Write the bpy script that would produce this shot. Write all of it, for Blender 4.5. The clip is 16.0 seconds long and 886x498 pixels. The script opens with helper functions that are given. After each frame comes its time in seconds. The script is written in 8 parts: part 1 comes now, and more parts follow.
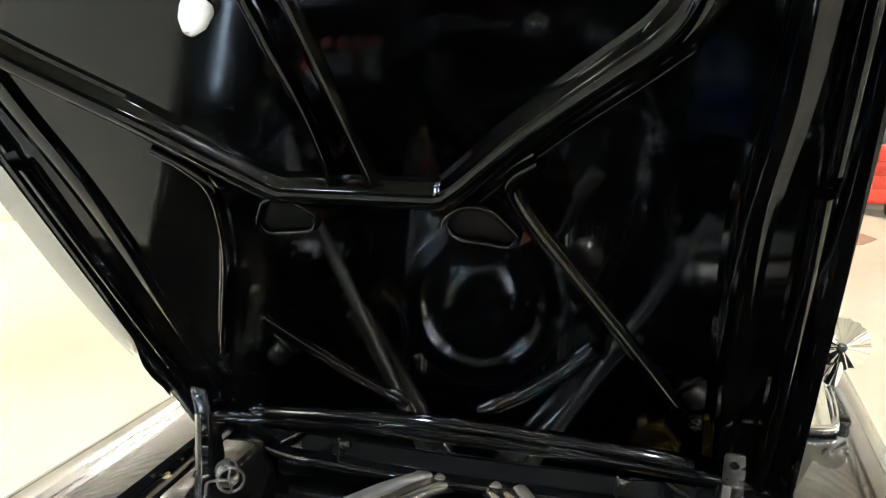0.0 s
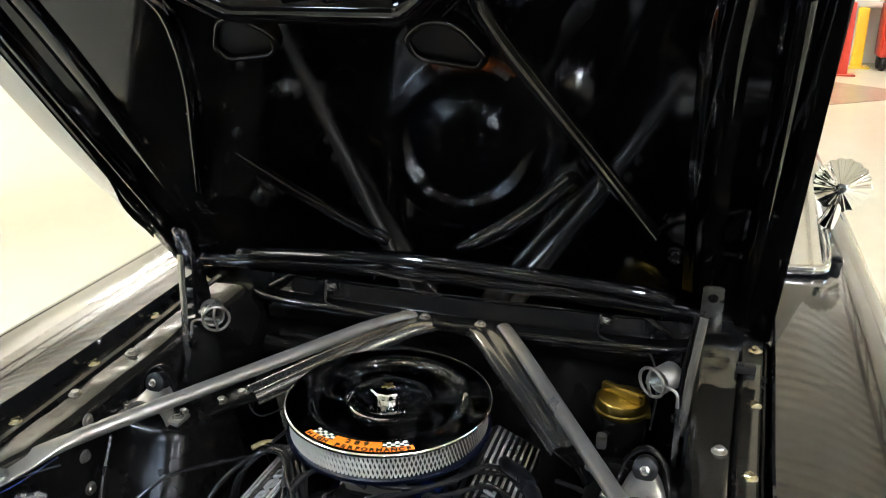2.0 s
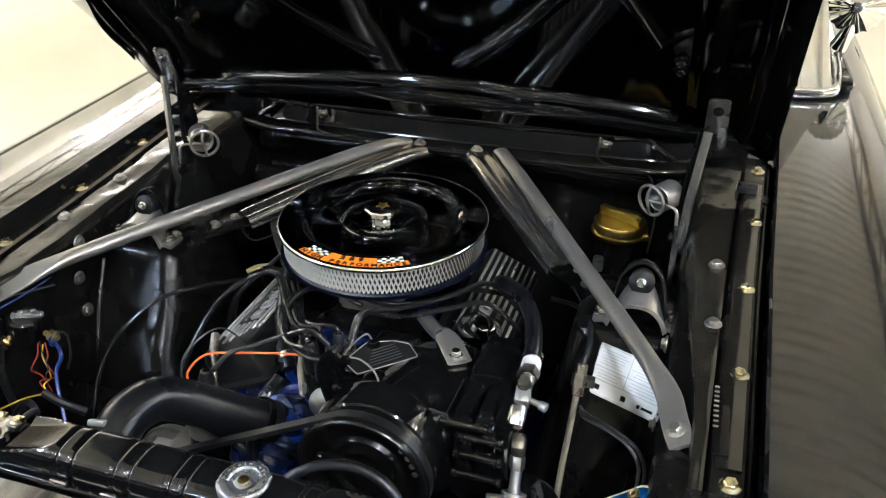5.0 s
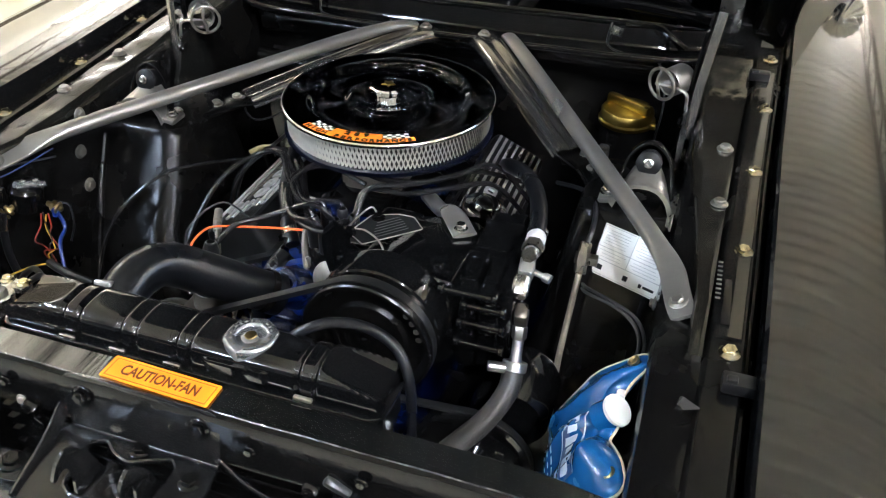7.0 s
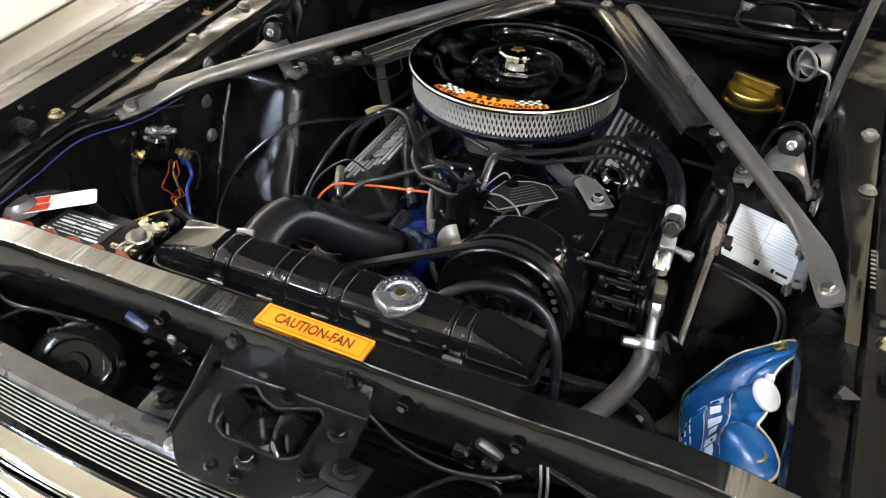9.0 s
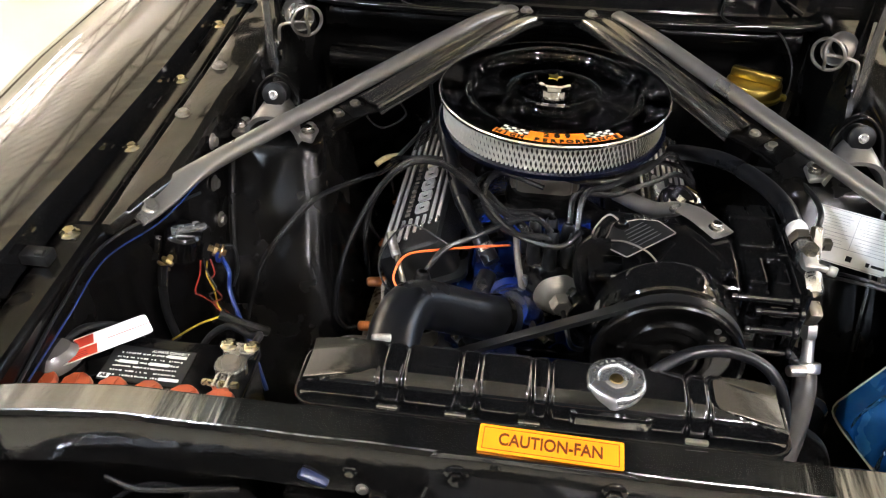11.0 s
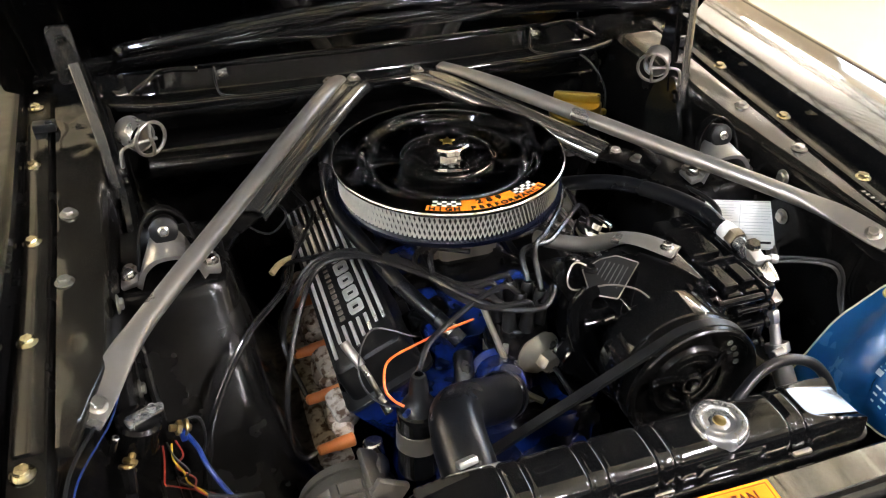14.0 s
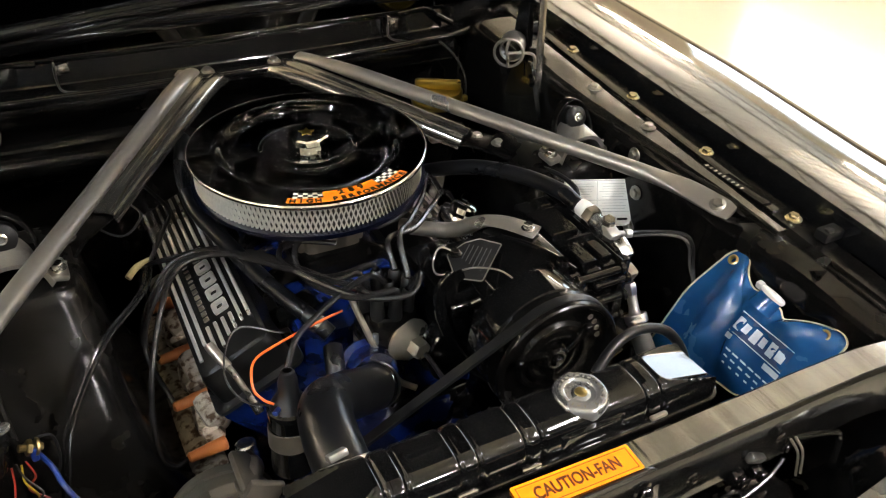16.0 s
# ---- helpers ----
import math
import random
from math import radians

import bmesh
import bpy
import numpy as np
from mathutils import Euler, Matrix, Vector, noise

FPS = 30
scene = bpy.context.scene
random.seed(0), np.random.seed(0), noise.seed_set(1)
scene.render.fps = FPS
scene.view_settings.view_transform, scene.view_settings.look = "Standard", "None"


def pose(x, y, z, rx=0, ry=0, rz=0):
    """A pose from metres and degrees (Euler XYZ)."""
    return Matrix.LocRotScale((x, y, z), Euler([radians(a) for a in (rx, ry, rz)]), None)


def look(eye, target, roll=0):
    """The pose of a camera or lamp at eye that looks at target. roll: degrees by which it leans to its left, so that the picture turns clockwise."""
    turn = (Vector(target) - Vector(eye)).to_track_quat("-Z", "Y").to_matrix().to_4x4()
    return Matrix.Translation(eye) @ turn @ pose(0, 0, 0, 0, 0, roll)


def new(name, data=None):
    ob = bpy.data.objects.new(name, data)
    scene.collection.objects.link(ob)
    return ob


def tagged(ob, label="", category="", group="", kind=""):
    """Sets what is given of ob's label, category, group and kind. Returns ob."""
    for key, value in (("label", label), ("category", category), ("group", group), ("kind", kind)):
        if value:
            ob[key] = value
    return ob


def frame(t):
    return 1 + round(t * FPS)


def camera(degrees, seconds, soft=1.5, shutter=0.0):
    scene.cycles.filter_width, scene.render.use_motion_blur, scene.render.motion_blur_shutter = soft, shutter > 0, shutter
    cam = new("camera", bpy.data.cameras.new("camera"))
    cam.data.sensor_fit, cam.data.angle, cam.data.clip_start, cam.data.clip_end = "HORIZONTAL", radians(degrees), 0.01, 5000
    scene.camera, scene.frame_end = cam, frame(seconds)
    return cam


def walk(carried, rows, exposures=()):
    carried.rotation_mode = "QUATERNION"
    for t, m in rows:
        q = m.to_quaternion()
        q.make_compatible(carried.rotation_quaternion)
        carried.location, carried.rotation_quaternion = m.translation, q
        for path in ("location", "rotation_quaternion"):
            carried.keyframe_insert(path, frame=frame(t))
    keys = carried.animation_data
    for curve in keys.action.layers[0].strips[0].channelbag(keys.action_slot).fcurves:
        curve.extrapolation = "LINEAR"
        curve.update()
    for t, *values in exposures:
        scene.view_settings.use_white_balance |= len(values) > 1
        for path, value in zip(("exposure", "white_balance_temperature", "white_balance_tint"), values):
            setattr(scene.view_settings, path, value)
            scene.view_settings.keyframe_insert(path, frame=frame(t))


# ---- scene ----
cam = camera(57.3, 16.0, soft=1.15)
PATH = [
    (0, (0.4316, -1.1916, 1.6631), (0.1392, -0.2524, 1.4830), 0.27),
    (0.5, (0.4797, -1.1791, 1.6494), (0.1646, -0.2544, 1.4356), 0.30),
    (1, (0.4851, -1.1544, 1.6292), (0.1759, -0.2424, 1.3596), 0.07),
    (1.5, (0.4909, -1.1471, 1.6142), (0.1825, -0.2476, 1.3047), -0.45),
    (2, (0.4901, -1.1449, 1.6001), (0.1917, -0.2530, 1.2601), -0.43),
    (2.5, (0.4917, -1.1413, 1.5836), (0.1966, -0.2612, 1.2115), -0.51),
    (3, (0.4930, -1.1371, 1.5759), (0.2022, -0.2678, 1.1760), -0.71),
    (3.5, (0.4915, -1.1333, 1.5620), (0.2024, -0.2746, 1.1389), -0.73),
    (4, (0.4884, -1.1308, 1.5484), (0.2054, -0.2848, 1.0966), -0.76),
    (6.5, (0.4914, -1.1566, 1.4825), (0.2327, -0.3707, 0.9207), 0.26),
    (7, (0.4869, -1.1654, 1.4699), (0.2345, -0.3954, 0.8839), 0.72),
    (7.5, (0.4821, -1.1746, 1.4649), (0.2293, -0.4180, 0.8619), 0.84),
    (8, (0.4643, -1.1858, 1.4585), (0.1982, -0.4377, 0.8506), 0.88),
    (8.5, (0.4302, -1.1945, 1.4550), (0.1322, -0.4618, 0.8432), 0.84),
    (9, (0.3782, -1.2044, 1.4534), (0.0777, -0.4736, 0.8405), 1.91),
    (9.5, (0.2812, -1.2192, 1.4502), (0.0021, -0.4742, 0.8444), 1.95),
    (12, (-0.2049, -1.1281, 1.4506), (-0.1440, -0.3384, 0.8402), 1.64),
    (12.5, (-0.2831, -1.1137, 1.4593), (-0.1484, -0.3268, 0.8570), 2.25),
    (13, (-0.3048, -1.0774, 1.4625), (-0.1306, -0.2904, 0.8706), 0.68),
    (13.5, (-0.3490, -1.0550, 1.4717), (-0.1256, -0.2775, 0.8837), 0.23),
    (14, (-0.3627, -1.0480, 1.4784), (-0.1016, -0.2730, 0.9029), 0.02),
    (14.5, (-0.3667, -1.0420, 1.4744), (-0.0966, -0.2666, 0.9036), 0.80),
    (15, (-0.3521, -1.0449, 1.4752), (-0.0464, -0.2832, 0.9039), 0.95),
    (15.5, (-0.3416, -1.0456, 1.4769), (0.0162, -0.3091, 0.9029), 1.91),
    (16, (-0.3400, -1.0543, 1.4723), (0.0527, -0.3415, 0.8912), 2.71),
]
EXPOSURES = [(0.0, 0.10, 5950, 10), (3.0, 0.04, 5900, 11), (6.5, 0.10, 5900, 13), (8.5, 0.13, 6000, 15), (9.5, 0.03, 6250, 16), (12.0, 0.34, 6550, 18), (15.0, 0.36, 6800, 16), (16.0, -0.08, 7100, 15)]
walk(cam, [(t, look(eye, target, roll)) for t, eye, target, roll in PATH], EXPOSURES)

# ---- world ----
world = bpy.data.worlds.new("showroom_world")
scene.world = world
world.use_nodes = True
world.node_tree.nodes["Background"].inputs[0].default_value = (0.9, 0.95, 1.0, 1)
world.node_tree.nodes["Background"].inputs[1].default_value = 0.3
LAMP_WARM, LAMP_UP, LAMP_COOL, LAMP_FRONT, WINDOW_LIGHT = 60.0, 240.0, 390.0, 400.0, 10.0


# ---- materials ----
def material(name, base, rough=0.5, metal=0.0, vary=0.15, scale=40.0, bump=0.0, bump_scale=200.0, coat=0.0, second=None, second_scale=6.0,
             second_at=(0.55, 0.7), rough_vary=0.1, tint=0.0, spec=0.5, stretch=(1, 1, 1)):
    """A surface with fine grain, a second colour in patches, and uneven gloss."""
    m = bpy.data.materials.new(name)
    m.use_nodes = True
    nt = m.node_tree
    bs = nt.nodes["Principled BSDF"]
    co = nt.nodes.new("ShaderNodeTexCoord")
    mp = nt.nodes.new("ShaderNodeMapping")
    mp.inputs["Scale"].default_value = stretch
    nt.links.new(co.outputs["Object"], mp.inputs[0])
    n1 = nt.nodes.new("ShaderNodeTexNoise")
    n1.inputs["Scale"].default_value, n1.inputs["Detail"].default_value = scale, 5
    nt.links.new(mp.outputs[0], n1.inputs["Vector"])
    n2 = nt.nodes.new("ShaderNodeTexNoise")
    n2.inputs["Scale"].default_value, n2.inputs["Detail"].default_value = second_scale, 6
    nt.links.new(mp.outputs[0], n2.inputs["Vector"])
    mix = nt.nodes.new("ShaderNodeMix")
    mix.data_type = "RGBA"
    mix.inputs[6].default_value = (*[c * (1 - vary) for c in base], 1)
    mix.inputs[7].default_value = (*[min(1, c * (1 + vary)) for c in base], 1)
    nt.links.new(n1.outputs["Fac"], mix.inputs[0])
    out = mix.outputs[2]
    if second:
        ramp = nt.nodes.new("ShaderNodeMapRange")
        ramp.inputs[1].default_value, ramp.inputs[2].default_value = second_at
        nt.links.new(n2.outputs["Fac"], ramp.inputs[0])
        mix2 = nt.nodes.new("ShaderNodeMix")
        mix2.data_type = "RGBA"
        mix2.inputs[7].default_value = (*second, 1)
        nt.links.new(ramp.outputs[0], mix2.inputs[0])
        nt.links.new(out, mix2.inputs[6])
        out = mix2.outputs[2]
    if tint:
        info = nt.nodes.new("ShaderNodeObjectInfo")
        hsv = nt.nodes.new("ShaderNodeHueSaturation")
        mr = nt.nodes.new("ShaderNodeMapRange")
        mr.inputs[3].default_value, mr.inputs[4].default_value = 1 - tint, 1 + tint
        nt.links.new(info.outputs["Random"], mr.inputs[0])
        nt.links.new(mr.outputs[0], hsv.inputs["Value"])
        nt.links.new(out, hsv.inputs["Color"])
        out = hsv.outputs[0]
    nt.links.new(out, bs.inputs["Base Color"])
    rr = nt.nodes.new("ShaderNodeMapRange")
    rr.inputs[1].default_value, rr.inputs[2].default_value = 0.3, 0.7
    rr.inputs[3].default_value, rr.inputs[4].default_value = max(0.02, rough - rough_vary * rough), rough + rough_vary * rough
    nt.links.new(n2.outputs["Fac"], rr.inputs[0])
    nt.links.new(rr.outputs[0], bs.inputs["Roughness"])
    bs.inputs["Metallic"].default_value = metal
    bs.inputs["Specular IOR Level"].default_value = spec
    if coat:
        bs.inputs["Coat Weight"].default_value = coat
        bs.inputs["Coat Roughness"].default_value = 0.04
    if bump:
        n3 = nt.nodes.new("ShaderNodeTexNoise")
        n3.inputs["Scale"].default_value, n3.inputs["Detail"].default_value = bump_scale, 3
        nt.links.new(mp.outputs[0], n3.inputs["Vector"])
        b = nt.nodes.new("ShaderNodeBump")
        b.inputs["Strength"].default_value, b.inputs["Distance"].default_value = bump, 0.002
        nt.links.new(n3.outputs["Fac"], b.inputs["Height"])
        nt.links.new(b.outputs[0], bs.inputs["Normal"])
    return m


def glow(name, colour, strength):
    m = bpy.data.materials.new(name)
    m.use_nodes = True
    bs = m.node_tree.nodes["Principled BSDF"]
    bs.inputs["Base Color"].default_value = (0.8, 0.8, 0.8, 1)
    bs.inputs["Emission Color"].default_value = (*colour, 1)
    bs.inputs["Emission Strength"].default_value = strength
    return m


PAINT = material("gloss_black_paint", (0.006, 0.006, 0.006), 0.05, vary=0.3, coat=0.6, bump=0.015, bump_scale=90, rough_vary=0.5)
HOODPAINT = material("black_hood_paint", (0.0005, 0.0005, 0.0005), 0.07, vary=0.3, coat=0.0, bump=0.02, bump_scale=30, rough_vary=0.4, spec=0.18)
HEMPAINT = material("gloss_hem_paint", (0.012, 0.011, 0.009), 0.12, vary=0.3, coat=1.0, bump=0.015, bump_scale=60, rough_vary=0.3, spec=1.0)
LATCHBLACK = material("latch_satin_black", (0.008, 0.0078, 0.0075), 0.20, vary=0.3, bump=0.08, bump_scale=200, second=(0.014, 0.0137, 0.013), second_scale=18, rough_vary=0.4, spec=0.5)
SATIN = material("satin_black_paint", (0.0034, 0.0032, 0.003), 0.12, vary=0.35, bump=0.14, bump_scale=90, second=(0.006, 0.0057, 0.005), second_scale=14, rough_vary=0.5, spec=0.26)
BAYBLACK = material("engine_bay_black", (0.0032, 0.003, 0.0027), 0.21, vary=0.3, bump=0.25, bump_scale=28, second=(0.0055, 0.005, 0.0042), second_scale=9, rough_vary=0.6, spec=0.21)
GLOSSBLACK = material("black_enamel", (0.004, 0.004, 0.004), 0.085, vary=0.3, bump=0.03, bump_scale=120, coat=0.15, rough_vary=0.4, spec=0.45)
CASTBLACK = material("black_cast_iron", (0.0028, 0.0028, 0.0028), 0.08, vary=0.4, bump=0.16, bump_scale=110, rough_vary=0.5, spec=0.4)
RUBBER = material("black_rubber", (0.007, 0.007, 0.007), 0.36, vary=0.3, bump=0.1, bump_scale=400, second=(0.012, 0.012, 0.0115), second_scale=20, spec=0.35)
HOSE = material("ribbed_hose_rubber", (0.005, 0.0053, 0.006), 0.28, vary=0.25, bump=0.08, bump_scale=300, spec=0.32)
DUSTYHOSE = material("dusty_hose_rubber", (0.034, 0.031, 0.027), 0.5, vary=0.25, bump=0.1, bump_scale=300, second=(0.022, 0.021, 0.019), second_scale=16)
LINECAD = material("dull_cad_line", (0.34, 0.30, 0.22), 0.42, metal=0.45, vary=0.2, scale=120)
WIRE = material("dark_ignition_cable", (0.0085, 0.0082, 0.008), 0.24, vary=0.25, bump=0.05, bump_scale=300, spec=0.45)
GREYPAINT = material("grey_metal_paint", (0.30, 0.282, 0.25), 0.33, metal=0.76, vary=0.08, scale=120, bump=0.02, bump_scale=300, second=(0.255, 0.238, 0.21), second_scale=7, second_at=(0.4, 0.7), rough_vary=0.25)
HINGESTEEL = material("dark_hinge_steel", (0.12, 0.115, 0.105), 0.28, metal=0.9, vary=0.2, scale=60, second=(0.05, 0.047, 0.042), second_scale=14, rough_vary=0.4)
BRACE = material("dark_grey_brace_metal", (0.31, 0.295, 0.265), 0.2, metal=0.95, vary=0.15, scale=80, bump=0.04, bump_scale=300, rough_vary=0.3)
CASTALU = material("cast_aluminium", (0.44, 0.42, 0.38), 0.34, metal=0.9, vary=0.2, bump=0.25, bump_scale=260, second=(0.26, 0.24, 0.21), second_scale=22)
DULLALU = material("dull_grey_aluminium", (0.150, 0.130, 0.102), 0.5, metal=0.5, vary=0.15, bump=0.2, bump_scale=300, second=(0.12, 0.107, 0.087), second_scale=18)
PLATEBLACK = material("dark_engraved_plate", (0.006, 0.006, 0.006), 0.6, spec=0.12)
DARKCAD = material("dark_olive_cad_metal", (0.20, 0.18, 0.145), 0.3, metal=0.9, vary=0.2, scale=120, second=(0.12, 0.105, 0.08), second_scale=30, rough_vary=0.4)
BAGPRINT = material("dark_blue_print", (0.005, 0.028, 0.105), 0.3, vary=0.1)
CHROME = material("chrome", (0.88, 0.88, 0.87), 0.05, metal=1.0, vary=0.02, rough_vary=0.6)
STEEL = material("bright_steel", (0.68, 0.66, 0.62), 0.24, metal=1.0, vary=0.1, bump=0.05, rough_vary=0.4)
ZINC = material("yellow_zinc", (0.72, 0.64, 0.40), 0.27, metal=1.0, vary=0.15, scale=160, second=(0.62, 0.60, 0.54), second_scale=50, rough_vary=0.4, tint=0.15)
VACGOLD = material("pale_gold_cad_metal", (0.44, 0.40, 0.32), 0.36, metal=0.85, vary=0.15, scale=90, second=(0.33, 0.29, 0.22), second_scale=25, rough_vary=0.3)
BOLTGREY = material("weathered_bolt_steel", (0.33, 0.31, 0.27), 0.36, metal=0.9, vary=0.2, scale=200, second=(0.17, 0.145, 0.10), second_scale=60, tint=0.25)
GOLD = material("gold_cad_metal", (0.42, 0.30, 0.07), 0.3, metal=1.0, vary=0.12, second=(0.38, 0.27, 0.07), second_scale=25)
BRASS = material("brass", (0.40, 0.30, 0.13), 0.32, metal=1.0, vary=0.2, second=(0.22, 0.16, 0.07), second_scale=60)
BLUE = material("engine_blue_enamel", (0.003, 0.013, 0.082), 0.18, vary=0.5, bump=0.6, bump_scale=100, coat=0.2, second=(0.003, 0.0045, 0.014), second_scale=24, second_at=(0.48, 0.6))
BAG = material("blue_vinyl", (0.005, 0.055, 0.165), 0.22, vary=0.12, bump=0.10, bump_scale=50, second=(0.008, 0.068, 0.19), second_scale=12, rough_vary=0.3)
BAGWHITE = material("faded_white_print", (0.50, 0.55, 0.60), 0.4, vary=0.2, scale=200)
PIPING = material("cream_piping", (0.50, 0.44, 0.28), 0.5)
TAPE = material("frayed_cream_tape", (0.30, 0.23, 0.10), 0.7, vary=0.4, scale=300, bump=0.6, bump_scale=500)
PLATED = material("grey_zinc_plate", (0.46, 0.455, 0.43), 0.30, metal=0.85, vary=0.15, scale=150, bump=0.1, rough_vary=0.4)
CAPSTEEL = material("bright_pressed_cap_metal", (0.36, 0.365, 0.37), 0.22, metal=0.9, vary=0.1, scale=90, bump=0.1, bump_scale=140, rough_vary=0.5)
PANELGREY = material("worn_grey_panel", (0.12, 0.118, 0.114), 0.3, metal=0.75, vary=0.15, scale=60, second=(0.05, 0.049, 0.047), second_scale=9, rough_vary=0.4)
WAINSCOT = material("dark_brown_wall_paint", (0.09, 0.07, 0.045), 0.5, vary=0.1, scale=3)
DARKWALL = material("dimming_wall_charcoal", (0.05, 0.048, 0.045), 0.6, vary=0.1, scale=3)
WORN = material("worn_bare_bar_steel", (0.52, 0.54, 0.58), 0.15, metal=1.0, vary=0.6, scale=42, bump=0.7, bump_scale=34, second=(0.06, 0.06, 0.064), second_scale=11, second_at=(0.50, 0.72), rough_vary=0.5, stretch=(1.0, 0.12, 1))
TRIM = material("satin_bright_trim", (0.88, 0.88, 0.88), 0.14, metal=1.0, vary=0.04, rough_vary=0.3)
SHEET = material("worn_apron_sheet", (0.009, 0.008, 0.006), 0.15, vary=0.3, bump=0.25, bump_scale=24, second=(0.018, 0.0155, 0.011), second_scale=10, rough_vary=0.6, spec=0.9)
WHITE = material("white_print", (0.78, 0.77, 0.72), 0.4, vary=0.05)
WHITEPLASTIC = material("white_plastic", (0.60, 0.59, 0.56), 0.35, vary=0.04)
ORANGE = material("orange_decal", (0.95, 0.22, 0.012), 0.33, vary=0.05)
ORANGESIGN = material("orange_yellow_sticker", (1.0, 0.265, 0.008), 0.33, vary=0.05)
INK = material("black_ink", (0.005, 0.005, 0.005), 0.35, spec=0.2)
GREYINK = material("grey_ink", (0.42, 0.42, 0.40), 0.5)
PLATEINK = material("faint_engraving", (0.05, 0.05, 0.048), 0.4)
SIGNINK = material("dark_sign_ink", (0.11, 0.013, 0.005), 0.4)
REDINK = material("red_print", (0.55, 0.05, 0.02), 0.45)
BOOT = material("orange_silicone", (0.50, 0.15, 0.035), 0.45, vary=0.2, second=(0.32, 0.1, 0.03), second_scale=30)
BATCAP = material("red_brown_plastic", (0.34, 0.062, 0.02), 0.35, vary=0.15)
HEADER = material("scaled_white_manifold", (0.40, 0.335, 0.265), 0.85, vary=0.4, scale=90, bump=0.8, bump_scale=120, second=(0.09, 0.05, 0.026), second_scale=75, second_at=(0.48, 0.62))
SILVERFIN = material("bare_aluminium_fin", (0.74, 0.73, 0.70), 0.28, metal=0.75, vary=0.12, bump=0.05)
CLEAR = material("clouded_clear_plastic", (0.10, 0.094, 0.085), 0.12, vary=0.2, coat=0.5)
WIRERED, WIREYEL, WIREBLUE, WIREORG = (material(n, c, 0.35) for n, c in (("red_wire", (0.22, 0.018, 0.01)), ("yellow_wire", (0.55, 0.36, 0.03)),
                                       ("blue_wire", (0.005, 0.020, 0.11)), ("orange_wire", (0.9, 0.14, 0.03))))
FILTER = material("filter_mesh_metal", (0.78, 0.75, 0.66), 0.36, metal=0.7, vary=0.15, scale=90)
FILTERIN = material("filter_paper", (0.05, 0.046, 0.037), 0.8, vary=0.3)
GLASS = material("dark_glass", (0.02, 0.022, 0.02), 0.03, vary=0.1)
FLOOR = material("cream_epoxy_floor", (0.82, 0.76, 0.58), 0.16, vary=0.04, scale=3, bump=0.02, bump_scale=25, second=(0.76, 0.68, 0.48), second_scale=0.6, second_at=(0.5, 0.75), rough_vary=0.3)
FLOORPATCH = material("brown_floor_patch", (0.40, 0.33, 0.24), 0.2, vary=0.1, scale=3)
WALL = material("cream_wall_paint", (0.82, 0.79, 0.68), 0.6, vary=0.04, scale=4, second=(0.78, 0.73, 0.6), second_scale=0.5)
DIMWALL = material("dimming_wall_tan", (0.44, 0.385, 0.29), 0.6, vary=0.05, scale=4, second=(0.38, 0.33, 0.25), second_scale=0.5)
DECK = material("pale_steel_deck", (0.70, 0.67, 0.60), 0.5, vary=0.08, scale=3, second=(0.62, 0.58, 0.50), second_scale=0.4)
BEAM = material("brown_steel_truss", (0.18, 0.15, 0.12), 0.5, vary=0.15)
LIFTRED = material("red_lift_paint", (0.5, 0.04, 0.02), 0.3, vary=0.1, scale=8)
LIFTYEL = material("yellow_lift_paint", (0.85, 0.55, 0.03), 0.3, vary=0.1, scale=8)
BENCH = material("pale_blue_bench", (0.62, 0.68, 0.75), 0.35, vary=0.08, scale=8)
LIT = glow("lit_diffuser", (1.0, 0.93, 0.80), LAMP_WARM)
# fill glow added on top of the lights to brighten the ceiling
CEILINGFILL = glow("ceiling_fill_glow", (1.0, 0.95, 0.86), LAMP_UP)
DAYLIGHT = glow("bright_daylight_pane", (0.55, 0.76, 1.0), WINDOW_LIGHT)
LITFRONT = glow("lit_front_diffuser", (0.95, 0.97, 1.0), LAMP_FRONT)
LITCOOL = glow("lit_cool_diffuser", (0.72, 0.86, 1.0), LAMP_COOL)


# ---- building blocks ----
def thing(name, base, label, category, group="", kind=""):
    ob = new(name)
    ob.location = base
    ob.empty_display_size = 0.05
    return tagged(ob, label, category, group, kind)


def to_mesh(name, bm, mat, smooth=True, angle=38):
    bmesh.ops.recalc_face_normals(bm, faces=bm.faces)
    me = bpy.data.meshes.new(name)
    bm.to_mesh(me)
    bm.free()
    me.materials.append(mat)
    if smooth:
        me.shade_smooth()
        me.set_sharp_from_angle(angle=radians(angle))
    return me


def hang(ob, parent):
    ob.parent = parent
    if parent.data is None:
        ob.matrix_parent_inverse = Matrix.Translation(-Vector(parent.location))
    return ob


def part(name, bm, mat, parent, label="", smooth=True, angle=38):
    ob = hang(new(name, to_mesh(name, bm, mat, smooth, angle)), parent)
    return tagged(ob, label)


def put(name, me, parent, m, label=""):
    """A part that shares a mesh, at the pose m."""
    ob = hang(new(name, me), parent)
    ob.matrix_basis = m
    return tagged(ob, label)


def single(name, bm, mat, label, category, kind="", smooth=True, group=""):
    return tagged(new(name, to_mesh(name, bm, mat, smooth)), label, category, group, kind)


def add(bm, verts, faces):
    vs = [bm.verts.new(v) for v in verts]
    for f in faces:
        bm.faces.new([vs[i] for i in f])
    return vs


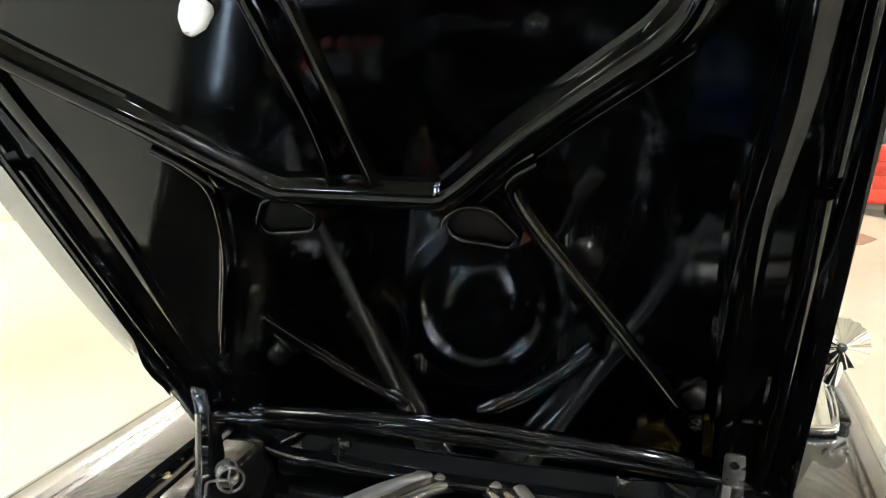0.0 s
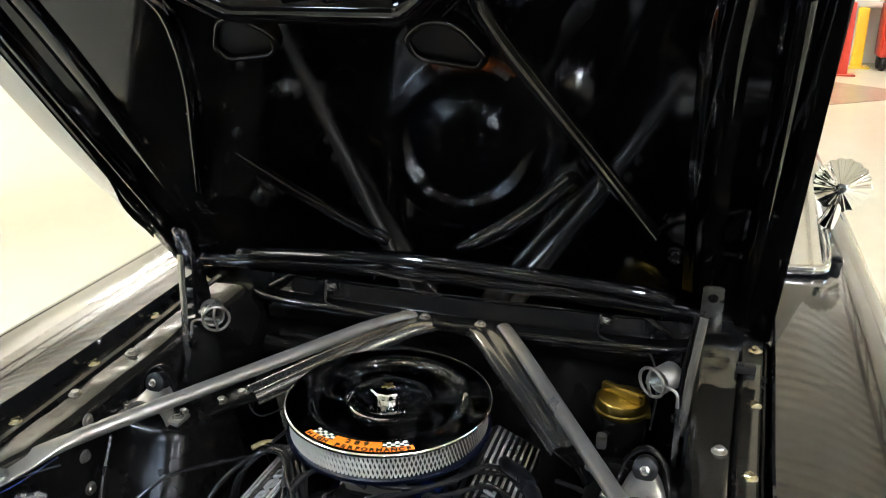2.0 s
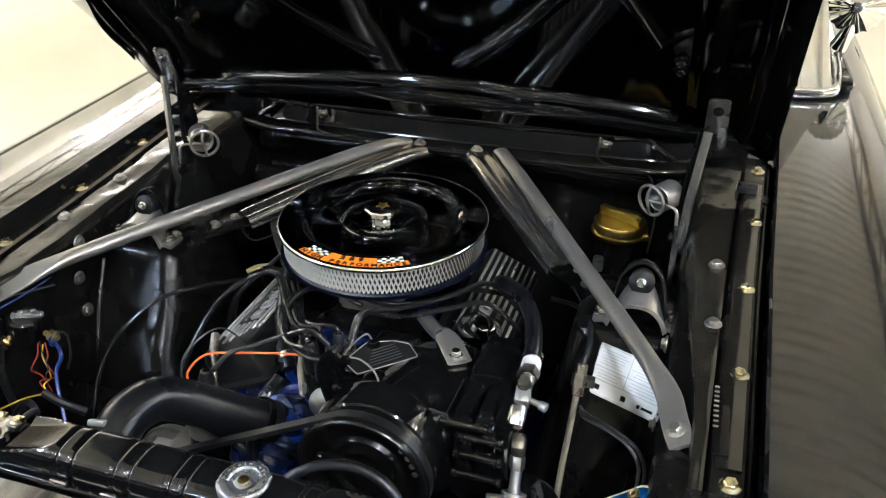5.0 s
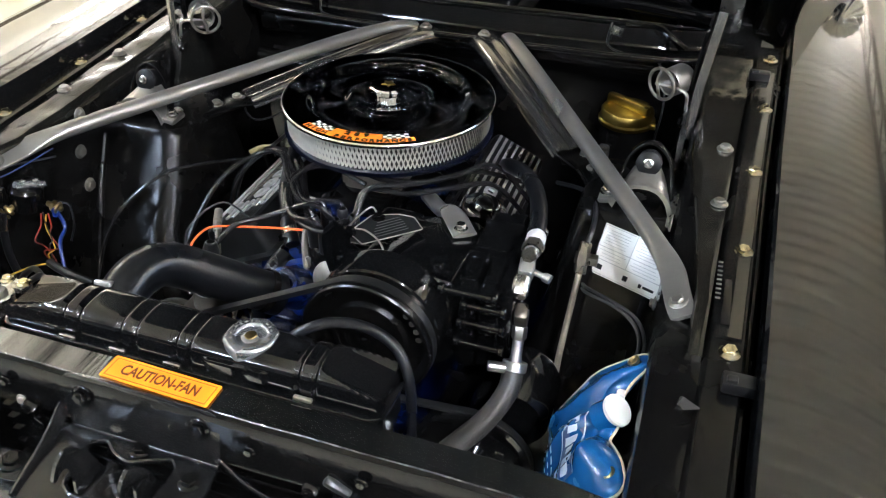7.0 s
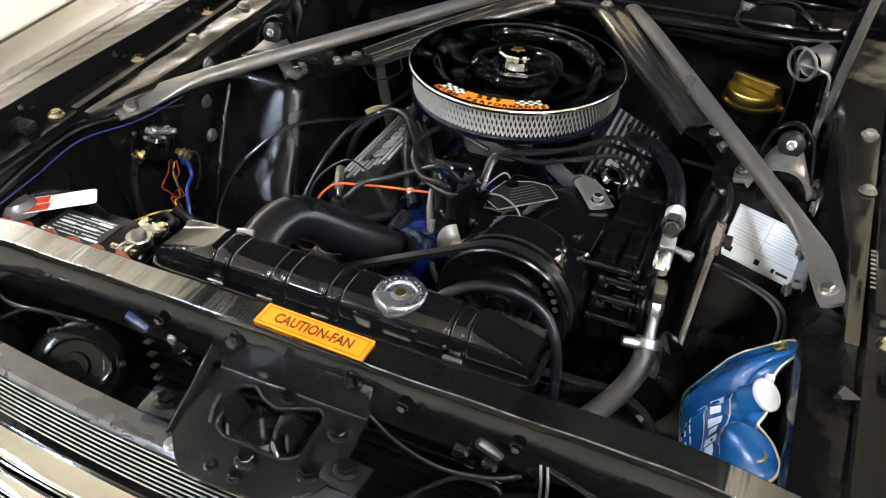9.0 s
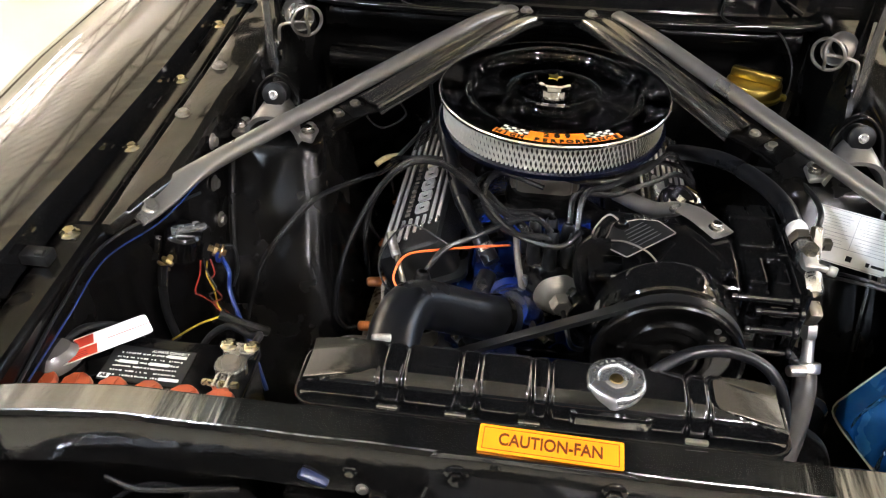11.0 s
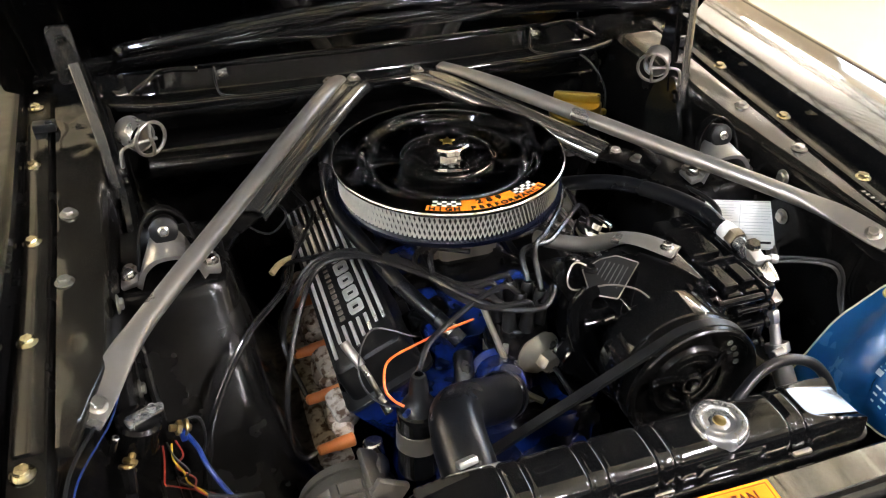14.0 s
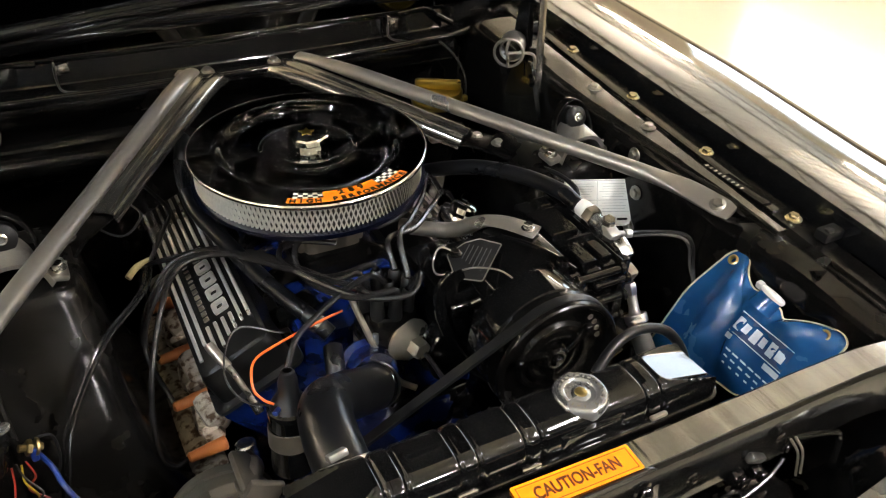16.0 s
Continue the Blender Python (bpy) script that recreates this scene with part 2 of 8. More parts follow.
def box(bm, c, s, bev=0.0, m=None):
    """A box with centre c and size s, edges bevelled, turned by m."""
    r = bmesh.ops.create_cube(bm, size=1.0)
    vs = r["verts"]
    bmesh.ops.scale(bm, vec=s, verts=vs)
    if bev:
        es = {e for v in vs for e in v.link_edges}
        r = bmesh.ops.bevel(bm, geom=list(es), offset=min(bev, min(s) * 0.45), segments=2, profile=0.5, affect="EDGES")
        vs = list({v for f in r["faces"] for v in f.verts} | {v for v in vs if v.is_valid})
        seen, todo = set(vs), list(vs)
        while todo:
            for e in todo.pop().link_edges:
                for v in e.verts:
                    if v not in seen:
                        seen.add(v)
                        todo.append(v)
        vs = list(seen)
    mm = Matrix.Translation(c) @ (m or Matrix.Identity(4))
    bmesh.ops.transform(bm, matrix=mm, verts=vs)
    return bm


def boxes(*rows):
    bm = bmesh.new()
    for r in rows:
        box(bm, *r)
    return bm


def frame_of(axis, up=(0, 0, 1)):
    a = Vector(axis).normalized()
    u = Vector(up)
    if abs(a.dot(u)) > 0.98:
        u = Vector((0, 1, 0))
    x = u.cross(a).normalized()
    y = a.cross(x)
    return x, y, a


def lathe(bm, profile, origin, axis=(0, 0, 1), seg=32, wob=None):
    """Turns rows of (radius, height) round an axis."""
    x, y, a = frame_of(axis)
    o = Vector(origin)
    rings = []
    for r, h in profile:
        if r < 1e-5:
            rings.append([bm.verts.new(o + a * h)])
        else:
            rings.append([bm.verts.new(o + a * h + (x * math.cos(t) + y * math.sin(t)) * r * (wob(t) if wob else 1)) for t in (2 * math.pi * i / seg for i in range(seg))])
    for p, q in zip(rings, rings[1:]):
        for i in range(seg):
            j = (i + 1) % seg
            if len(p) == 1 and len(q) == 1:
                continue
            if len(p) == 1:
                bm.faces.new((p[0], q[i], q[j]))
            elif len(q) == 1:
                bm.faces.new((p[i], p[j], q[0]))
            else:
                bm.faces.new((p[i], p[j], q[j], q[i]))
    return bm


def turned(profile, origin, axis=(0, 0, 1), seg=32, wob=None):
    return lathe(bmesh.new(), profile, origin, axis, seg, wob)


def rod(bm, a, b, r, r2=None, seg=12):
    """A round bar from a to b with softened ends."""
    a, b = Vector(a), Vector(b)
    n = (b - a).length
    r2 = r if r2 is None else r2
    e = min(0.15 * min(r, r2), n * 0.2)
    return lathe(bm, [(0, 0), (r - e, 0), (r, e), (r2, n - e), (r2 - e, n), (0, n)], a, b - a, seg)


def spline(points, n=8):
    """A smooth line through the points."""
    p = [Vector(q) for q in points]
    p = [p[0] * 2 - p[1]] + p + [p[-1] * 2 - p[-2]]
    out = []
    for i in range(1, len(p) - 2):
        a, b, c, d = p[i - 1:i + 3]
        for k in range(n):
            t = k / n
            out.append(0.5 * (2 * b + (c - a) * t + (2 * a - 5 * b + 4 * c - d) * t * t + (3 * b - a - 3 * c + d) * t ** 3))
    return out + [p[-2]]


def sweep(bm, path, profile, up=(0, 0, 1), scale=None, fixed=False):
    """Carries a closed profile of (side, up) along a path."""
    path = [Vector(p) for p in path]
    rings, side = [], None
    for i, p in enumerate(path):
        t = (path[min(i + 1, len(path) - 1)] - path[max(i - 1, 0)]).normalized()
        if side is None or fixed:
            u = Vector(up)
            if abs(u.dot(t)) > 0.97:
                u = Vector((0.3, 1, 0.2))
            side = t.cross(u).normalized()
        else:
            side = (side - t * side.dot(t)).normalized()
        u = side.cross(t)
        k = scale(i / (len(path) - 1)) if scale else 1
        k = k if isinstance(k, tuple) else (k, k)
        rings.append([bm.verts.new(p + side * a * k[0] + u * b * k[1]) for a, b in profile])
    n = len(profile)
    for p, q in zip(rings, rings[1:]):
        for i in range(n):
            bm.faces.new((p[i], p[(i + 1) % n], q[(i + 1) % n], q[i]))
    bm.faces.new(rings[0])
    bm.faces.new(list(reversed(rings[-1])))
    return bm


def ring(r, n=10, ry=None):
    return [(r * math.cos(2 * math.pi * i / n), (ry or r) * math.sin(2 * math.pi * i / n)) for i in range(n)]


def rect(w, h, b=0.0):
    if not b:
        return [(-w / 2, -h / 2), (w / 2, -h / 2), (w / 2, h / 2), (-w / 2, h / 2)]
    out = []
    for sx, sy, t0 in ((1, -1, -90), (1, 1, 0), (-1, 1, 90), (-1, -1, 180)):
        for k in (0, 45, 90):
            t = radians(t0 + k)
            out.append((sx * (w / 2 - b) + b * math.cos(t), sy * (h / 2 - b) + b * math.sin(t)))
    return out


def tube(points, r, n=8, seg=10, scale=None):
    return sweep(bmesh.new(), spline(points, n), ring(r, seg), scale=scale)


def prism(bm, outline, depth, m=None, bev=0.0):
    """An outline of (x, y), made depth thick from z = 0 upwards, at the pose m."""
    lo = [bm.verts.new((x, y, 0)) for x, y in outline]
    hi = [bm.verts.new((x, y, depth)) for x, y in outline]
    n = len(outline)
    fs = [bm.faces.new(lo[::-1]), bm.faces.new(hi)]
    for i in range(n):
        fs.append(bm.faces.new((lo[i], lo[(i + 1) % n], hi[(i + 1) % n], hi[i])))
    vs = lo + hi
    if bev:
        es = [e for e in fs[1].edges]
        r = bmesh.ops.bevel(bm, geom=es, offset=bev, segments=2, profile=0.5, affect="EDGES")
        vs = list({v for v in vs if v.is_valid} | {v for f in r["faces"] for v in f.verts})
    if m is not None:
        bmesh.ops.transform(bm, matrix=m, verts=vs)
    return bm


def rounded(pts, r, n=4):
    """Rounds the corners of an outline."""
    out = []
    c = len(pts)
    for i in range(c):
        a, b, d = Vector(pts[i - 1]), Vector(pts[i]), Vector(pts[(i + 1) % c])
        u, v = (a - b), (d - b)
        k = min(r, u.length * 0.45, v.length * 0.45)
        p, q = b + u.normalized() * k, b + v.normalized() * k
        for j in range(n + 1):
            t = j / n
            w = p * (1 - t) ** 2 + b * 2 * t * (1 - t) + q * t * t
            out.append((w.x, w.y))
    return out


def plate_with_hole(bm, outer, inner, depth, m=None):
    """A plate whose outline and hole have the same number of points."""
    n = len(outer)
    rows = [[bm.verts.new((x, y, z)) for x, y in o] for o, z in ((outer, 0), (outer, depth), (inner, depth), (inner, 0))]
    for a, b in zip(rows, rows[1:] + rows[:1]):
        for i in range(n):
            bm.faces.new((a[i], a[(i + 1) % n], b[(i + 1) % n], b[i]))
    if m is not None:
        bmesh.ops.transform(bm, matrix=m, verts=[v for r in rows for v in r])
    return bm


def by_angle(outline, c, n=72):
    """The outline met by n even rays from c, clockwise."""
    out = []
    for k in range(n):
        a = -2 * math.pi * k / n
        dx, dy = math.cos(a), math.sin(a)
        far = 0.0
        for (x0, y0), (x1, y1) in zip(outline, outline[1:] + outline[:1]):
            x0, y0, x1, y1 = x0 - c[0], y0 - c[1], x1 - c[0], y1 - c[1]
            den = dx * (y1 - y0) - dy * (x1 - x0)
            if abs(den) > 1e-12:
                r, w = (x0 * (y1 - y0) - y0 * (x1 - x0)) / den, (x0 * dy - y0 * dx) / den
                if r > 0 and -1e-9 <= w <= 1 + 1e-9:
                    far = max(far, r)
        out.append((c[0] + dx * far, c[1] + dy * far))
    return out


def loft(bm, loops, caps=True):
    rings = [[bm.verts.new(p) for p in l] for l in loops]
    n = len(rings[0])
    for p, q in zip(rings, rings[1:]):
        for i in range(n):
            bm.faces.new((p[i], p[(i + 1) % n], q[(i + 1) % n], q[i]))
    if caps:
        bm.faces.new(rings[0])
        bm.faces.new(rings[-1][::-1])
    return bm


def axes(x, y, z, o):
    """A pose from three directions and a place."""
    m = Matrix((Vector(x).normalized(), Vector(y).normalized(), Vector(z).normalized())).transposed().to_4x4()
    m.translation = o
    return m


def text(name, body, size, mat, parent, m, label="", bold=0.0, stretch=1.0):
    """Writing as a thin mesh, centred at the pose m."""
    cu = bpy.data.curves.new(name, "FONT")
    cu.body, cu.size, cu.align_x, cu.align_y, cu.extrude, cu.offset = body, size, "CENTER", "CENTER", 0.0003, bold
    tmp = bpy.data.objects.new(name, cu)
    scene.collection.objects.link(tmp)
    me = bpy.data.meshes.new_from_object(tmp.evaluated_get(bpy.context.evaluated_depsgraph_get()))
    bpy.data.objects.remove(tmp)
    me.transform(Matrix.Diagonal((stretch, 1, 1, 1)))
    me.materials.clear()
    me.materials.append(mat)
    ob = hang(new(name, me), parent)
    ob.matrix_basis = m
    return tagged(ob, label)


def bolt_mesh(name, mat, r=0.0085, h=0.008, flange=0.0125):
    """A hex head on a round flange, standing on z = 0."""
    bm = turned([(0, 0), (flange, 0), (flange, 0.0016), (flange * 0.8, 0.003), (r * 0.9, 0.0034)], (0, 0, 0), seg=16)
    lathe(bm, [(r, 0.003), (r, h - 0.0012), (r * 0.86, h), (r * 0.35, h), (0, h - 0.0006)], (0, 0, 0), seg=6)
    return to_mesh(name, bm, mat, angle=25)


ZBOLT = bolt_mesh("zinc_bolt", ZINC)
GBOLT = bolt_mesh("grey_bolt", BOLTGREY)
BBOLT = bolt_mesh("black_bolt", SATIN)
SBOLT = bolt_mesh("steel_bolt", STEEL, 0.008, 0.010, 0.011)


def spin():
    return pose(0, 0, 0, random.uniform(-3, 3), random.uniform(-3, 3), random.uniform(0, 60))


def lerp(a, b, t):
    return a + (b - a) * t


def table(rows, y):
    """A value between rows of (y, value)."""
    if y <= rows[0][0]:
        return rows[0][1]
    for (a, p), (b, q) in zip(rows, rows[1:]):
        if y <= b:
            return lerp(p, q, (y - a) / (b - a))
    return rows[-1][1]

# ---- the showroom ----
X0, X1, Y0, Y1, H = -8.5, 9.5, -9.0, 13.0, 4.6
single("floor", boxes(((0.5, 2.0, -0.05), (X1 - X0, Y1 - Y0, 0.1))), FLOOR, "polished cream epoxy showroom floor", "floor", "structure", False)
single("wall_west", boxes(((X0 - 0.1, 2.0, H / 2), (0.2, Y1 - Y0 + 0.4, H))), WALL, "plain cream painted showroom wall", "wall", "structure", False)
# unseen east wall, its tan tone added to dim the fender reflections
single("wall_east", boxes(((X1 + 0.1, 2.0, H / 2), (0.2, Y1 - Y0 + 0.4, H))), DIMWALL, "unseen showroom wall, toned tan to dim fender reflections", "wall", "structure", False)
single("wall_north", boxes(((0.5, Y1 + 0.1, H / 2), (X1 - X0, 0.2, H))), WALL, "plain cream painted showroom wall", "wall", "structure", False)
# wall behind the camera, unseen; made dark so the bay gets less bounce
single("wall_south", boxes(((0.5, Y0 - 0.1, H / 2), (X1 - X0, 0.2, H))), DARKWALL, "unseen showroom wall, made charcoal to darken the engine bay", "wall", "structure", False)


for s, wx in ((-1, X0), (1, X1)):
    single("trim", boxes(((wx - s * 0.02, 2.0, 2.05), (0.04, Y1 - Y0 - 0.2, 0.95), 0.01)), WAINSCOT, "dark brown painted band along the wall", "wall band", "structure", False)


def window():
    t = thing("window_1", (X1, 4.5, 2.7), "long high window with pale blue daylight", "window", "", "structure")
    part("window_frame", boxes(((X1 - 0.03, 4.5, 2.66), (0.06, 6.2, 0.06)), ((X1 - 0.03, 4.5, 4.04), (0.06, 6.2, 0.06)), ((X1 - 0.03, 1.43, 3.35), (0.06, 0.06, 1.34)), ((X1 - 0.03, 7.57, 3.35), (0.06, 0.06, 1.34))), WHITE, t)
    for k in range(4):
        part("pane", boxes(((X1 - 0.02, 2.22 + 1.52 * k, 3.35), (0.012, 1.48, 1.30))), DAYLIGHT, t)


window()


def ceiling():
    bm = boxes(((0.5, 2.0, H + 0.1), (X1 - X0, Y1 - Y0, 0.12)))
    y = Y0 + 0.1
    while y < Y1:
        box(bm, (0.5, y, H + 0.02), (X1 - X0, 0.09, 0.06))
        y += 0.2
    return single("ceiling", bm, DECK, "beige corrugated steel deck ceiling", "ceiling", "structure", False)


ceiling()


def truss(x):
    t = thing("roof_truss", (x, 2.0, H - 0.45), "brown open-web steel roof truss under the deck", "truss", "roof trusses")
    part("top_chord", boxes(((x, 2.0, H - 0.04), (0.09, Y1 - Y0, 0.05))), BEAM, t)
    part("bottom_chord", boxes(((x, 2.0, H - 0.45), (0.09, Y1 - Y0, 0.05))), BEAM, t)
    bm = bmesh.new()
    y = Y0 + 0.3
    up = True
    while y < Y1 - 0.6:
        a, b = (H - 0.45, H - 0.05) if up else (H - 0.05, H - 0.45)
        rod(bm, (x, y, a), (x, y + 0.45, b), 0.014, seg=6)
        y, up = y + 0.45, not up
    part("web", bm, BEAM, t)


for tx in (-6.6, -4.2, -1.8, 0.6, 3.0, 5.4, 7.8):
    truss(tx)


def ceiling_light(x, y, lit, w=0.28, n=1.8):
    t = thing("ceiling_light", (x, y, H - 0.6), "long white ceiling light with a glowing diffuser", "ceiling light", "showroom lights")
    part("housing", boxes(((x, y, H - 0.80), (w + 0.06, n + 0.1, 0.09), 0.01)), WHITE, t)
    part("diffuser", boxes(((x, y, H - 0.853), (w, n, 0.012), 0.004)), lit, t)
    # added upward glow, only there to brighten the ceiling above
    if w > 0.2 and y > -1.0:
        part("ceiling_fill", boxes(((x, y, H - 0.747), (w, n, 0.012), 0.004)), CEILINGFILL, t)
    for k in (-0.4, 0.4):
        bm = bmesh.new()
        rod(bm, (x, y + k, H - 0.75), (x, y + k, H + 0.02), 0.006, seg=6)
        part("hanger", bm, BEAM, t)


for lx, lit in ((-6.9, LIT), (7.6, LIT)):
    for ly in (-6.5, -2.0, 2.5, 7.0, 11.0):
        ceiling_light(lx, ly, lit)
for lx, ly in ((2.6, 10.6),):
    ceiling_light(lx, ly, LIT)
for lx, ly, lit in ((-3.0, -6.0, LITCOOL), (-3.0, -2.0, LITCOOL), (1.8, -6.0, LITFRONT), (4.2, -3.0, LITFRONT), (1.8, -2.4, LITFRONT)):
    ceiling_light(lx, ly, lit, 0.15, 1.1)


def guard_post(x, y, h, mat, label):
    t = thing("guard_post", (x, y, 0), label, "guard post", "guard posts")
    part("column", boxes(((x, y, h / 2), (0.15, 0.15, h), 0.03)), mat, t)
    part("base_plate", boxes(((x, y, 0.012), (0.34, 0.30, 0.024), 0.006)), mat, t)
    for sx in (-0.13, 0.13):
        put("bolt", GBOLT, t, Matrix.Translation((x + sx, y - 0.11, 0.024)) @ Matrix.Scale(1.5, 4))


guard_post(2.13, 11.46, 0.98, LIFTRED, "dark red steel guard post on a bolted base plate")
guard_post(2.43, 12.36, 0.86, LIFTYEL, "yellow painted steel guard post beside the workbench")


def tool_cart(x, y):
    t = thing("tool_cart", (x, y, 0), "orange-red steel tool cart on black castors", "tool cart")
    part("cabinet", boxes(((x, y, 0.62), (0.62, 0.45, 0.86), 0.03)), LIFTRED, t)
    for k in range(4):
        part("drawer", boxes(((x, y - 0.232, 0.32 + k * 0.2), (0.56, 0.02, 0.17), 0.01)), LIFTRED, t)
    for sx in (-0.24, 0.24):
        for sy in (-0.16, 0.16):
            part("castor", turned([(0, -0.03), (0.09, -0.03), (0.1, -0.02), (0.1, 0.02), (0.09, 0.03), (0, 0.03)], (x + sx, y + sy, 0.1), (1, 0, 0), 20), RUBBER, t)
    bm = bmesh.new()
    rod(bm, (x - 0.34, y - 0.2, 0.95), (x - 0.34, y + 0.2, 0.95), 0.015)
    part("handle", bm, STEEL, t)


tool_cart(2.97, 12.22)


def work_bench(x, y):
    t = thing("work_bench", (x, y, 0), "white topped workbench with pale blue bins along it", "workbench")
    part("top", boxes(((x, y, 0.92), (2.6, 0.5, 0.14), 0.02)), WHITE, t)
    part("back_panel", boxes(((x, y + 0.26, 1.18), (2.6, 0.04, 0.5))), BENCH, t)
    for k in range(9):
        part("bin", boxes(((x - 1.15 + 0.28 * k, y, 1.10 + 0.05 * (k % 3)), (0.22, 0.3, 0.22 + 0.1 * (k % 3)), 0.02)), (BENCH, WHITE, SATIN)[k % 3], t)
    for sx in (-1.1, 0, 1.1):
        part("leg", boxes(((x + sx, y, 0.425), (0.1, 0.44, 0.85), 0.01)), BENCH, t)


work_bench(3.55, 12.62)
# flat brown angled patch on the floor
single("floor_patch", prism(bmesh.new(), [(0.9, 8.7), (1.74, 8.84), (2.37, 9.34), (2.62, 9.85), (2.51, 10.25), (1.93, 10.74), (0.9, 10.7)], 0.006), FLOORPATCH, "brown angled patch on the cream floor", "floor coating", "structure", False)

# ---- the car body ----
car = thing("car", (0, 0.9, 0), "glossy black 1960s coupe, hood raised over its engine bay", "car")

IN = [(-1.0, 0.588), (-0.65, 0.607), (-0.45, 0.615), (0.0, 0.628), (0.4, 0.646), (1.0, 0.665)]
OUT = [(-1.05, 0.80), (-0.8, 0.838), (-0.33, 0.854), (0.0, 0.880), (0.5, 0.886), (1.2, 0.876)]
TOP = [(-1.05, 0.855), (-0.6, 0.872), (-0.1, 0.888), (0.4, 0.902), (1.2, 0.93)]


def fender(s):
    loops = []
    for i in range(41):
        y = lerp(-1.02, 2.6, (i / 40) ** 1.3)
        a, b, z = table(IN, y), table(OUT, y), table(TOP, y)
        if s < 0:
            # the gap to the flange is narrower on the battery side
            a -= 0.013 * min(1.0, max(0.0, (y + 0.45) / 0.3))
        w = b - a
        out = [(a, z - 0.045), (a, z - 0.006), (a + 0.004, z)]
        b += 0.012
        for k in range(1, 8):
            t = k / 7
            out.append((a + (w - 0.046) * t, z + 0.002 * math.sin(math.pi * t) - 0.009 * t ** 2))
        out += [(b - 0.040, z - 0.0135), (b - 0.024, z - 0.0215), (b - 0.006, z - 0.038), (b - 0.002, z - 0.043), (b, z - 0.085), (b, z - 0.12), (b - 0.004, z - 0.2), (b - 0.02, z - 0.33), (b - 0.03, 0.36)]
        back = [(x - 0.012 if k > 2 else x + 0.008, max(zz - 0.012, 0.37) if k > 1 else zz) for k, (x, zz) in enumerate(out)]
        loops.append([(s * x, y, zz) for x, zz in out + back[::-1]])
    return part("fender", loft(bmesh.new(), loops), PAINT, car, "glossy black front fender reflecting the ceiling", angle=30)


FEND = {s: fender(s) for s in (-1, 1)}


def apron(s):
    """The flange with its gutter, the shelf and the inner wall on one side."""
    loops = []
    for i in range(61):
        y = lerp(-0.78, 0.44, i / 60)
        a, z = table(IN, y), table([(-0.8, 0.828), (-0.43, 0.842), (0.4, 0.879)], y)
        wob = 0.0012 * math.sin(y * 41 + s)
        dip = 0.012 * math.exp(-((y + 0.345) / 0.035) ** 4)
        prof = [(a + 0.012, 0.60), (a + 0.012, z - 0.05), (a - 0.010, z - 0.045), (a - 0.012, z - 0.003), (a - 0.016, z), (a - 0.052, z), (a - 0.056, z - 0.004), (a - 0.058, z - 0.010),
                (0.545, z - 0.010 + wob - dip), (0.512, z - 0.012 - wob - dip), (0.504, z - 0.018 - dip), (0.500, z - 0.03), (0.497, 0.70), (0.492, 0.55), (0.47, 0.42), (0.43, 0.34)]
        if s < 0:
            # the shelf runs out into the flange in front of the battery side strut foot
            k = min(1.0, max(0.0, (-0.285 - y) / 0.13))
            rim = a - 0.060
            prof = [(x if zz < 0.5 or x > rim else x + k * (rim - 0.002 * (z - zz) - x) * min(1.0, (zz - 0.5) / 0.2), zz) for x, zz in prof]
        back = [(x + 0.008, zz - 0.008) for x, zz in prof[::-1]]
        loops.append([(s * x, y, zz) for x, zz in prof + back])
    ap = part("inner_apron", loft(bmesh.new(), loops), BAYBLACK, car, "satin black inner fender apron with a bolted flange", angle=30)
    for y, x in ((-0.4245, 0.585), (-0.230, 0.592), (-0.029, 0.598), (0.177, 0.609), (0.375, 0.615)):
        put("bolt", ZBOLT, ap, Matrix.Translation((s * x, y, table([(-0.43, 0.843), (0.4, 0.880)], y))) @ spin(), "yellow zinc hex bolt")
    for y, x in ((-0.128, 0.565), (0.027, 0.564)):
        put("bolt", GBOLT, ap, Matrix.Translation((s * (x - 0.010), y, table([(-0.43, 0.843), (0.4, 0.880)], y))) @ spin(), "grey hex bolt")
    for y, z in ((-0.19, 0.777), (-0.19, 0.71), (-0.17, 0.838), (0.13, 0.79)):
        put("bolt", GBOLT, ap, Matrix.Translation((s * 0.497, y, z)) @ pose(0, 0, 0, 0, -90 * s, 0) @ spin(), "grey hex bolt")
    # raised seam plates and clips on the flange
    bm = bmesh.new()
    sweep(bm, [(s * (table(IN, y) - 0.034), y, table([(-0.8, 0.828), (-0.43, 0.842), (0.4, 0.879)], y) + 0.0015) for y in (-0.40, -0.3, -0.2, -0.05, 0.1, 0.2, 0.32)], rect(0.030, 0.003, 0.001))
    part("flange_strip", bm, SHEET, ap)
    for y in (-0.478, 0.29):
        z = table([(-0.8, 0.828), (-0.43, 0.842), (0.4, 0.879)], y)
        bm = boxes(((s * 0.596, y, z + 0.008), (0.036, 0.022, 0.016), 0.003), ((s * 0.588, y - 0.004, z + 0.017), (0.012, 0.010, 0.006), 0.002))
        part("rubber_bumper", bm, RUBBER, ap, "small black rubber hood bumper")
    # stiffening gussets standing on the shelf
    for y in (-0.517, -0.17) if s > 0 else (-0.20, 0.05):
        bm = bmesh.new()
        add(bm, [(s * 0.534, y - 0.011, 0.838), (s * 0.562, y, 0.838), (s * 0.538, y + 0.011, 0.838), (s * 0.541, y - 0.001, 0.851)], [(0, 1, 3), (1, 2, 3), (2, 0, 3), (0, 2, 1)])
        part("gusset", bm, HINGESTEEL if s > 0 else SATIN, ap, smooth=False)
    # worn sheet along the shelf with a raised plate and a row of punched slots
    bm = bmesh.new()
    rows = []
